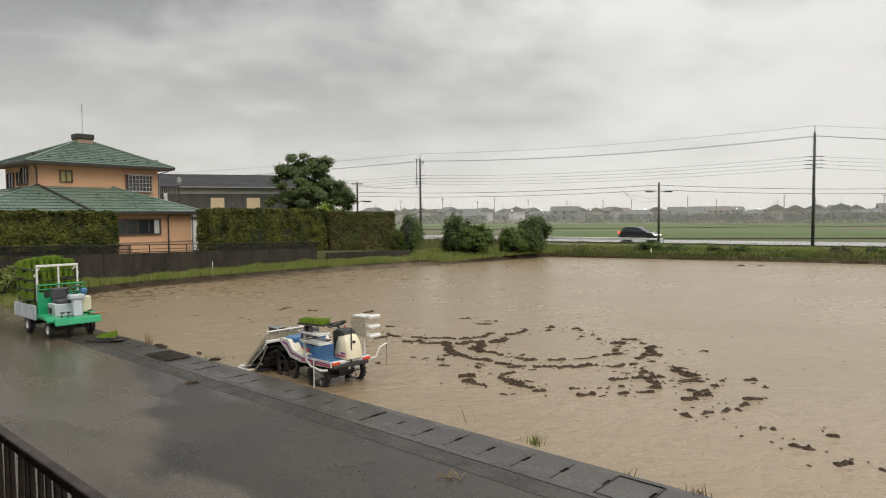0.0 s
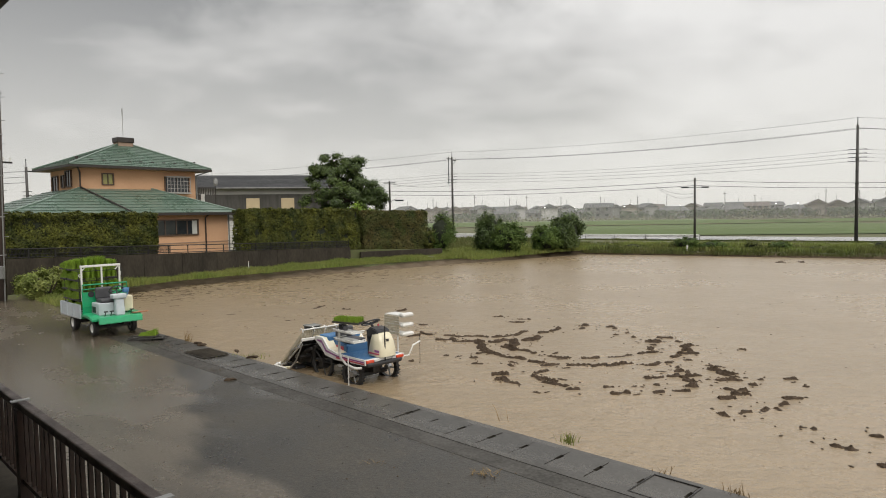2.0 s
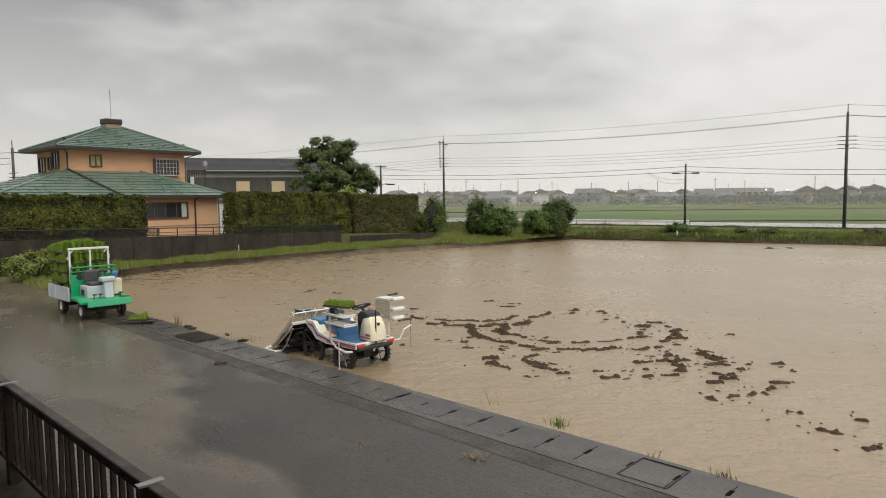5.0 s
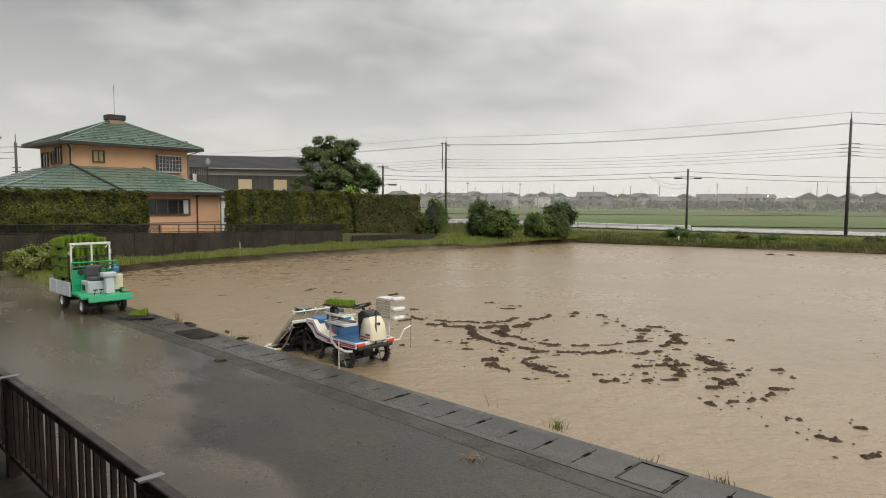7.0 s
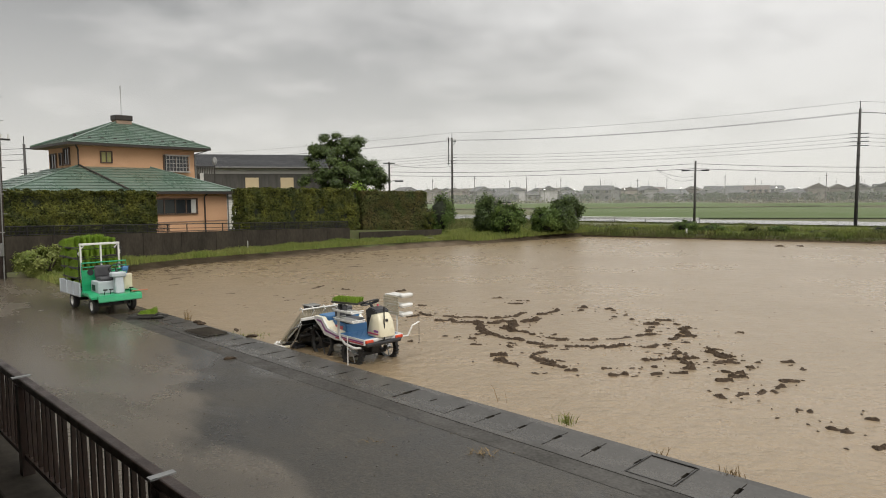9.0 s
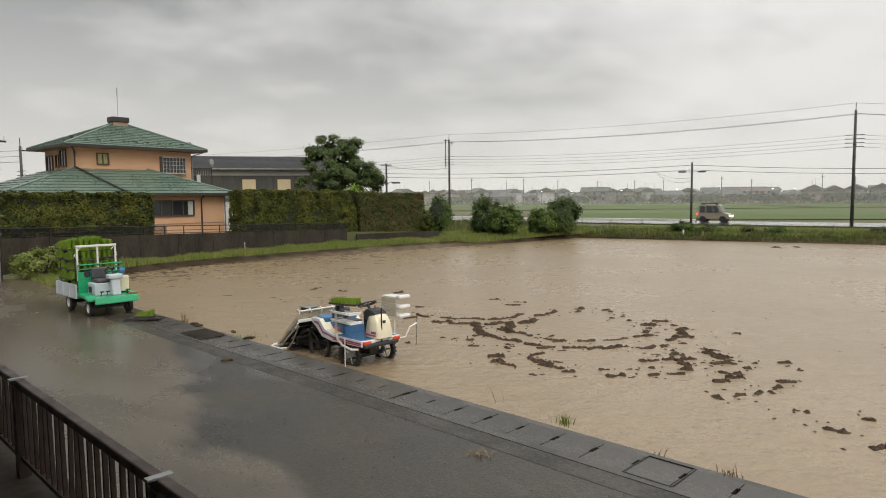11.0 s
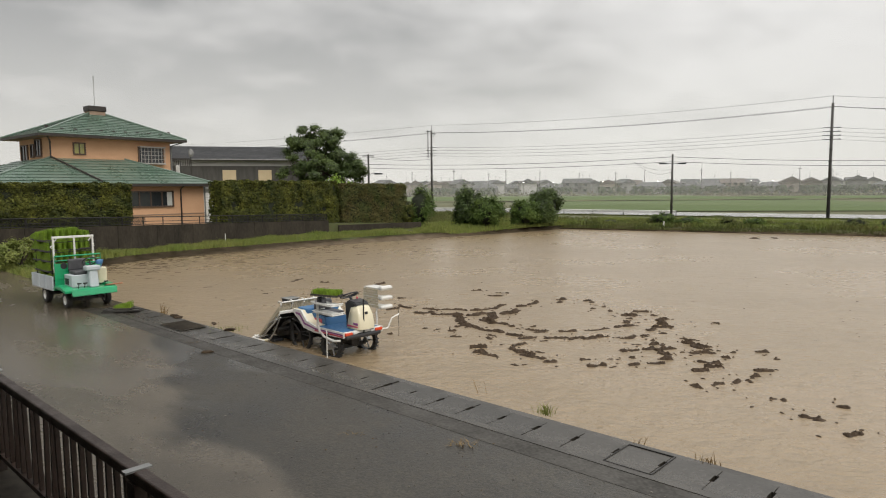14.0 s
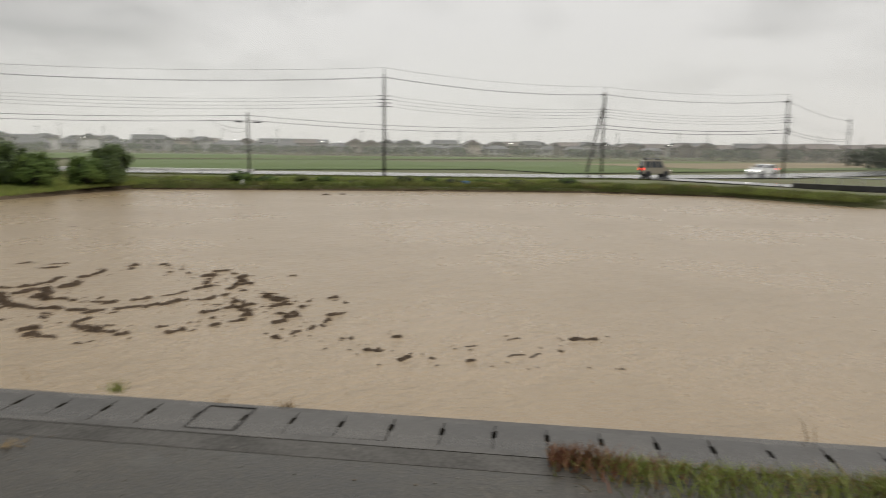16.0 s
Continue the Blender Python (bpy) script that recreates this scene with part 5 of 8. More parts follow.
def seedling_tray(parent, name, m, seed, dense=900, tray=True, height=0.14):
    """A nursery tray with a soil mat and a thick turf of rice seedlings."""
    t = new(name)
    t.parent = parent
    t.matrix_local = m
    if tray:
        bm = boxed(-0.30, -0.15, 0, 0.30, 0.15, 0.012)
        for b in ((-0.30, -0.15, 0.30, -0.138), (-0.30, 0.138, 0.30, 0.15), (-0.30, -0.138, -0.288, 0.138), (0.288, -0.138, 0.30, 0.138)):
            box(bm, b[0], b[1], 0.012, b[2], b[3], 0.034)
        part("tray", bm, TRAY, t)
    part("soil_mat", boxed(-0.286, -0.136, 0.012, 0.286, 0.136, 0.036), TRAY_SOIL, t)
    rng = np.random.default_rng(seed)
    pts = np.stack([rng.uniform(-0.285, 0.285, dense), rng.uniform(-0.135, 0.135, dense), np.full(dense, 0.034)], 1)
    o = blade_mesh("seedling_turf", pts, height, 0.005, SEEDLING, t, lean=0.25, seed=seed)
    o["kind"] = "stuff"
    return t


def build_truck():
    """A small green farm carrier with open driver's deck and a rack of seedling trays. x: ahead, y: to its left."""
    T = thing("farm_carrier", Matrix.Translation((-9.95, 17.52, 0.302)) @ Matrix.Rotation(radians(-41), 4, "Z") @ Matrix.Diagonal((0.95, 0.93, 1.0, 1)),
              "small green open farm carrier parked on the wet drive", "farm vehicle")
    # chassis and wheels
    bm = boxed(-2.1, -0.25, 0.27, 0.4, -0.15, 0.37)
    box(bm, -2.1, 0.15, 0.27, 0.4, 0.25, 0.37)
    box(bm, -1.7, -0.5, 0.2, -1.55, 0.5, 0.3)
    box(bm, -0.06, -0.45, 0.18, 0.06, 0.45, 0.26)
    part("chassis", bm, BLACK_STEEL, T)
    for x, r, w, n in ((0.0, 0.21, 0.13, "front_wheel"), (-1.6, 0.225, 0.15, "rear_wheel")):
        for s in (-1, 1):
            wheel(n, T, (x - 0.02, s * 0.53, r), r, w, RUBBER, WHITE_PAINT, rim=0.58, label="cream painted rim").scale = (1 / 0.95, 1.07, 1)
    # the driver's deck: a rounded platform with drooping fenders
    part("front_deck", boxed(-0.45, -0.6, 0.47, 0.52, 0.6, 0.53, bevel=0.025), GREEN_PAINT, T)
    prof = [(0.50, 0.53), (0.57, 0.505), (0.62, 0.37), (0.59, 0.35), (0.55, 0.44), (0.46, 0.46)]
    part("front_apron", prismed(prof, -0.6, 0.6, 0.012), GREEN_PAINT, T)
    fend = [(-0.40, 0.50), (-0.30, 0.60), (0.22, 0.58), (0.5, 0.50), (0.50, 0.44), (0.2, 0.50), (-0.26, 0.52), (-0.34, 0.44)]
    for s in (-1, 1):
        part("fender", prismed(fend, s * 0.62 - 0.14, s * 0.62 + 0.03 if s > 0 else s * 0.62 + 0.14, 0.012), GREEN_PAINT, T)
    # seat box, seat, steering column, levers
    part("engine_box", boxed(-0.62, -0.42, 0.53, -0.06, 0.30, 0.86, bevel=0.02), GREY_PANEL, T)
    part("box_vent", boxed(-0.52, -0.432, 0.6, -0.28, -0.419, 0.76), BLACK_PLASTIC, T)
    seat = new("seat")
    seat.parent = T
    part("cushion", boxed(-0.56, -0.32, 0.86, -0.10, 0.16, 0.96, bevel=0.04), GREY_VINYL, seat)
    part("backrest", boxed(-0.64, -0.32, 0.94, -0.54, 0.16, 1.26, bevel=0.045), GREY_VINYL, seat)
    part("steering_column", prismed([(0.10, 0.53), (0.34, 0.53), (0.26, 0.98), (0.12, 0.98)], -0.02, 0.22, 0.02), GREY_PANEL, T)
    part("dashboard", boxed(0.04, -0.10, 0.97, 0.30, 0.30, 1.10, bevel=0.035), GREY_PANEL, T)
    bm = bmesh.new()
    ring = [Matrix.Translation((0.02, 0.10, 1.20)) @ Matrix.Rotation(radians(-40), 4, "Y") @ Vector((math.cos(a * math.tau / 20) * 0.19, math.sin(a * math.tau / 20) * 0.19, 0)) for a in range(21)]
    tube(bm, ring, 0.016, 6, cap=False)
    for a in (0, 7, 13):
        tube(bm, [Vector((0.02, 0.10, 1.18)), ring[a]], 0.012, 5)
    tube(bm, [(0.14, 0.10, 1.05), (0.02, 0.10, 1.19)], 0.025, 6)
    part("steering_wheel", bm, BLACK_PLASTIC, T)
    part("lever", tubed([(0.16, 0.30, 0.95), (0.10, 0.42, 1.15), (0.08, 0.44, 1.24)], 0.012, 6), BLUE, T, "blue control lever")
    part("blue_cloth", boxed(-0.02, 0.26, 1.10, 0.14, 0.44, 1.24, bevel=0.05), BLUE, T, "blue rag over the lever")
    for y in (-0.34, -0.18, 0.38):
        bm = tubed([(0.30, y, 0.53), (0.38, y, 0.66)], 0.012, 5)
        box(bm, 0.36, y - 0.05, 0.65, 0.42, y + 0.05, 0.68)
        part("pedal", bm, BLACK_STEEL, T)
    part("fuel_tank", boxed(-0.6, 0.36, 0.56, -0.22, 0.62, 1.0, bevel=0.03), CREAM, T, "cream tank")
    part("tank_cap", tubed([(-0.4, 0.5, 1.0), (-0.4, 0.5, 1.04)], 0.04, 10), BLACK_PLASTIC, T)
    part("plank", boxed(0.3, 0.40, 0.55, 0.40, 0.86, 0.575, bevel=0.005), WOOD_RED, T, "reddish wooden board across the deck")
    # bulkhead behind the driver
    part("bulkhead", boxed(-0.93, -0.64, 0.42, -0.88, 0.64, 1.14, bevel=0.006), GREEN_PAINT, T)
    bm = boxed(-0.88, -0.62, 0.72, -0.866, 0.62, 0.75)
    box(bm, -0.88, -0.62, 0.94, -0.866, 0.62, 0.97)
    part("bulkhead_rib", bm, GREEN_PAINT, T)
    bm = tubed([(-0.90, -0.63, 1.1), (-0.90, -0.63, 1.34), (-0.90, 0.63, 1.34), (-0.90, 0.63, 1.1)], 0.022, 6)
    tube(bm, [(-0.90, -0.63, 1.22), (-0.90, 0.63, 1.22)], 0.015, 6)
    part("bulkhead_rail", bm, GREEN_PAINT, T)
    bm = bmesh.new()
    bmesh.ops.create_cone(bm, cap_ends=True, segments=16, radius1=0.085, radius2=0.085, depth=0.02, matrix=Matrix.Translation((-0.872, -0.40, 1.08)) @ Matrix.Rotation(radians(90), 4, "Y"))
    part("round_port", bm, BLACK_PLASTIC, T)
    # head guard of white bars
    g = new("head_guard")
    g.parent = T
    for y in (-0.62, -0.06, 0.45):
        part("upright", boxed(-0.97, y - 0.022, 0.9, -0.93, y + 0.022, 1.84), WHITE_PAINT, g)
    part("top_bar", boxed(-0.985, -0.65, 1.82, -0.915, 0.48, 1.88, bevel=0.01), WHITE_PAINT, g)
    for y in (-0.55, 0.39):
        part("corner_brace", tubed([(-0.95, y - 0.06, 1.72), (-0.95, y + 0.04, 1.83)], 0.016, 5), WHITE_PAINT, g)
    for y in (-0.66, 0.50):
        part("hook", tubed([(-0.95, y, 1.64), (-0.95, y - 0.04, 1.60), (-0.95, y, 1.56)], 0.014, 5), WHITE_PAINT, g)
    # load bed with grey drop sides
    part("bed_floor", boxed(-2.40, -0.66, 0.44, -0.95, 0.66, 0.50), GREY_PANEL, T)
    for nm, b in (("side_board", (-2.40, -0.69, -0.96, -0.655)), ("side_board", (-2.40, 0.655, -0.96, 0.69)), ("tail_board", (-2.43, -0.69, -2.40, 0.69))):
        bd = part(nm, boxed(b[0], b[1], 0.42, b[2], b[3], 0.80, bevel=0.006), GREY_PANEL, T)
        for i in range(4):
            if nm == "side_board":
                x = b[0] + (b[2] - b[0]) * i / 3
                yo = b[1] - 0.006 if b[1] < 0 else b[3] + 0.006
                part("stiffener", boxed(x - 0.025, yo - 0.012, 0.42, x + 0.025, yo + 0.012, 0.80), GREY_PANEL, bd)
            else:
                y = -0.66 + 0.44 * i
                part("stiffener", boxed(-2.445, y - 0.02, 0.42, -2.425, y + 0.02, 0.80), GREY_PANEL, bd)
    part("hinge_bar", tubed([(-2.38, -0.70, 0.43), (-0.98, -0.70, 0.43)], 0.018, 6), STEEL, T)
    # bulkhead, head guard and load bed stand close behind the driver's seat
    for o in T.children:
        if o.name.split(".")[0] in ("bulkhead", "bulkhead_rib", "bulkhead_rail", "round_port", "head_guard"):
            o.location.x += 0.32
        elif o.name.split(".")[0] in ("bed_floor", "side_board", "tail_board", "hinge_bar"):
            o.location.x, o.scale.x = 0.49, 1.18
        elif o.name.split(".")[0] in ("engine_box", "box_vent", "seat", "fuel_tank", "tank_cap"):
            o.location.x += 0.12
    # stacks of seedling trays on wire shelves
    rack = thing("seedling_rack", T.matrix_basis @ Matrix.Translation((0.2, 0, 0)), "stacked nursery trays of bright green rice seedlings on the carrier", "seedling trays")
    rng = random.Random(6)
    for lev in range(5):
        z = 0.60 + lev * 0.275
        bm = bmesh.new()
        for y in (-0.62, -0.02, 0.62):
            tube(bm, [(-2.38 - lev * 0.03, y, z), (-1.02 - lev * 0.01, y, z)], 0.01, 5)
        for x in (-2.34, -1.7, -1.06):
            tube(bm, [(x, -0.64, z), (x, 0.64, z)], 0.01, 5)
        part("shelf", bm, BLACK_STEEL, rack)
        for i in range(2):
            for j in range(4):
                x = -2.04 + i * 0.66 - 0.08 - lev * 0.08 + rng.uniform(-0.05, 0.05)
                y = -0.5 + j * 0.325 + rng.uniform(-0.02, 0.02)
                seedling_tray(rack, "seedling_tray", Matrix.Translation((x, y, z + 0.012)) @ Matrix.Rotation(radians(rng.uniform(-2, 2)), 4, "Z") @ Matrix.Rotation(radians(rng.uniform(-3, 1)), 4, "Y"),
                              lev * 10 + i * 4 + j, 2300, height=0.26)
    for x in (-2.3, -1.03):
        for y in (-0.62, 0.62):
            part("rack_post", tubed([(x, y, 0.5), (x - 0.05, y, 1.72)], 0.012, 6), BLACK_STEEL, rack)
    # trays set down on the ground beside it
    gt = thing("tray_pile", Matrix.Translation(sn(-17.5, 6.5, 0.303)) @ Matrix.Rotation(radians(8), 4, "Z"), "pile of dark nursery trays, one holding green seedlings", "nursery trays")
    for k, (x, y, z, a) in enumerate(((0.02, 0.0, 0, 3), (0.36, 0.12, 0, -8), (0.06, 0.03, 0.036, -4), (0.32, -0.02, 0.036, 2))):
        bm = boxed(-0.30, -0.15, 0, 0.30, 0.15, 0.012)
        for b in ((-0.30, -0.15, 0.30, -0.138), (-0.30, 0.138, 0.30, 0.15), (-0.30, -0.138, -0.288, 0.138), (0.288, -0.138, 0.30, 0.138)):
            box(bm, b[0], b[1], 0.012, b[2], b[3], 0.034)
        bmesh.ops.transform(bm, matrix=Matrix.Translation((x, y, z)) @ Matrix.Rotation(radians(a), 4, "Z"), verts=bm.verts)
        part("empty_tray", bm, TRAY, gt)
    seedling_tray(gt, "seedling_tray", Matrix.Translation((0.20, 0.06, 0.072)) @ Matrix.Diagonal((0.75, 1, 1, 1)), 77, 900)


def paddy_wheel(name, parent, at, r, w, lugs, spokes, inner):
    """A narrow paddy wheel about the y axis: an open ring with lugs, spokes and a hub."""
    hub = new(name)
    hub.parent = parent
    hub.location = at
    bm = bmesh.new()
    seg = 24
    prof = [(r * inner, -w / 2), (r, -w / 2), (r, w / 2), (r * inner, w / 2)]
    rings = [[bm.verts.new((math.cos(k * math.tau / seg) * q, y, math.sin(k * math.tau / seg) * q)) for q, y in prof] for k in range(seg)]
    for k in range(seg):
        for i in range(4):
            bm.faces.new((rings[k][i], rings[k][(i + 1) % 4], rings[(k + 1) % seg][(i + 1) % 4], rings[(k + 1) % seg][i]))
    bmesh.ops.recalc_face_normals(bm, faces=bm.faces)
    for k in range(lugs):
        box(bm, -0.014, -w * 0.56, r - 0.02, 0.014, w * 0.56, r + 0.025, m=Matrix.Rotation(k * math.tau / lugs, 4, "Y"))
    part("tyre", bm, RUBBER, hub)
    for k in range(spokes):
        a = k * math.tau / spokes
        part("spoke", tubed([(0, 0, 0), (math.cos(a) * r * 0.9, 0, math.sin(a) * r * 0.9)], 0.014, 5), STEEL if inner < 0.8 else BLACK_STEEL, hub)
    part("hub", tubed([(0, -w * 0.7, 0), (0, w * 0.7, 0)], 0.06, 10), STEEL if inner < 0.8 else BLACK_STEEL, hub)
    return hub


def build_transplanter():
    """A riding rice transplanter standing in the water. x: ahead, y: to its left, z from the water."""
    T = thing("rice_transplanter", Matrix.Translation((-2.24, 13.53, 0.0)) @ Matrix.Rotation(radians(-44), 4, "Z"),
              "white and blue riding rice transplanter, muddy, standing in the flooded field", "rice transplanter")
    # wheels sunk in the mud
    for s in (-1, 1):
        paddy_wheel("front_wheel", T, (0.05, s * 0.45, 0.20), 0.27, 0.085, 22, 5, 0.74).rotation_euler = (0, 0, radians(12))
        paddy_wheel("rear_wheel", T, (-1.12, s * 0.42, 0.28), 0.40, 0.06, 16, 5, 0.86)
    bm = boxed(-1.2, -0.10, 0.18, 0.25, 0.10, 0.38, bevel=0.02)
    box(bm, -0.05, -0.42, 0.10, 0.05, 0.42, 0.18)
    box(bm, -1.18, -0.46, 0.16, -1.06, 0.46, 0.26)
    part("chassis", bm, BLACK_STEEL, T)
    # blue floor with white skirts and stripes
    part("floor_deck", boxed(-0.75, -0.47, 0.50, 0.50, 0.47, 0.54, bevel=0.012), BLUE, T)
    bm = bmesh.new()
    for i in range(16):
        box(bm, -0.72 + i * 0.075, -0.44, 0.538, -0.69 + i * 0.075, 0.44, 0.546)
    part("floor_ribbing", bm, BLUE, T)
    skirt = [(-1.28, 0.82), (-0.98, 0.82), (-0.78, 0.62), (-0.45, 0.55), (0.52, 0.55), (0.52, 0.44), (-0.50, 0.41), (-0.90, 0.46), (-1.06, 0.60), (-1.28, 0.74)]
    stripe = [(-1.20, 0.76), (-1.02, 0.76), (-0.84, 0.575), (-0.47, 0.515), (0.50, 0.515), (0.50, 0.49), (-0.48, 0.485), (-0.87, 0.54), (-1.02, 0.70), (-1.18, 0.735)]
    for s in (-1, 1):
        y0, y1 = (s * 0.50, s * 0.465) if s < 0 else (0.465, 0.50)
        sk = part("side_skirt", prismed(skirt, y0, y1), WHITE_PAINT, T)
        part("stripe", prismed(stripe, s * 0.504 - 0.002, s * 0.504 + 0.002), PURPLE, sk, "mauve stripe")
        lo = [(x, z - 0.035) for x, z in stripe]
        part("stripe", prismed([(x, z) for x, z in lo[3:7]], s * 0.506 - 0.002, s * 0.506 + 0.002), PINK, sk, "red stripe")
    fender = [(-1.30, 0.82), (-0.98, 0.82), (-0.78, 0.62), (-0.42, 0.556), (-0.42, 0.53), (-0.80, 0.59), (-1.0, 0.79), (-1.30, 0.79)]
    for s in (-1, 1):
        part("fender", prismed(fender, min(s * 0.464, s * 0.26), max(s * 0.464, s * 0.26)), CREAM, T)
    part("rear_cowl", boxed(-1.27, -0.40, 0.72, -0.90, 0.44, 0.85, bevel=0.03), BLUE, T)
    part("seat_base", prismed([(-0.92, 0.46), (-0.36, 0.46), (-0.42, 0.70), (-0.92, 0.76)], -0.28, 0.28, 0.02), BLUE, T)
    part("red_emblem", boxed(-0.80, -0.286, 0.58, -0.52, -0.280, 0.66), PINK, T)
    st = new("seat")
    st.parent = T
    part("cushion", boxed(-0.84, -0.24, 0.70, -0.42, 0.24, 0.80, bevel=0.045), GREY_VINYL, st)
    part("backrest", boxed(-0.94, -0.22, 0.78, -0.84, 0.22, 1.02, bevel=0.045), GREY_VINYL, st)
    # hood with black console, lamps and bumper
    bm = bmesh.new()
    secs = ((0.53, 0.08, 0.50, 0.215), (0.66, 0.10, 0.49, 0.215), (0.84, 0.13, 0.45, 0.20), (0.97, 0.17, 0.38, 0.175), (1.0, 0.20, 0.33, 0.14))
    rings = []
    for z, xa, xb, hw in secs:
        c = 0.05
        rings.append([bm.verts.new(p) for p in ((xa, -hw, z), (xb - c, -hw, z), (xb, -hw + c, z), (xb, hw - c, z), (xb - c, hw, z), (xa, hw, z))])
    for a, b in zip(rings, rings[1:]):
        for i in range(6):
            bm.faces.new((a[i], a[(i + 1) % 6], b[(i + 1) % 6], b[i]))
    bm.faces.new(rings[-1])
    bmesh.ops.recalc_face_normals(bm, faces=bm.faces)
    bmesh.ops.translate(bm, vec=(0.09, 0.06, 0.03), verts=bm.verts)
    bmesh.ops.bevel(bm, geom=list(bm.edges), offset=0.014, segments=2, affect="EDGES")
    hood = part("hood", bm, CREAM, T, smooth=True)
    part("hood_badge", boxed(0.525, 0.03, 0.86, 0.555, 0.09, 0.91), BLACK_PLASTIC, hood)
    part("hood_stripe", boxed(0.19, -0.161, 0.60, 0.53, -0.150, 0.63), PINK, hood, "red stripe")
    part("hood_decal", boxed(0.39, -0.160, 0.65, 0.53, -0.148, 0.695), PURPLE, hood)
    part("console", prismed([(0.0, 0.84), (0.34, 0.98), (0.30, 1.05), (0.06, 1.09), (-0.04, 0.98)], -0.13, 0.21, 0.02), BLACK_PLASTIC, T).location = (0.09, 0.02, 0.04)
    part("column", tubed([(0.06, 0, 0.5), (0.02, 0, 1.05)], 0.06, 10), BLACK_PLASTIC, T)
    bm = bmesh.new()
    mm = Matrix.Translation((-0.09, 0.0, 1.16)) @ Matrix.Rotation(radians(-24), 4, "Y")
    ring = [mm @ Vector((math.cos(a * math.tau / 24) * 0.19, math.sin(a * math.tau / 24) * 0.19, 0)) for a in range(25)]
    tube(bm, ring, 0.017, 6, cap=False)
    for a in (2, 10, 18):
        tube(bm, [mm @ Vector((0, 0, -0.02)), ring[a]], 0.014, 5)
    tube(bm, [(0.03, 0, 1.02), (-0.09, 0, 1.16)], 0.03, 6)
    part("steering_wheel", bm, BLACK_PLASTIC, T).location = (0.09, 0.05, 0.03)
    part("red_lever", tubed([(0.14, 0.14, 1.04), (0.12, 0.16, 1.16)], 0.02, 6), PINK, T)
    part("bumper", boxed(0.44, -0.47, 0.40, 0.58, 0.42, 0.49, bevel=0.035), BLACK_PLASTIC, T)
    part("front_panel", boxed(0.45, -0.46, 0.49, 0.53, 0.46, 0.55, bevel=0.012), WHITE_PAINT, T)
    for s in (-1, 1):
        part("indicator_lamp", boxed(0.38, s * 0.38 - 0.095, 0.475, 0.555, s * 0.38 + 0.095, 0.54, bevel=0.015), ORANGE_LENS, T, "orange-red lamp")
        part("clear_lamp", boxed(0.51, s * 0.22 - 0.05, 0.485, 0.55, s * 0.22 + 0.05, 0.535, bevel=0.01), CLEAR_LENS, T)
    # guide rods
    part("center_rod", tubed([(0.56, -0.02, 0.45), (0.56, -0.02, 1.18)], 0.014, 6), BLACK_STEEL, T)
    part("marker_arm", tubed([(0.46, 0.46, 0.47), (0.52, 0.64, 0.48), (0.54, 0.74, 0.68), (0.54, 0.94, 0.74)], 0.018, 6), WHITE_PAINT, T)
    part("marker_rod", tubed([(0.54, 0.93, 0.3), (0.54, 0.93, 0.9)], 0.006, 5), BLACK_STEEL, T)
    part("marker_rod", tubed([(0.12, -0.62, -0.05), (0.12, -0.62, 0.58)], 0.012, 5), WHITE_PAINT, T)
    # spare tray racks on both sides
    rk = new("tray_rack")
    rk.parent = T
    part("post", tubed([(-0.26, -0.52, 0.45), (-0.30, -0.54, 0.62), (-0.30, -0.54, 1.10)], 0.026, 8), WHITE_PAINT, rk)
    part("foot", tubed([(-0.26, -0.50, 0.46), (0.0, -0.60, 0.42), (0.32, -0.60, 0.38), (0.42, -0.50, 0.38)], 0.024, 8), WHITE_PAINT, rk)
    for z, x0, x1 in ((0.88, -0.30, 0.38), (1.06, -0.34, 0.34)):
        sh = part("shelf", boxed(x0, -0.66, z, x1, -0.36, z + 0.025, bevel=0.012), WHITE_PAINT, rk)
        part("rim", tubed([(x0, -0.36, z + 0.05), (x0, -0.67, z + 0.05), (x1, -0.67, z + 0.05), (x1, -0.36, z + 0.05)], 0.011, 6), WHITE_PAINT, sh)
    part("bracket", tubed([(-0.30, -0.54, 1.1), (-0.10, -0.50, 1.22), (0.08, -0.46, 1.22)], 0.014, 6), STEEL, rk)
    part("bottle", tubed([(-0.24, -0.52, 1.085), (-0.24, -0.52, 1.20)], 0.055, 10), BLACK_PLASTIC, rk, "dark container")
    part("bottle", tubed([(-0.10, -0.52, 1.085), (-0.10, -0.52, 1.19)], 0.05, 10), GREY_VINYL, rk, "grey container")
    seedling_tray(rk, "seedling_tray", Matrix.Translation((-0.10, -0.44, 1.235)) @ Matrix.Rotation(radians(3), 4, "Y") @ Matrix.Rotation(radians(28), 4, "Z"), 55, 1500)
    fr = new("tray_rack")
    fr.parent = T
    fr.location = (-0.22, -0.06, 0.12)
    for z in (0.76, 0.95, 1.16):
        part("shelf", boxed(0.06, 0.63, z, 0.58, 0.93, z + 0.03, bevel=0.015), WHITE_PAINT, fr)
        part("end_stop", boxed(0.52, 0.62, z - 0.02, 0.66, 0.94, z + 0.07, bevel=0.04), WHITE_PAINT, fr)
    for i in range(7):
        part("slat", boxed(0.04, 0.61, 0.775 + i * 0.056, 0.54, 0.624, 0.818 + i * 0.056), BEIGE, fr)
    for x in (0.08, 0.46):
        part("post", tubed([(x, 0.64, 0.40), (x, 0.64, 1.18)], 0.018, 6), WHITE_PAINT, fr)
    part("stay", tubed([(0.2, 0.46, 0.42), (0.2, 0.64, 0.5), (0.3, 0.64, 0.62)], 0.02, 6), WHITE_PAINT, fr)
    # planting unit at the rear: sloping seedling stage on floats
    pu = new("planting_unit")
    pu.parent = T
    ya, yb = -0.70, 0.46
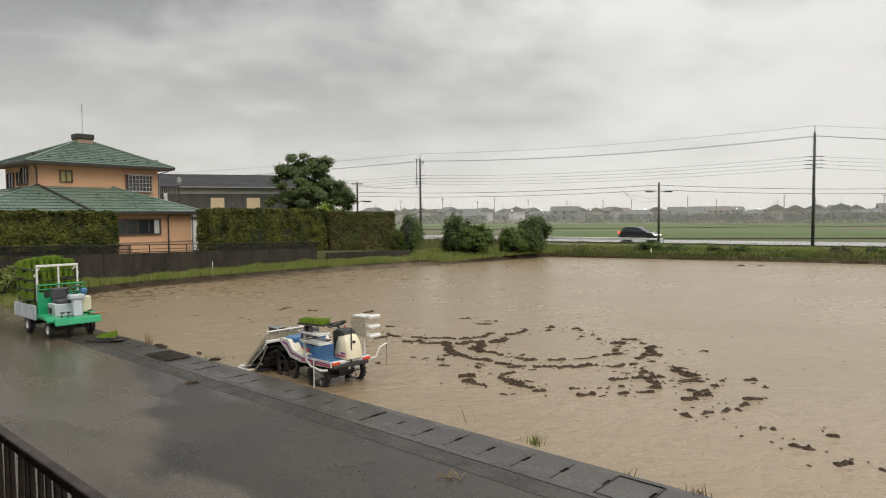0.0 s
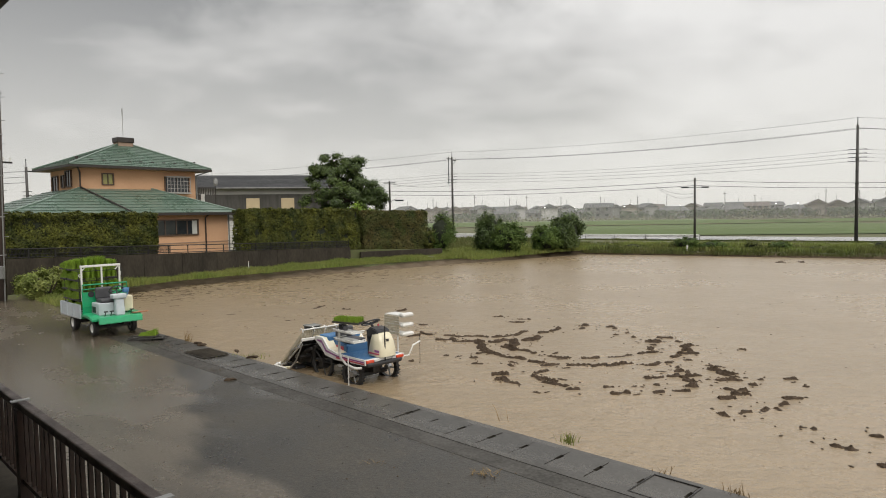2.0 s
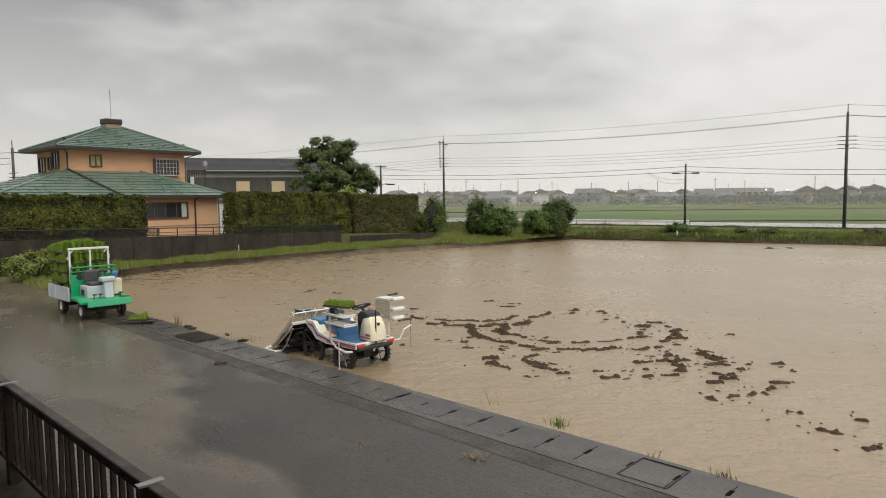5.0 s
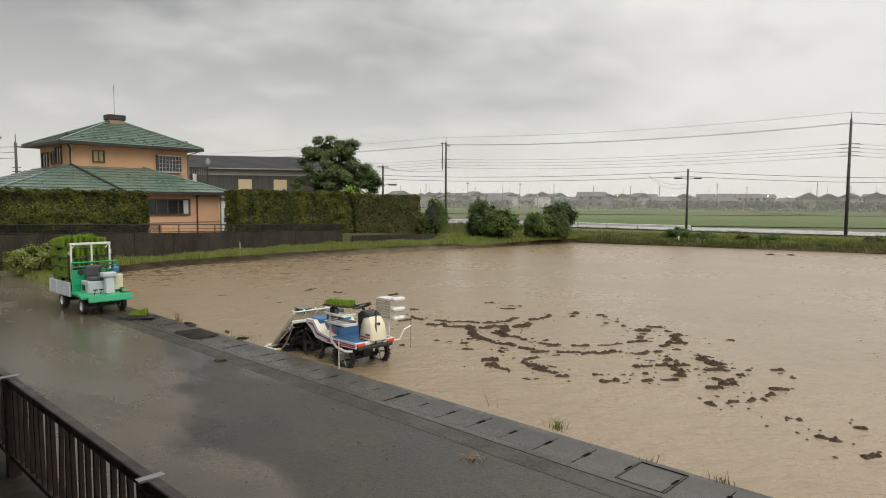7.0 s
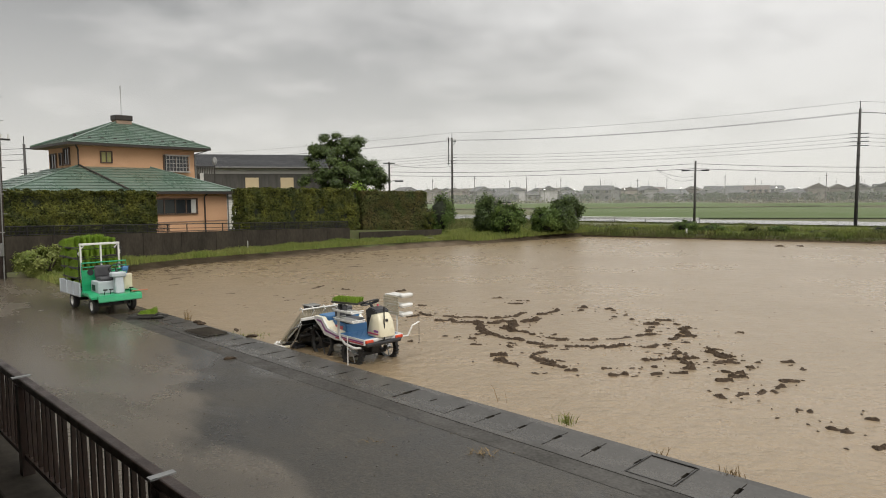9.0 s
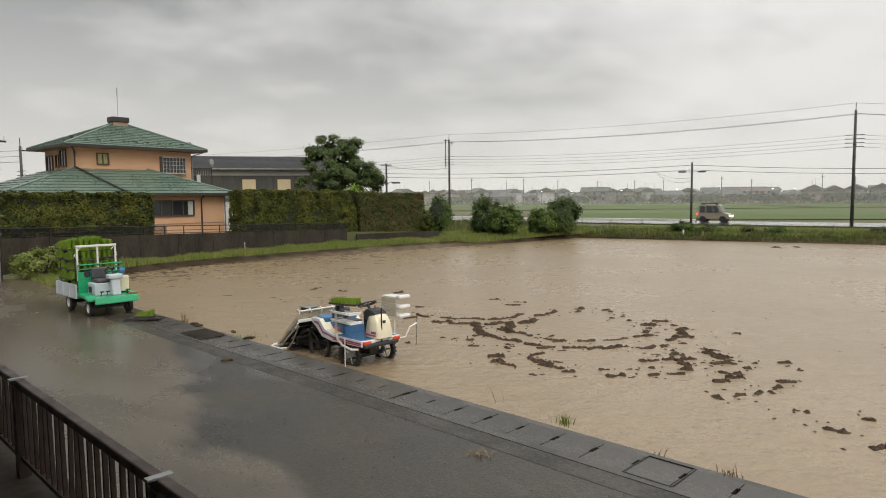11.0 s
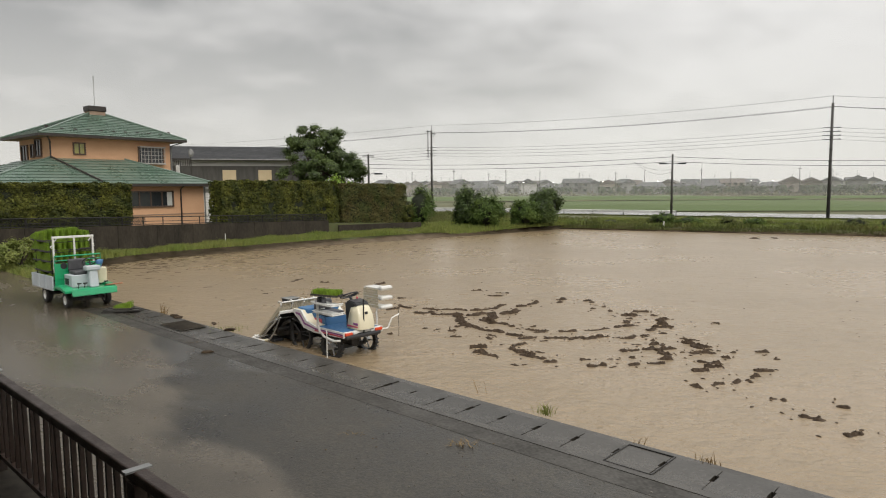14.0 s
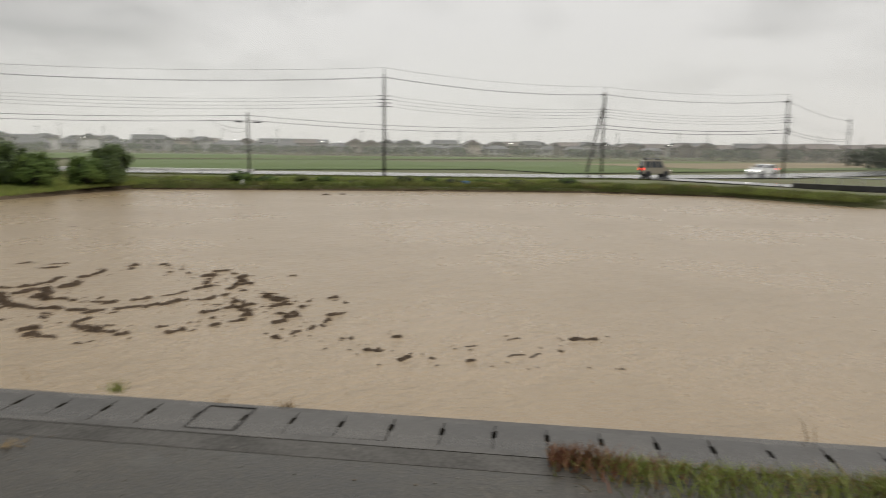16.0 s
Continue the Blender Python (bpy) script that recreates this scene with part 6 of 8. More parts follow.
    A, B, C = Vector((-1.42, 0, 0.96)), Vector((-1.50, 0, 0.75)), Vector((-2.36, 0, 0.10))

    def at(p, y, dx=0.0, dz=0.0):
        return Vector((p.x + dx, y, p.z + dz))

    # the lanes of the stage, each a cream tray with upright dividers between
    for i in range(4):
        y0, y1 = ya + (yb - ya) * i / 4 + 0.012, ya + (yb - ya) * (i + 1) / 4 - 0.012
        bm = bmesh.new()
        slab(bm, [at(B, y0), at(B, y1), at(C, y1), at(C, y0)], 0.022)
        part("seedling_lane", bm, CREAM, pu)
        bm = bmesh.new()
        slab(bm, [at(B, y0, 0, -0.03), at(B, y1, 0, -0.03), at(C, y1, 0.12, 0.06), at(C, y0, 0.12, 0.06)], 0.03)
        part("lane_underside", bm, BLACK_STEEL, pu)
        w = (y1 - y0) / 6
        for k in range(6):
            bm = bmesh.new()
            slab(bm, [at(A, y0 + w * k + 0.004, -0.035), at(A, y0 + w * (k + 1) - 0.006, -0.035), at(B, y0 + w * (k + 1) - 0.006, -0.035), at(B, y0 + w * k + 0.004, -0.035)], 0.03)
            part("slat", bm, BEIGE, pu)
    for i in range(5):
        y = ya + (yb - ya) * i / 4
        part("divider", tubed([at(C, y, 0.1, 0.13), at(B, y, -0.02, 0.05), at(A, y, -0.01, -0.05), at(A, y, -0.03, 0.005), at(A, y, -0.09, 0.02), at(A, y, -0.14, -0.03)], 0.014, 6), WHITE_PAINT, pu)
    part("top_rail", tubed([at(A, ya), at(A, yb)], 0.017, 6), WHITE_PAINT, pu)
    part("front_rail", boxed(B.x, ya - 0.03, B.z - 0.05, B.x + 0.05, yb + 0.03, B.z + 0.02, bevel=0.015), WHITE_PAINT, pu)
    part("under_rail", tubed([at(B, ya - 0.02, -0.16, -0.17), at(B, yb, -0.16, -0.17)], 0.025, 6), STEEL, pu)
    for y in (ya - 0.03, yb + 0.03):
        part("side_panel", prismed([(A.x - 0.02, A.z - 0.06), (B.x + 0.03, B.z), (C.x + 0.05, C.z), (C.x - 0.03, C.z), (B.x - 0.08, B.z + 0.03)], y - 0.016, y + 0.016, 0.006), BEIGE, pu)
        part("side_frame", tubed([at(B, y, 0.03, -0.06), at(B, y, -0.1, -0.2), at(C, y, 0.18, 0.02), at(C, y, 0.0, -0.03), at(C, y, -0.2, -0.02)], 0.018, 6), WHITE_PAINT, pu)
    # gear under the stage
    part("link_arm", tubed([(-1.0, -0.25, 0.36), (-1.6, -0.25, 0.42)], 0.03, 6), BLACK_STEEL, pu)
    part("link_arm", tubed([(-1.0, 0.25, 0.36), (-1.6, 0.25, 0.42)], 0.03, 6), BLACK_STEEL, pu)
    part("link_arm", tubed([(-1.0, -0.2, 0.56), (-1.62, -0.2, 0.58)], 0.025, 6), BLACK_STEEL, pu)
    part("cross_tube", tubed([(-1.62, -0.68, 0.34), (-1.62, 0.62, 0.34)], 0.045, 8), BLACK_STEEL, pu)
    part("gear_housing", boxed(-1.78, -0.2, 0.22, -1.5, 0.2, 0.5, bevel=0.04), BLACK_STEEL, pu)
    part("hydraulic_hose", tubed([(-0.95, -0.12, 0.5), (-1.3, -0.3, 0.60), (-1.55, -0.2, 0.5)], 0.02, 6), RUBBER, pu)
    part("hydraulic_hose", tubed([(-1.0, -0.3, 0.42), (-1.35, -0.46, 0.58), (-1.6, -0.42, 0.36)], 0.014, 6), RUBBER, pu)
    for i in range(2):
        y = -0.42 + i * 0.62
        cs = part("planting_case", prismed([(-1.55, 0.20), (-1.45, 0.32), (-2.05, 0.26), (-2.25, 0.18), (-2.05, 0.12)], y - 0.05, y + 0.05, 0.015), BLACK_STEEL, pu)
        for e in (-1, 1):
            part("rotor", tubed([(-2.1, y + e * 0.07, 0.20), (-2.1, y + e * 0.16, 0.20)], 0.07, 10), BLACK_STEEL, cs)
            part("planting_claw", tubed([(-1.95, y + e * 0.13, 0.34), (-2.15, y + e * 0.13, 0.14), (-2.32, y + e * 0.13, 0.05)], 0.022, 5), STEEL, cs)
    for y in (-0.58, -0.3, 0.05, 0.3):
        part("drive_chain_case", tubed([(-1.3, y, 0.56), (-1.55, y, 0.46), (-1.78, y, 0.2)], 0.035, 6), BLACK_STEEL, pu)
    for y, l in ((-0.5, 0.6), (-0.1, 0.95), (0.35, 0.6)):
        part("float_board", boxed(-2.5, y - 0.13, -0.02, -2.5 + l, y + 0.13, 0.07, bevel=0.03), BLACK_PLASTIC, pu)
    part("guard_bar", tubed([(-1.45, -0.80, 0.60), (-1.72, -0.82, 0.5), (-2.0, -0.82, 0.16), (-2.35, -0.82, 0.06)], 0.02, 6), STEEL, pu)
    part("guard_bar", tubed([(-1.35, -0.78, 0.66), (-1.58, -0.80, 0.3), (-1.85, -0.80, 0.06)], 0.016, 6), STEEL, pu)
    part("foot_bar", tubed([(-1.95, -0.84, 0.06), (-2.42, -0.86, 0.07), (-2.58, -0.6, 0.07), (-2.58, 0.3, 0.07), (-2.4, 0.6, 0.07)], 0.02, 6), WHITE_PAINT, pu)
    part("support_leg", tubed([(-1.9, -0.76, 0.08), (-2.1, -0.84, 0.05)], 0.03, 6), CREAM, pu)
    fb = part("fertiliser_box", prismed([(-2.50, 0.72), (-2.30, 0.72), (-2.26, 0.84), (-2.54, 0.84)], -0.02, 0.28, 0.015), GREY_VINYL, pu, "grey lidded box")
    part("lid", boxed(-2.56, -0.04, 0.84, -2.24, 0.30, 0.865, bevel=0.012), FASCIA, fb)
    part("box_post", tubed([(-2.06, 0.20, 0.2), (-2.40, 0.13, 0.45), (-2.40, 0.13, 0.74)], 0.03, 6), BLACK_STEEL, pu)
    part("white_jug", boxed(-2.66, -0.06, 0.42, -2.44, 0.20, 0.64, bevel=0.05), WHITE_PAINT, pu, "white jug")


build_truck()
build_transplanter()

# ---- mud thrown up in the water ----


CRUMBS = bmesh.new()


def mud_ridge(x0, y0, x1, y1, w=0.16, h=0.09):
    """A broken ridge of wet mud: a low uneven mound whose hollows lie under the water."""
    rng = random.Random(int(x0 * 131 + y0 * 17 + x1 * 7))
    a, b = Vector((x0, y0, 0)), Vector((x1, y1, 0))
    d = (b - a).normalized() if (b - a).length > 1e-3 else Vector((1, 0, 0))
    nn = Vector((-d.y, d.x, 0))
    a, b = a - d * w * 0.7, b + d * w * 0.7
    w, h = w * 1.05, h * 0.85
    L = (b - a).length
    n, m = max(7, int(L / 0.022)), 13
    bm = bmesh.new()
    grid = []
    off = Vector((rng.uniform(0, 90), rng.uniform(0, 90), 0))
    for i in range(n + 1):
        f = i / n
        end = min(1.0, min(f, 1 - f) * L / (w * 0.5))
        bend = noise.noise(off + Vector((f * L * 2.0, 0, 7))) * 0.2
        row = []
        for j in range(m):
            g = (j / (m - 1) - 0.5) * 2
            p = a.lerp(b, f) + nn * (g * w * 0.95 + bend)
            t = 1 - g * g
            lump = noise.noise(off + p * 6) * 0.7 + noise.noise(off + p * 17) * 0.6 + noise.noise(off + p * 40) * 0.35
            p.z = h * 0.62 * (t * (0.45 + 0.8 * end) - 0.52 + lump * (0.8 + 0.8 * t)) if 0 < j < m - 1 and 0 < i < n else -0.05
            row.append(bm.verts.new(p))
        grid.append(row)
    for r0, r1 in zip(grid, grid[1:]):
        for j in range(m - 1):
            bm.faces.new((r0[j], r0[j + 1], r1[j + 1], r1[j]))
    bmesh.ops.recalc_face_normals(bm, faces=bm.faces)
    if sum(fc.normal.z for fc in bm.faces) < 0:
        bmesh.ops.reverse_faces(bm, faces=bm.faces)
    for i in range(max(2, int(L * 5))):
        p = a.lerp(b, rng.random()) + Vector((rng.gauss(0, 0.25), rng.gauss(0, 0.25), 0))
        bmesh.ops.create_icosphere(CRUMBS, subdivisions=1, radius=1, matrix=Matrix.Translation(p) @ Matrix.Rotation(rng.uniform(0, 3), 4, "Z") @ Matrix.Diagonal((rng.uniform(0.015, 0.055), rng.uniform(0.012, 0.03), 0.02, 1)))
    return tagged(obj("mud_ridge", bm, MUD), "ridge of dark wet mud breaking the muddy water", "mud", group="mud ridges in the field")


mud_ridge(0.65, 21.59, 0.86, 21.72, 0.08, 0.062)
mud_ridge(1.05, 20.67, 1.41, 20.48, 0.10, 0.073)
mud_ridge(1.34, 21.17, 1.70, 21.08, 0.08, 0.061)
mud_ridge(-0.86, 18.49, -0.30, 18.27, 0.09, 0.068)
mud_ridge(-0.24, 18.27, 0.30, 18.13, 0.09, 0.067)
mud_ridge(-1.07, 17.84, -0.63, 17.78, 0.12, 0.088)
mud_ridge(-0.62, 17.56, 0.17, 17.45, 0.10, 0.076)
mud_ridge(0.10, 17.47, 0.16, 16.58, 0.14, 0.109)
mud_ridge(0.13, 16.56, 0.37, 15.96, 0.15, 0.114)
mud_ridge(0.03, 15.96, 0.24, 16.10, 0.08, 0.062)
mud_ridge(0.40, 15.77, 0.83, 15.42, 0.09, 0.071)
mud_ridge(0.92, 15.46, 1.04, 15.28, 0.12, 0.089)
mud_ridge(-0.17, 15.50, -0.04, 15.45, 0.08, 0.060)
mud_ridge(-0.42, 15.62, -0.35, 15.69, 0.07, 0.051)
mud_ridge(-0.78, 15.79, -0.70, 15.80, 0.07, 0.051)
mud_ridge(-0.10, 14.86, 0.12, 14.82, 0.07, 0.050)
mud_ridge(0.39, 17.37, 0.59, 17.54, 0.11, 0.087)
mud_ridge(0.52, 17.56, 1.05, 17.67, 0.10, 0.076)
mud_ridge(0.50, 18.06, 1.01, 18.35, 0.09, 0.067)
mud_ridge(1.01, 18.41, 1.48, 18.98, 0.10, 0.079)
mud_ridge(0.86, 16.86, 0.99, 16.44, 0.17, 0.137)
mud_ridge(0.96, 17.51, 0.99, 16.61, 0.15, 0.120)
mud_ridge(1.30, 17.61, 1.80, 18.04, 0.15, 0.121)
mud_ridge(1.85, 18.62, 2.07, 18.72, 0.12, 0.092)
mud_ridge(2.18, 18.93, 2.48, 19.42, 0.11, 0.081)
mud_ridge(1.06, 16.36, 1.43, 15.98, 0.08, 0.063)
mud_ridge(1.20, 15.07, 1.51, 14.98, 0.10, 0.078)
mud_ridge(0.73, 14.79, 0.80, 14.62, 0.08, 0.059)
mud_ridge(0.83, 15.09, 0.92, 15.04, 0.07, 0.050)
mud_ridge(0.37, 13.87, 0.61, 13.88, 0.12, 0.091)
mud_ridge(0.39, 13.33, 0.62, 13.30, 0.13, 0.096)
mud_ridge(0.56, 13.21, 0.68, 13.18, 0.07, 0.055)
mud_ridge(0.71, 13.18, 0.86, 13.01, 0.07, 0.055)
mud_ridge(1.24, 14.01, 1.52, 14.18, 0.09, 0.066)
mud_ridge(1.18, 13.73, 1.39, 13.46, 0.11, 0.082)
mud_ridge(1.28, 13.34, 1.41, 13.16, 0.13, 0.097)
mud_ridge(1.38, 13.20, 1.71, 12.87, 0.09, 0.071)
mud_ridge(1.67, 13.43, 1.79, 13.34, 0.07, 0.047)
mud_ridge(1.74, 12.66, 1.94, 12.67, 0.09, 0.070)
mud_ridge(1.07, 12.45, 1.17, 12.38, 0.06, 0.045)
mud_ridge(1.47, 14.65, 1.83, 14.73, 0.09, 0.068)
mud_ridge(1.73, 15.60, 2.11, 15.44, 0.09, 0.071)
mud_ridge(1.84, 15.96, 1.95, 15.96, 0.07, 0.052)
mud_ridge(1.89, 15.23, 2.09, 15.30, 0.06, 0.041)
mud_ridge(2.05, 14.58, 2.52, 14.71, 0.09, 0.068)
mud_ridge(1.89, 14.39, 2.02, 14.45, 0.06, 0.040)
mud_ridge(3.10, 19.82, 3.26, 20.03, 0.13, 0.097)
mud_ridge(3.14, 19.20, 3.24, 19.40, 0.09, 0.070)
mud_ridge(2.50, 15.39, 2.82, 15.41, 0.11, 0.080)
mud_ridge(2.56, 14.61, 2.89, 14.68, 0.09, 0.068)
mud_ridge(2.89, 14.59, 3.46, 14.73, 0.12, 0.096)
mud_ridge(3.10, 15.43, 3.72, 15.59, 0.06, 0.042)
mud_ridge(3.64, 14.81, 3.68, 14.81, 0.07, 0.050)
mud_ridge(3.72, 14.68, 4.10, 14.92, 0.09, 0.069)
mud_ridge(3.93, 15.80, 4.26, 16.14, 0.10, 0.072)
mud_ridge(4.27, 16.32, 4.41, 16.60, 0.11, 0.085)
mud_ridge(4.50, 17.35, 4.73, 17.29, 0.16, 0.122)
mud_ridge(4.45, 16.85, 4.52, 16.85, 0.09, 0.065)
mud_ridge(4.95, 17.92, 5.21, 17.77, 0.10, 0.080)
mud_ridge(3.89, 19.61, 4.05, 19.62, 0.11, 0.084)
mud_ridge(4.00, 19.38, 4.07, 19.38, 0.08, 0.059)
mud_ridge(3.85, 18.21, 3.92, 18.22, 0.08, 0.057)
mud_ridge(4.19, 18.57, 4.25, 18.58, 0.08, 0.057)
mud_ridge(4.21, 17.99, 4.27, 18.00, 0.08, 0.056)
mud_ridge(5.30, 17.34, 5.34, 17.27, 0.09, 0.067)
mud_ridge(5.15, 16.61, 5.38, 16.77, 0.14, 0.108)
mud_ridge(5.08, 16.24, 5.20, 16.18, 0.16, 0.127)
mud_ridge(4.87, 15.83, 5.09, 15.97, 0.12, 0.094)
mud_ridge(5.06, 15.89, 5.20, 15.77, 0.09, 0.063)
mud_ridge(4.60, 15.44, 4.79, 15.52, 0.12, 0.092)
mud_ridge(4.25, 14.89, 4.35, 14.90, 0.08, 0.060)
mud_ridge(4.74, 15.15, 4.86, 15.15, 0.08, 0.061)
mud_ridge(3.43, 13.51, 3.52, 13.47, 0.09, 0.065)
mud_ridge(3.62, 13.54, 3.81, 13.59, 0.08, 0.057)
mud_ridge(3.88, 14.10, 3.97, 14.01, 0.06, 0.040)
mud_ridge(3.95, 13.62, 4.16, 13.73, 0.10, 0.075)
mud_ridge(4.22, 14.07, 4.34, 14.08, 0.10, 0.077)
mud_ridge(4.13, 14.11, 4.16, 14.11, 0.07, 0.049)
mud_ridge(4.35, 13.98, 4.49, 14.04, 0.06, 0.040)
mud_ridge(4.23, 13.51, 4.41, 13.62, 0.13, 0.101)
mud_ridge(4.16, 13.25, 4.33, 13.17, 0.12, 0.091)
mud_ridge(4.07, 12.89, 4.22, 12.86, 0.13, 0.097)
mud_ridge(4.46, 13.61, 4.55, 13.57, 0.10, 0.075)
mud_ridge(4.33, 14.53, 4.38, 14.53, 0.07, 0.050)
mud_ridge(3.72, 12.62, 3.97, 12.63, 0.09, 0.071)
mud_ridge(2.48, 12.77, 2.63, 12.78, 0.07, 0.054)
mud_ridge(2.55, 12.38, 2.83, 12.36, 0.10, 0.077)
mud_ridge(3.34, 12.39, 3.48, 12.39, 0.10, 0.078)
mud_ridge(3.01, 12.78, 3.09, 12.78, 0.05, 0.038)
mud_ridge(3.48, 12.99, 3.53, 13.00, 0.08, 0.055)
mud_ridge(5.11, 14.55, 5.30, 14.51, 0.09, 0.070)
mud_ridge(5.11, 14.24, 5.22, 13.81, 0.14, 0.106)
mud_ridge(5.10, 13.96, 5.23, 13.72, 0.12, 0.096)
mud_ridge(4.85, 13.26, 5.13, 13.41, 0.11, 0.083)
mud_ridge(5.19, 13.56, 5.29, 13.61, 0.06, 0.040)
mud_ridge(5.17, 13.26, 5.21, 13.30, 0.09, 0.066)
mud_ridge(4.74, 12.56, 5.03, 12.57, 0.10, 0.072)
mud_ridge(4.75, 12.26, 4.96, 12.20, 0.12, 0.095)
mud_ridge(4.42, 12.05, 4.63, 12.07, 0.12, 0.094)
mud_ridge(4.12, 11.07, 4.12, 10.97, 0.11, 0.088)
mud_ridge(4.39, 11.18, 4.50, 11.19, 0.07, 0.052)
mud_ridge(4.51, 11.18, 4.58, 11.19, 0.08, 0.059)
mud_ridge(4.72, 11.25, 4.96, 11.33, 0.09, 0.067)
mud_ridge(5.04, 11.31, 5.08, 11.25, 0.08, 0.060)
mud_ridge(5.26, 11.60, 5.40, 11.61, 0.10, 0.077)
mud_ridge(5.55, 11.92, 5.70, 11.93, 0.10, 0.079)
mud_ridge(5.71, 11.90, 5.75, 11.87, 0.06, 0.047)
mud_ridge(6.20, 13.31, 6.35, 13.32, 0.10, 0.077)
mud_ridge(5.33, 12.93, 5.38, 12.93, 0.09, 0.065)
mud_ridge(5.62, 13.39, 5.68, 13.40, 0.07, 0.049)
mud_ridge(6.27, 12.80, 6.30, 12.76, 0.07, 0.049)
mud_ridge(5.03, 10.36, 5.08, 10.33, 0.06, 0.043)
mud_ridge(5.18, 10.36, 5.20, 10.36, 0.07, 0.051)
mud_ridge(6.42, 16.24, 6.51, 16.25, 0.07, 0.054)
mud_ridge(5.09, 9.56, 5.31, 9.53, 0.08, 0.056)
mud_ridge(5.25, 9.48, 5.35, 9.42, 0.07, 0.049)
mud_ridge(5.87, 9.96, 5.96, 9.89, 0.08, 0.058)
mud_ridge(5.33, 8.88, 5.52, 8.87, 0.10, 0.073)
mud_ridge(-2.77, 23.12, -2.63, 23.55, 0.10, 0.080)
mud_ridge(-4.86, 23.87, -4.65, 23.74, 0.09, 0.067)
mud_ridge(-6.01, 24.09, -5.79, 24.73, 0.09, 0.068)
mud_ridge(-1.74, 20.27, -1.56, 20.29, 0.10, 0.072)
mud_ridge(-1.50, 19.00, -1.18, 18.56, 0.09, 0.069)
mud_ridge(-1.93, 18.33, -1.62, 18.53, 0.09, 0.068)
mud_ridge(-2.48, 18.06, -2.34, 18.07, 0.08, 0.056)
mud_ridge(-1.58, 15.23, -1.51, 15.23, 0.08, 0.060)
mud_ridge(-6.29, 21.39, -6.16, 21.40, 0.07, 0.050)
mud_ridge(6.22, 8.20, 6.30, 8.15, 0.07, 0.054)
mud_ridge(6.94, 7.99, 7.16, 7.89, 0.05, 0.035)
mud_ridge(7.20, 7.88, 7.47, 7.84, 0.05, 0.035)
mud_ridge(7.80, 7.82, 7.84, 7.74, 0.07, 0.049)
mud_ridge(8.51, 8.14, 8.71, 8.12, 0.11, 0.080)
mud_ridge(8.64, 8.04, 8.91, 7.95, 0.08, 0.059)
mud_ridge(6.65, 8.86, 6.83, 8.78, 0.05, 0.036)
mud_ridge(7.53, 8.71, 7.73, 8.69, 0.05, 0.036)
mud_ridge(5.78, 8.61, 5.83, 8.57, 0.06, 0.041)
mud_ridge(7.96, 6.67, 8.02, 6.66, 0.05, 0.035)
mud_ridge(19.12, 42.65, 19.52, 42.69, 0.14, 0.1)
mud_ridge(20.68, 43.22, 20.9, 43.2, 0.1, 0.08)
mud_ridge(20.4, 42.35, 20.65, 42.35, 0.1, 0.08)

tagged(obj("mud_crumbs", CRUMBS, MUD), "scattered crumbs of dark mud in the water", "mud", kind="stuff")

# ---- vehicles on the road ----


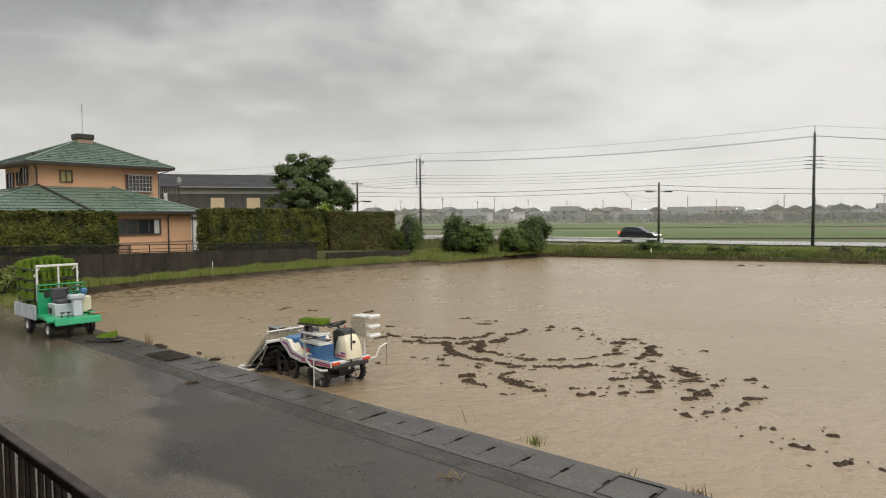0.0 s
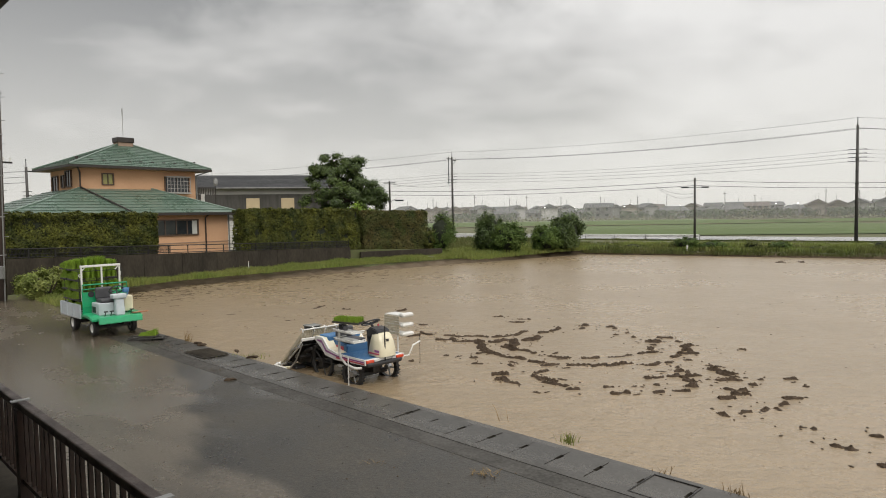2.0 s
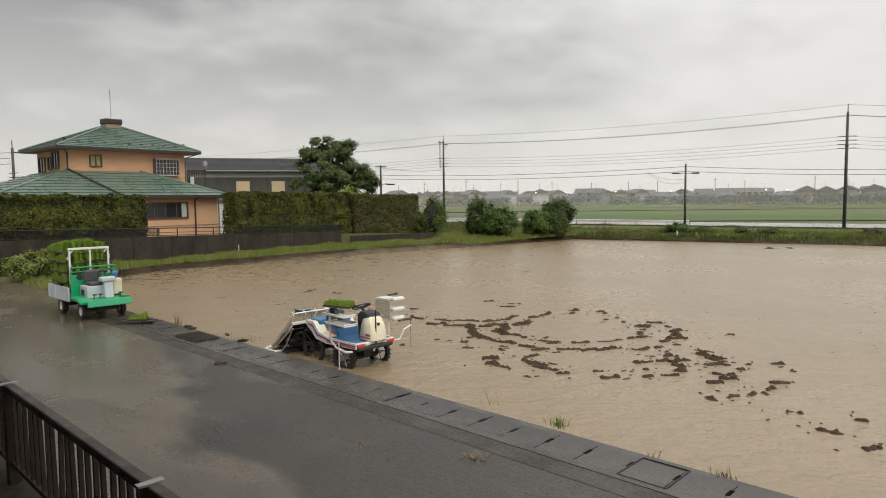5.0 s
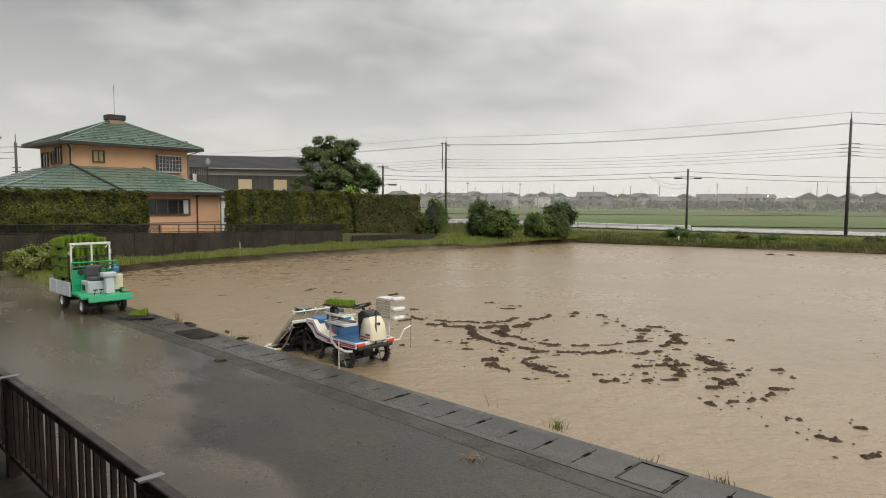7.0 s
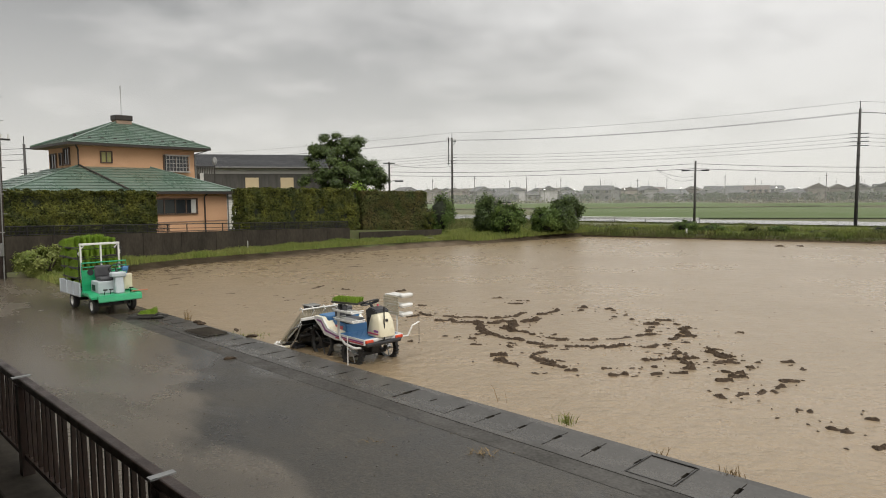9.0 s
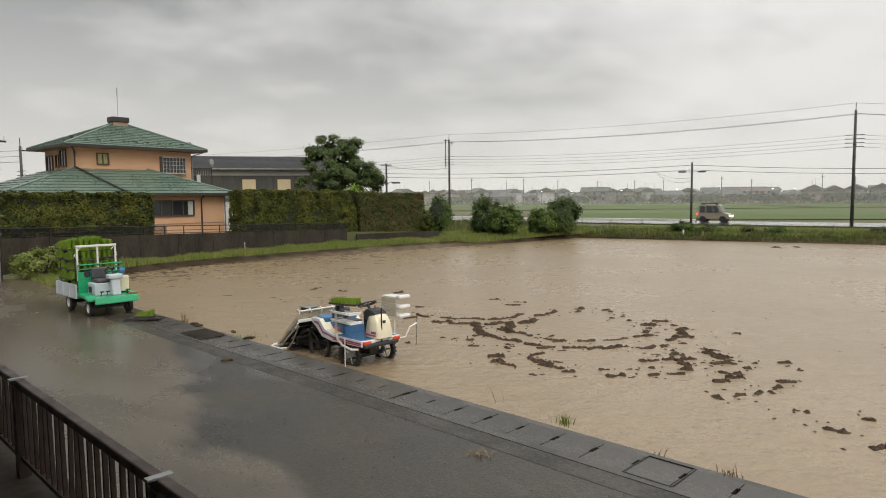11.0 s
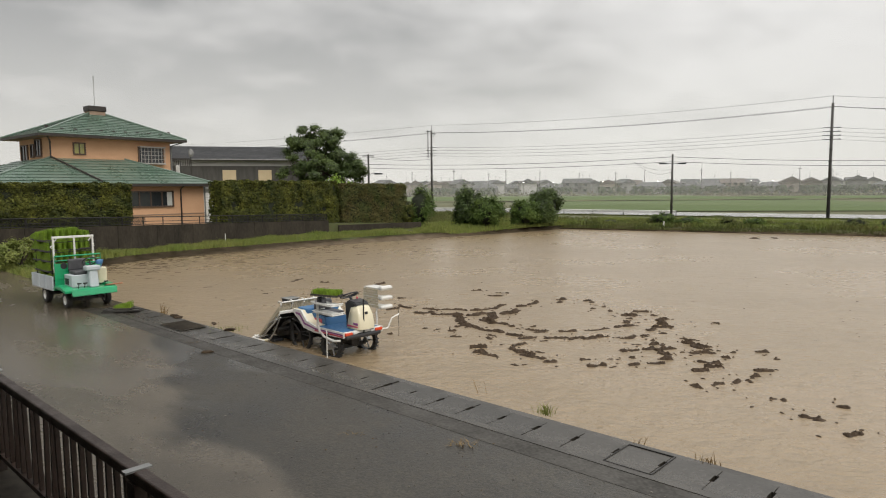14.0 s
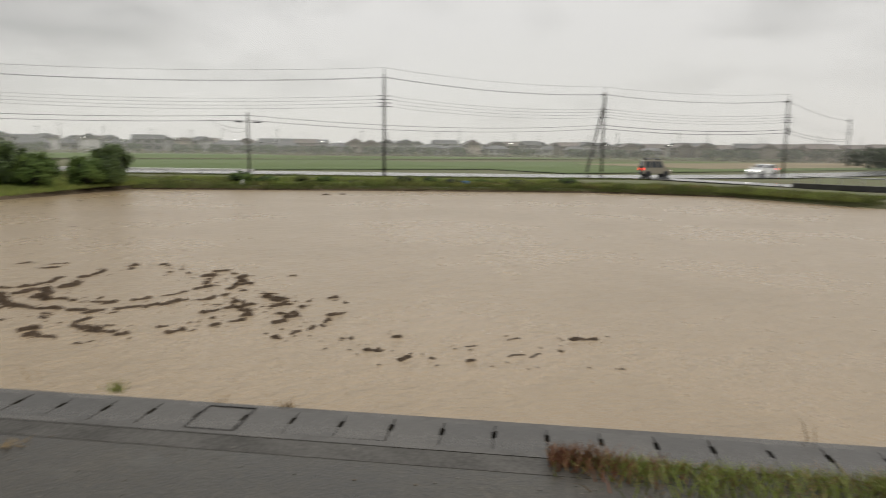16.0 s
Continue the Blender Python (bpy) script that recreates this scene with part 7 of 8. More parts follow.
def build_vehicle(name, label, paint, L, W, H, kind):
    """A road vehicle lofted from its side profile; x: ahead."""
    V = thing(name, Matrix.Identity(4), label, "car")
    if kind == "van":
        low = [(-L / 2, 0.32), (-L / 2, 0.75), (-L / 2 + 0.03, 1.0), (L / 2 - 0.75, 1.02), (L / 2 - 0.1, 0.86), (L / 2, 0.6), (L / 2, 0.32)]
        top = [(-L / 2 + 0.03, 1.0), (-L / 2 + 0.12, H - 0.08), (-L / 2 + 0.3, H), (L / 2 - 1.15, H), (L / 2 - 0.72, 1.02)]
    else:
        low = [(-L / 2, 0.32), (-L / 2 - 0.0, 0.7), (-L / 2 + 0.1, 0.92), (L / 2 - 1.2, 0.96), (L / 2 - 0.25, 0.8), (L / 2, 0.58), (L / 2, 0.3)]
        top = [(-L / 2 + 0.12, 0.92), (-L / 2 + 0.45, H - 0.12), (-L / 2 + 0.8, H), (L / 2 - 2.0, H), (L / 2 - 1.2, 0.96)]
    part("body", prismed(low, -W / 2, W / 2, 0.05), paint, V)
    bm = prism(bmesh.new(), top, -W / 2 + 0.03, W / 2 - 0.03)
    for v in bm.verts:
        if v.co.z > 1.1:
            v.co.y *= 0.84
    bmesh.ops.bevel(bm, geom=list(bm.edges), offset=0.035, segments=2, affect="EDGES")
    cab = part("cabin", bm, paint, V)
    # glass, let slightly proud of the cabin
    for s in (-1, 1):
        for f0, f1 in ((0.08, 0.34), (0.38, 0.66), (0.69, 0.92)):
            x = lambda f, up: (top[0][0] + (top[1][0] - top[0][0]) * (0.8 if up else 0.15)) + ((top[3][0] + 0.02 if up else top[4][0] - 0.1) - (top[0][0] + (top[1][0] - top[0][0]) * (0.8 if up else 0.15))) * f
            bm = bmesh.new()
            yl, yu = s * (W / 2 - 0.015), s * (W / 2 - 0.03) * 0.855
            zl, zu = 1.04, H - 0.14
            t0 = (zl - 0.95) / (H - 0.95)
            q = [(x(f0, 0), s * ((W / 2 - 0.03) * (1 - 0.16 * t0) + 0.012), zl), (x(f1, 0), s * ((W / 2 - 0.03) * (1 - 0.16 * t0) + 0.012), zl), (x(f1, 1), yu + s * 0.03, zu), (x(f0, 1), yu + s * 0.03, zu)]
            v = [bm.verts.new(p) for p in q]
            bm.faces.new(v)
            r = bmesh.ops.extrude_face_region(bm, geom=list(bm.faces))
            bmesh.ops.translate(bm, vec=(0, -s * 0.02, 0), verts=[g for g in r["geom"] if isinstance(g, bmesh.types.BMVert)])
            bmesh.ops.recalc_face_normals(bm, faces=bm.faces)
            part("side_window", bm, GLASS, V)
    for nm, p, q, sx in (("windscreen", top[4], top[3], 1), ("rear_window", top[0], top[1], -1)):
        bm = bmesh.new()
        w0, w1 = W / 2 - 0.14, (W / 2 - 0.14) * 0.86
        z0, z1 = p[1] + 0.08, q[1] - 0.1
        xx = lambda z: p[0] + (q[0] - p[0]) * (z - p[1]) / (q[1] - p[1]) + sx * 0.012
        vs = [bm.verts.new(c) for c in ((xx(z0), -w0, z0), (xx(z0), w0, z0), (xx(z1), w1, z1), (xx(z1), -w1, z1))]
        bm.faces.new(vs)
        r = bmesh.ops.extrude_face_region(bm, geom=list(bm.faces))
        bmesh.ops.translate(bm, vec=(-sx * 0.02, 0, 0), verts=[g for g in r["geom"] if isinstance(g, bmesh.types.BMVert)])
        bmesh.ops.recalc_face_normals(bm, faces=bm.faces)
        part(nm, bm, GLASS, V)
    r = 0.3 if kind == "van" else 0.33
    for x in (-L / 2 + 0.62, L / 2 - 0.72):
        for s in (-1, 1):
            wheel("wheel", V, (x, s * (W / 2 - 0.08), r), r, 0.19, RUBBER, STEEL, rim=0.62)
            part("wheel_arch", tubed([(x, s * (W / 2 - 0.2), r), (x, s * (W / 2 + 0.004), r)], r + 0.07, 16), BLACK_PLASTIC, V)
    part("bumper", boxed(L / 2 - 0.12, -W / 2 + 0.04, 0.28, L / 2 + 0.05, W / 2 - 0.04, 0.5, bevel=0.04), paint, V)
    part("bumper", boxed(-L / 2 - 0.05, -W / 2 + 0.04, 0.28, -L / 2 + 0.12, W / 2 - 0.04, 0.5, bevel=0.04), BLACK_PLASTIC if kind == "van" else paint, V)
    for s in (-1, 1):
        part("headlight", boxed(L / 2 - 0.2, s * (W / 2 - 0.24) - 0.15, 0.6, L / 2 + 0.02, s * (W / 2 - 0.24) + 0.15, 0.75, bevel=0.03), HEADLIGHT, V)
        part("tail_lamp", boxed(-L / 2 - 0.03, s * (W / 2 - 0.1) - 0.1, 0.72, -L / 2 + 0.1, s * (W / 2 - 0.1) + 0.1, 1.0, bevel=0.02), BRAKE, V)
        part("mirror", boxed(L / 2 - 1.25, s * (W / 2 + 0.02) - 0.06, 1.0, L / 2 - 1.1, s * (W / 2 + 0.1) + 0.03, 1.14, bevel=0.03), paint, V)
    part("number_plate", boxed(-L / 2 - 0.055, -0.17, 0.55, -L / 2 - 0.045, 0.17, 0.71), WHITE_PAINT, V)
    if kind == "van":
        rk = part("roof_rack", boxed(-L / 2 + 0.35, -0.5, H + 0.1, L / 2 - 1.3, 0.5, H + 0.19, bevel=0.03), BLACK_PLASTIC, V)
        for x in (-L / 2 + 0.5, L / 2 - 1.5):
            part("rack_foot", boxed(x - 0.03, -0.55, H - 0.04, x + 0.03, 0.55, H + 0.1), BLACK_STEEL, rk)
        part("spare_wheel", tubed([(-L / 2 - 0.13, 0, 0.95), (-L / 2 - 0.02, 0, 0.95)], 0.28, 16), BLACK_PLASTIC, V)
    return V


DARK_CAR = build_vehicle("dark_car", "dark hatchback car driving on the wet road with lit lamps", CAR_DARK, 4.3, 1.75, 1.52, "car")
VAN = build_vehicle("small_van", "beige boxy small van with a roof rack on the wet road", CAR_TAN, 3.4, 1.5, 1.88, "van")
WHITE_CAR = build_vehicle("white_car", "white hatchback car with lit headlamps coming along the road", CAR_WHITE, 4.0, 1.7, 1.5, "car")

# ---- far houses, woods and poles ----


def house_variant(k):
    rng = random.Random(100 + k)
    h = thing("far_house", Matrix.Identity(4), ("pale two-storey house with a grey tiled roof beyond the fields", "beige house with a brown roof beyond the fields", "low white house with a dark hipped roof beyond the fields")[k % 3], "house",
              group="houses beyond the fields")
    W, D, H = rng.uniform(8, 12), rng.uniform(6.5, 8), (5.0, 4.6, 2.9)[k % 3]
    wm, rm = (WALL_A, WALL_B, WALL_A)[k % 3], (ROOF_A, ROOF_B, ROOF_A)[k % 3]
    part("wall", boxed(-W / 2, -D / 2, 0, W / 2, D / 2, H), wm, h)
    o, rise = 0.6, rng.uniform(1.5, 2.2)
    ins = W * 0.22 if k % 3 == 2 else 0.0
    bm = bmesh.new()
    v = [bm.verts.new(p) for p in ((-W / 2 - o, -D / 2 - o, H), (W / 2 + o, -D / 2 - o, H), (W / 2 + o, D / 2 + o, H), (-W / 2 - o, D / 2 + o, H), (-W / 2 - o + ins, 0, H + rise), (W / 2 + o - ins, 0, H + rise))]
    for f in ((0, 1, 5, 4), (2, 3, 4, 5), (1, 2, 5), (3, 0, 4), (3, 2, 1, 0)):
        bm.faces.new([v[i] for i in f])
    bmesh.ops.recalc_face_normals(bm, faces=bm.faces)
    part("roof", bm, rm, h)
    for z in ((1.0, 3.6) if H > 4 else (1.0,)):
        n = rng.choice((3, 4))
        for i in range(n):
            x = -W / 2 + W * (i + 0.5) / n
            part("window", boxed(x - 0.7, -D / 2 - 0.05, z, x + 0.7, -D / 2 + 0.02, z + 1.2), GLASS, h)
    if H > 4:
        part("canopy", boxed(-W / 2, -D / 2 - 1.0, 2.75, W / 2 * 0.6, -D / 2, 2.9), rm, h)
        part("antenna", tubed([(W * 0.2, 0, H + rise - 0.3), (W * 0.2, 0, H + rise + 2.4)], 0.05, 5), BLACK_STEEL, h)
    return h


def build_far():
    variants = [house_variant(k) for k in range(6)]
    rng = random.Random(21)
    used = set()
    i = 0
    for row, (r, step) in enumerate(((305, 2.0), (345, 1.45), (390, 1.3))):
        a = 96.0
        while a > -2:
            rr = r + rng.uniform(-14, 14)
            p = Vector((math.cos(radians(a)) * rr, math.sin(radians(a)) * rr, 0.3))
            turn = a - 90 + rng.choice((0, 90, 20, -70)) + rng.uniform(-12, 12)
            m = Matrix.Translation(p) @ Matrix.Rotation(radians(turn), 4, "Z")
            k = rng.randrange(6)
            if row == 0 and rng.random() < 0.45:
                a -= step
                continue
            if k in used:
                copy_thing(variants[k], m)
            else:
                variants[k].matrix_basis = m
                used.add(k)
            a -= step * rng.uniform(0.75, 1.35)
            i += 1
    for k in range(6):
        if k not in used:
            variants[k].matrix_basis = Matrix.Translation((40 + k * 14, 330, 0.3))
    # distant pole line
    base = thing("far_pole", Matrix.Translation((20, 255, 0.3)), "thin distant utility pole among the far houses", "utility pole", group="poles among the far houses")
    part("shaft", tubed([(0, 0, 0), (0, 0, 9.8)], 0.16, 6, 0.1), CONCRETE_POLE, base)
    part("crossarm", boxed(-0.6, -0.06, 9.0, 0.6, 0.06, 9.12), BLACK_STEEL, base)
    for j in range(26):
        a = radians(93 - j * 3.3 + rng.uniform(-1, 1))
        rr = rng.uniform(235, 330)
        copy_thing(base, Matrix.Translation((math.cos(a) * rr, math.sin(a) * rr, 0.3)))
    lamp = thing("far_lamp", Matrix.Translation((60, 268, 0.3)), "distant lit lamp on a thin pole among the houses", "street lamp", group="lamps among the far houses")
    part("pole", tubed([(0, 0, 0), (0, 0, 5.2)], 0.08, 6), CONCRETE_POLE, lamp)
    part("lamp_head", boxed(-0.2, -0.15, 5.0, 0.2, 0.15, 5.22, bevel=0.04), HEADLIGHT, lamp)
    for a, rr in ((84, 272), (81.5, 290), (73, 266), (66, 280), (64.5, 300), (50, 270), (42, 285), (37, 262)):
        copy_thing(lamp, Matrix.Translation((math.cos(radians(a)) * rr, math.sin(radians(a)) * rr, 0.3)))
    # far woods between and behind the houses
    rg = np.random.default_rng(31)
    P, Dv = [], []
    for j in range(330):
        a = radians(rg.uniform(-8, 100))
        rr = rg.uniform(250, 345) if j < 150 else rg.uniform(405, 440)
        big = (1.0 if j < 150 else 1.7) + 0.9 * max(0.0, 1 - math.degrees(a) / 40)
        c = np.array([math.cos(a) * rr, math.sin(a) * rr, 1.7 * big])
        n = 130
        o = np.clip(rg.normal(0, 1, (n, 3)), -1.5, 1.5) * np.array([1.8, 1.8, 1.0]) * big
        o[:, 2] = np.maximum(o[:, 2], -2 * big)
        P.append(c + o)
        Dv.append(o)
    w = leaf_mesh("far_woods", np.concatenate(P), np.concatenate(Dv), 0.75, LEAF_FAR, seed=8)
    tagged(w, "dim grey-green trees among the far houses", "woods", kind="stuff")
    P, Dv = [], []
    for j in range(46):
        a = radians(rg.uniform(2, 24))
        rr = rg.uniform(150, 190)
        c = np.array([math.cos(a) * rr, math.sin(a) * rr, 2.2])
        n = 200
        o = np.clip(rg.normal(0, 1, (n, 3)), -1.5, 1.5) * np.array([1.9, 1.9, 1.4])
        P.append(c + o)
        Dv.append(o)
    w = leaf_mesh("roadside_woods", np.concatenate(P), np.concatenate(Dv), 0.5, LEAF_FAR, seed=9)
    tagged(w, "dark green clumps of trees beyond the stubble field", "woods", kind="stuff")
    # a hazy line of brush before the houses
    n = 9000
    a = np.radians(rg.uniform(0, 98, n))
    rr = rg.uniform(228, 250, n)
    w = leaf_mesh("far_brush", np.stack([np.cos(a) * rr, np.sin(a) * rr, rg.exponential(0.5, n)], 1), rg.normal(0, 1, (n, 3)), 0.5, FAR_BRUSH, seed=10)
    tagged(w, "brownish brush along the edge of the far fields", "brush", kind="stuff")


build_far()

# ---- grass, weeds and litter ----


def scatter(line, width, count, seed, z=None, side=0.0):
    rng = np.random.default_rng(seed)
    P = [p for p, _ in along(line, 0.4)]
    Q = [d for _, d in along(line, 0.4)]
    i = rng.integers(0, len(P), count)
    off = rng.uniform(-width / 2, width / 2, count) + side
    pts = np.array([[P[k].x - Q[k].y * o, P[k].y + Q[k].x * o, 0.3 if z is None else z] for k, o in zip(i, off)])
    pts[:, :2] += rng.normal(0, 0.15, (count, 2))
    return pts


def build_grass():
    far = [FIELD_EDGE[8] + Vector((1, 0.6, 0)), FIELD_EDGE[7] + Vector((0.6, 1.2, 0)), FIELD_EDGE[6] + Vector((0.8, 1, 0)), FIELD_EDGE[5] + Vector((1.2, 0.5, 0)), FIELD_EDGE[4] + Vector((1.4, 0, 0))]
    g = blade_mesh("bank_grass", scatter([p + Vector((0.6, 1.6, 0)) for p in far], 5.0, 34000, 3, 0.34), 0.34, 0.018, GRASS, seed=3)
    tagged(g, "rough green grass on the bank between field and road", "grass", kind="stuff")
    g = blade_mesh("dull_bank_grass", scatter([p + Vector((0.5, 1.2, 0)) for p in far], 4.5, 32000, 23, 0.32), 0.36, 0.024, GRASS_DULL, lean=0.7, seed=23)
    tagged(g, "coarse dull green weeds on the bank between field and road", "grass", kind="stuff")
    g = blade_mesh("verge_grass", scatter([p + Vector((3.0, 6.6, 0)) for p in far[:3]], 7.0, 22000, 13, 0.3), 0.32, 0.018, GRASS, seed=13)
    tagged(g, "rough green grass beside the road", "grass", kind="stuff")
    g = blade_mesh("dry_bank_grass", scatter([Vector((27, 46.5, 0)), Vector((38, 40, 0)), Vector((47, 31, 0))], 2.4, 7000, 4, 0.34), 0.3, 0.015, GRASS_DRY, seed=4)
    tagged(g, "pale dry grass along the far bank", "grass", kind="stuff")
    left = [Vector((-19.0, 27.6, 0)), Vector((-16.6, 33.2, 0)), Vector((-8.6, 42.4, 0)), Vector((-3.0, 47.2, 0)), Vector((1.0, 49.6, 0)), Vector((8.0, 56, 0))]
    g = blade_mesh("wall_grass", scatter(left, 4.4, 120000, 5, 0.36), 0.27, 0.014, GRASS, seed=5)
    tagged(g, "bright green grass strip at the foot of the wall", "grass", kind="stuff")
    g = blade_mesh("corner_grass", scatter([Vector((-3, 47.5, 0)), Vector((3, 55, 0)), Vector((10, 60, 0))], 9, 14000, 6, 0.3), 0.4, 0.016, GRASS, seed=6)
    tagged(g, "rough green grass round the shrubs", "grass", kind="stuff")
    g = blade_mesh("rim_grass", scatter([p + Vector((-0.75, -0.75, 0)) for p in far], 0.7, 14000, 43, 0.12), 0.3, 0.02, GRASS_DULL, lean=0.9, seed=43)
    tagged(g, "dull green grass hanging over the water's far edge", "grass", kind="stuff")
    g = blade_mesh("roadside_verge", scatter([p + Vector((-3.0, -5.0, 0)) for p in ROAD_LINE[2:7]], 3.0, 16000, 45, 0.3), 0.16, 0.022, GRASS_DULL, lean=0.6, seed=45)
    tagged(g, "dull green grass verge along the wet road", "grass", kind="stuff")
    rng = np.random.default_rng(19)
    n = 26000
    pts = np.stack([rng.uniform(-8, 13, n), rng.uniform(57, 80, n), np.full(n, 0.28)], 1)
    pts[:, 0] += (pts[:, 1] - 57) * -0.35
    g = blade_mesh("plot_greens", pts, 0.5, 0.03, GRASS_DULL, lean=0.6, seed=44)
    tagged(g, "rows of low dull green vegetables before the road", "vegetables", kind="stuff")
    rng = np.random.default_rng(17)
    n = 34000
    t = rng.uniform(7.1, 11.4, n)
    s = -22.5 - (t - 7.0) * 3.0 - rng.exponential(4.0, n)
    pts = np.array([[*(sn(a, b).xy), 0.2] for a, b in zip(s, t)])
    g = blade_mesh("roadside_grass", pts, 0.34, 0.014, GRASS, seed=7)
    tagged(g, "lush green grass and weeds at the drive's end", "grass", kind="stuff")
    # weeds and dead leaves at the near corner of the field's edge
    n = 6500
    s = rng.uniform(0.35, 9, n)
    t = 6.42 - rng.exponential(0.30, n) * np.clip((s - 0.2) * 0.7, 0.25, 1.4)
    pts = np.array([[*(sn(a, b).xy), 0.3] for a, b in zip(s, t)])
    red = rng.random(n) < np.clip(1.25 - s, 0.06, 0.8)
    g = blade_mesh("red_weeds", pts[red], 0.17, 0.009, RED_WEED, lean=0.6, seed=18)
    tagged(g, "low reddish weeds along the concrete edge", "weeds", kind="stuff")
    g = blade_mesh("edge_weeds", pts[:4300][~red[:4300]], 0.15, 0.008, GRASS, lean=0.8, seed=8)
    tagged(g, "low green weeds along the concrete edge", "weeds", kind="stuff")
    g = blade_mesh("dead_weeds", pts[4300:][~red[4300:]], 0.12, 0.008, GRASS_DRY, lean=1.2, seed=9)
    tagged(g, "dead brown weeds along the concrete edge", "weeds", kind="stuff")
    # single weeds growing at the water's edge
    for x, y, h, nb, m, lab, sd in ((1.26, 9.05, 0.17, 60, GRASS, "small green weed at the water's edge", 1), (0.36, 9.98, 0.34, 5, GRASS_DRY, "thin dry twig at the water's edge", 2),
                                    (2.25, 7.86, 0.15, 9, GRASS_DRY, "sparse dry stalks at the water's edge", 3), (2.85, 7.28, 0.11, 34, GRASS_DRY, "tangle of dry weeds at the water's edge", 4),
                                    (7.3, 3.4, 0.42, 6, GRASS_DRY, "thin dry stalks at the water's edge", 5), (-5.2, 14.6, 0.10, 90, GRASS, "low green weeds by the water", 6),
                                    (-7.4, 16.5, 0.3, 26, GRASS_DRY, "dry stalks by the water", 7)):
        rr = np.random.default_rng(sd)
        p = np.stack([rr.normal(x, 0.06 if nb < 70 else 0.25, nb), rr.normal(y, 0.06 if nb < 70 else 0.2, nb), np.full(nb, 0.22 if nb < 70 else 0.24)], 1)
        w = blade_mesh("edge_weed", p, h, 0.007, m, lean=0.5, seed=sd)
        tagged(w, lab, "weed", group="weeds at the water's edge")
    # stubble, straw and small stones on the drive
    for x, y, sd in ((0.06, 7.74, 1), (-5.3, 13.1, 2), (-1.3, 8.1, 3)):
        rr = np.random.default_rng(sd + 40)
        nb = 50 if sd == 1 else 12
        p = np.stack([rr.normal(x, 0.10, nb), rr.normal(y, 0.06, nb), np.full(nb, 0.302)], 1)
        w = blade_mesh("straw_litter", p, 0.05, 0.006, GRASS_DRY, lean=3.0, seed=sd)
        tagged(w, "little heap of wet straw on the drive", "litter")
    bm = bmesh.new()
    rg = random.Random(5)
    for i in range(260):
        p = sn(rg.uniform(-20, 2), rg.uniform(1.6, 6.3), 0.302)
        r = rg.choice((0.006, 0.008, 0.01, 0.016))
        bmesh.ops.create_icosphere(bm, subdivisions=1, radius=r, matrix=Matrix.Translation(p) @ Matrix.Diagonal((1, rg.uniform(0.6, 1), 0.6, 1)))
    tagged(obj("grit", bm, SOIL), "scattered grit and crumbs of soil on the drive", "grit", kind="stuff")
    bm = bmesh.new()
    for i in range(500):
        x, y = rg.uniform(-14, 40), rg.uniform(14, 46)
        if Vector((x, y, 0)).dot(N) > 9 and y < 54 - 0.5 * (x - 8.8) - 2 and y < 33.2 + (x + 15.2) * 0.88 - 2:
            box(bm, x - rg.uniform(0.01, 0.04), y - 0.008, -0.01, x + rg.uniform(0.01, 0.04), y + 0.008, rg.uniform(0.003, 0.012))
    tagged(obj("field_stubble", bm, MUD), "specks of old stubble breaking the water", "stubble", kind="stuff")


build_grass()


def build_small_things():
    tagged(obj("marker_post", boxed(16.0, 50.75, 0.2, 16.1, 50.85, 0.75, bevel=0.01), WHITE_PAINT), "short white marker post on the far bank", "post")
    b = thing("blue_drum", Matrix.Translation((31.7, 43.1, 0.25)), "small blue plastic drum on the far bank", "drum")
    part("body", tubed([(0, 0, 0), (0, 0, 0.5)], 0.28, 14), BLUE, b)
    c = thing("culvert_parapet", Matrix.Translation((57.4, 26.5, 0.3)) @ Matrix.Rotation(radians(-75), 4, "Z"), "low concrete culvert parapet with rail beside the side road", "parapet")
    part("wall", boxed(-3.5, -0.2, 0, 3.5, 0.2, 0.5, bevel=0.02), CONCRETE_POLE, c)
    for i in range(5):
        part("post", tubed([(-3.2 + i * 1.6, 0, 0.5), (-3.2 + i * 1.6, 0, 1.1)], 0.05), STEEL, c)
    part("rail", tubed([(-3.4, 0, 1.08), (3.4, 0, 1.08)], 0.05), STEEL, c)
    rg = random.Random(8)
    for x, y in ((-6.75, 15.75), (-6.95, 16.0), (-4.75, 12.3), (-5.6, 15.0), (-5.0, 14.35)):
        bm = bmesh.new()
        bmesh.ops.create_icosphere(bm, subdivisions=2, radius=1)
        for v in bm.verts:
            v.co *= 1 + 0.4 * noise.noise(v.co * 2 + Vector((x, y, 0)))
        bmesh.ops.transform(bm, matrix=Matrix.Translation((x, y, 0.31)) @ Matrix.Rotation(rg.uniform(0, 3), 4, "Z") @ Matrix.Diagonal((0.13, 0.05, 0.035, 1)), verts=bm.verts)
        tagged(obj("mud_lump", bm, MUD), "dark lump of wet mud on the concrete edge", "mud")


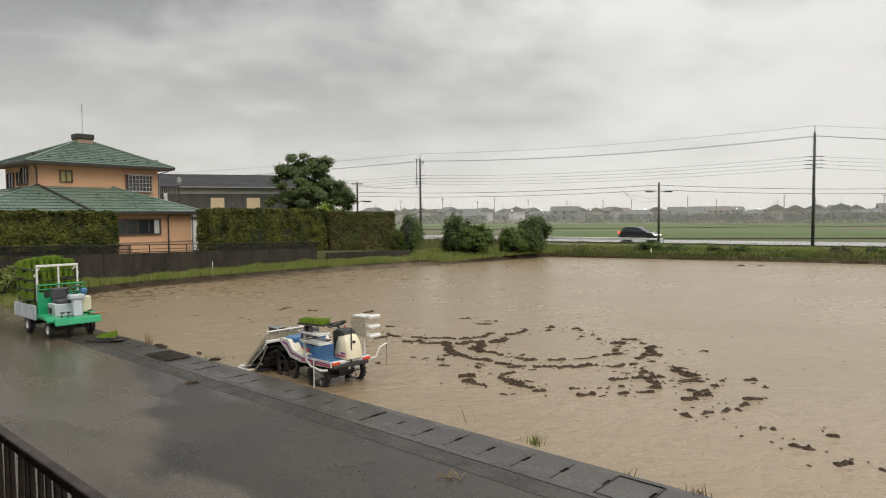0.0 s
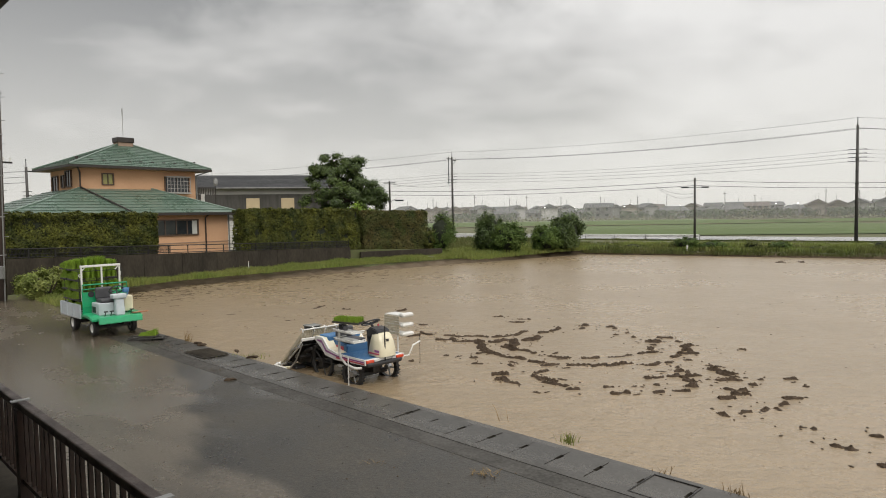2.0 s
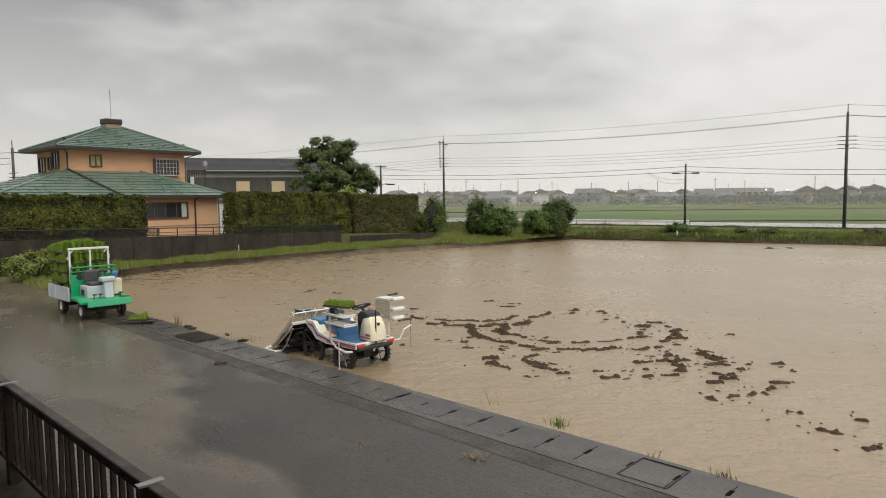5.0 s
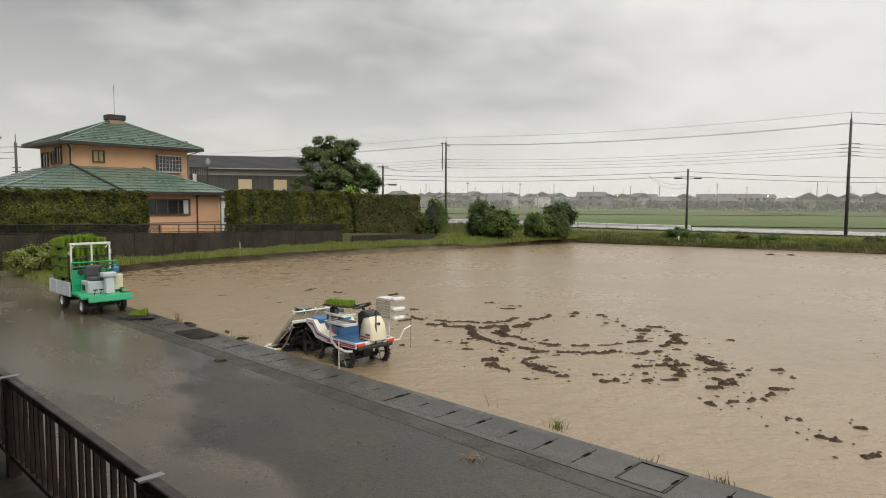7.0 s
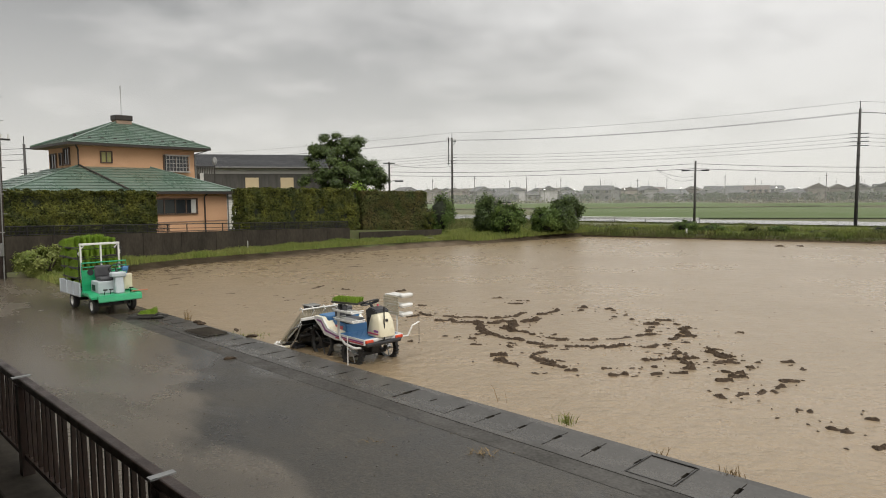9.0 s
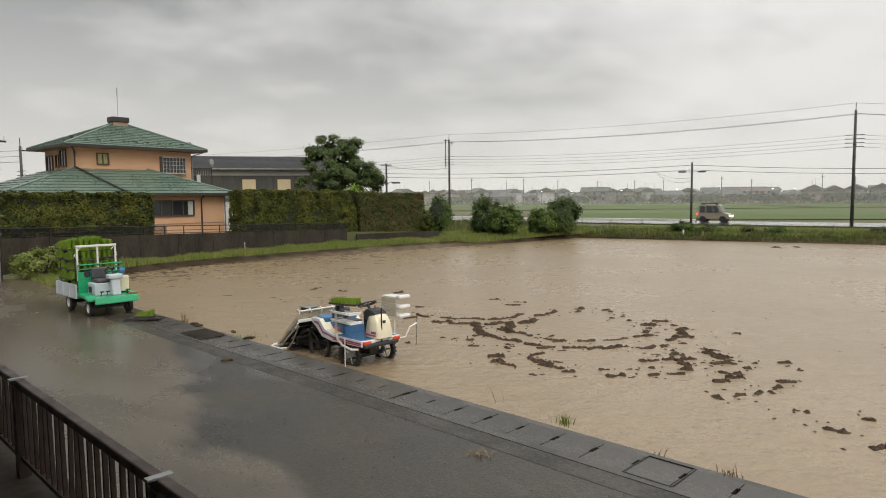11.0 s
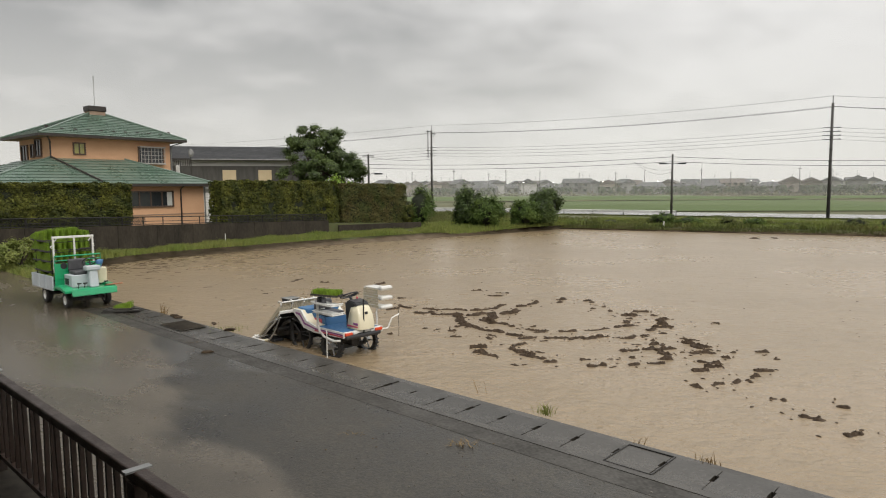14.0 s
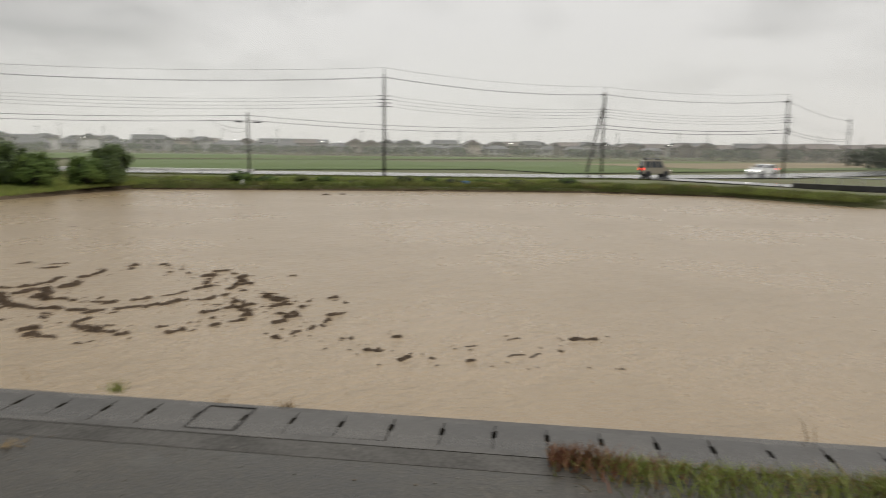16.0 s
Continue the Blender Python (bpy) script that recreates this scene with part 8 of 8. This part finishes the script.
def build_debris():
    """Bits of straw and mud crumbs afloat on the water, thicker towards the yard's bank."""
    rg = random.Random(61)
    bm = bmesh.new()
    bank = [FIELD_EDGE[12], FIELD_EDGE[11], FIELD_EDGE[10], FIELD_EDGE[9]]
    for i in range(620):
        j = rg.choice((0, 0, 1, 1, 1, 2))
        p = bank[j].lerp(bank[j + 1], rg.random()) + Vector((1, -0.75, 0)) * (0.35 + rg.expovariate(0.55))
        l, w = rg.choice((0.05, 0.08, 0.14, 0.25)) * rg.uniform(0.6, 1.3), rg.uniform(0.012, 0.05)
        m = Matrix.Translation((p.x, p.y, 0.002)) @ Matrix.Rotation(rg.gauss(0.35, 0.35), 4, "Z")
        box(bm, -l, -w, -0.01, l, w, rg.uniform(0.001, 0.006), m=m)
    tagged(obj("floating_debris", bm, MUD), "dark straw bits and mud crumbs afloat on the water", "debris", kind="stuff")


def build_gravel():
    rg = random.Random(71)
    bm = bmesh.new()
    for i in range(700):
        p = sn(rg.uniform(-13, 6), rg.uniform(1.6, 6.35), 0.302)
        r = rg.uniform(0.005, 0.014)
        bmesh.ops.create_icosphere(bm, subdivisions=1, radius=r, matrix=Matrix.Translation(p) @ Matrix.Diagonal((rg.uniform(0.8, 1.5), 1, 0.7, 1)))
    tagged(obj("gravel", bm, GRAVEL), "loose pale gravel chips scattered on the wet drive", "gravel", kind="stuff")


build_gravel()
build_debris()
build_small_things()
build_shrub("weed_clump", (-17.4, 25.9, 0.2), 0.85, 1.3, GRASS, 8000, 31, "leafy green weeds growing beside the drive's end", size=0.05, category="weeds", trunk=False)
build_shrub("weed_clump", (-18.8, 27.0, 0.2), 0.7, 1.0, GRASS, 6000, 32, "leafy green weeds growing below the yard wall", size=0.05, category="weeds", trunk=False)
build_shrub("bramble", (16.5, 52.2, 0.2), 0.9, 1.1, LEAF_MID, 2500, 33, "low green bramble on the far bank", size=0.07, category="shrub")
rb = random.Random(44)
for i in range(14):
    f = i / 14
    p = FIELD_EDGE[8].lerp(FIELD_EDGE[7], f * 2) if f < 0.5 else FIELD_EDGE[7].lerp(FIELD_EDGE[6], f * 2 - 1)
    build_shrub("bank_weed", (p.x + rb.uniform(1.0, 3.0), p.y + rb.uniform(1.0, 3.5), 0.25), rb.uniform(0.5, 1.1), rb.uniform(0.4, 0.8), rb.choice((LEAF_MID, GRASS_DULL)), 900, 50 + i,
                "low leafy weeds on the far bank", size=0.07, category="weeds")
build_shrub("bramble", (18.2, 51.6, 0.2), 1.0, 0.8, LEAF_MID, 2500, 34, "low green bramble on the far bank", size=0.07, category="shrub")


# ---- what moves ----
def road_rows(rows):
    """Poses on the road: seconds, place; each faces the way it goes."""
    out = []
    for i, (t, x, y) in enumerate(rows):
        a, b = rows[max(i - 1, 0)], rows[min(i + 1, len(rows) - 1)]
        out.append((t, pose(x, y, 0.425, 0, 0, math.degrees(math.atan2(b[2] - a[2], b[1] - a[1])))))
    return out


def motions():
    walk(DARK_CAR, road_rows([(0, 22.65, 76.0), (0.5, 27.7, 72.1), (1.0, 32.8, 68.9), (1.5, 37.8, 65.8), (4.0, 63, 52.0), (6.5, 95, 48.2), (16, 215, 60.6)]))
    walk(VAN, road_rows([(0, -98, 152), (9.0, 4.5, 88.2), (11.5, 31.3, 70.0), (12.5, 39.8, 64.6), (14.0, 51.0, 57.4), (15.2, 59.0, 52.2), (16, 63.5, 49.6)]))
    walk(WHITE_CAR, road_rows([(0, 330, 78), (12, 150, 49.5), (15.5, 90, 45.8), (16, 79.8, 46.2)]))


motions()
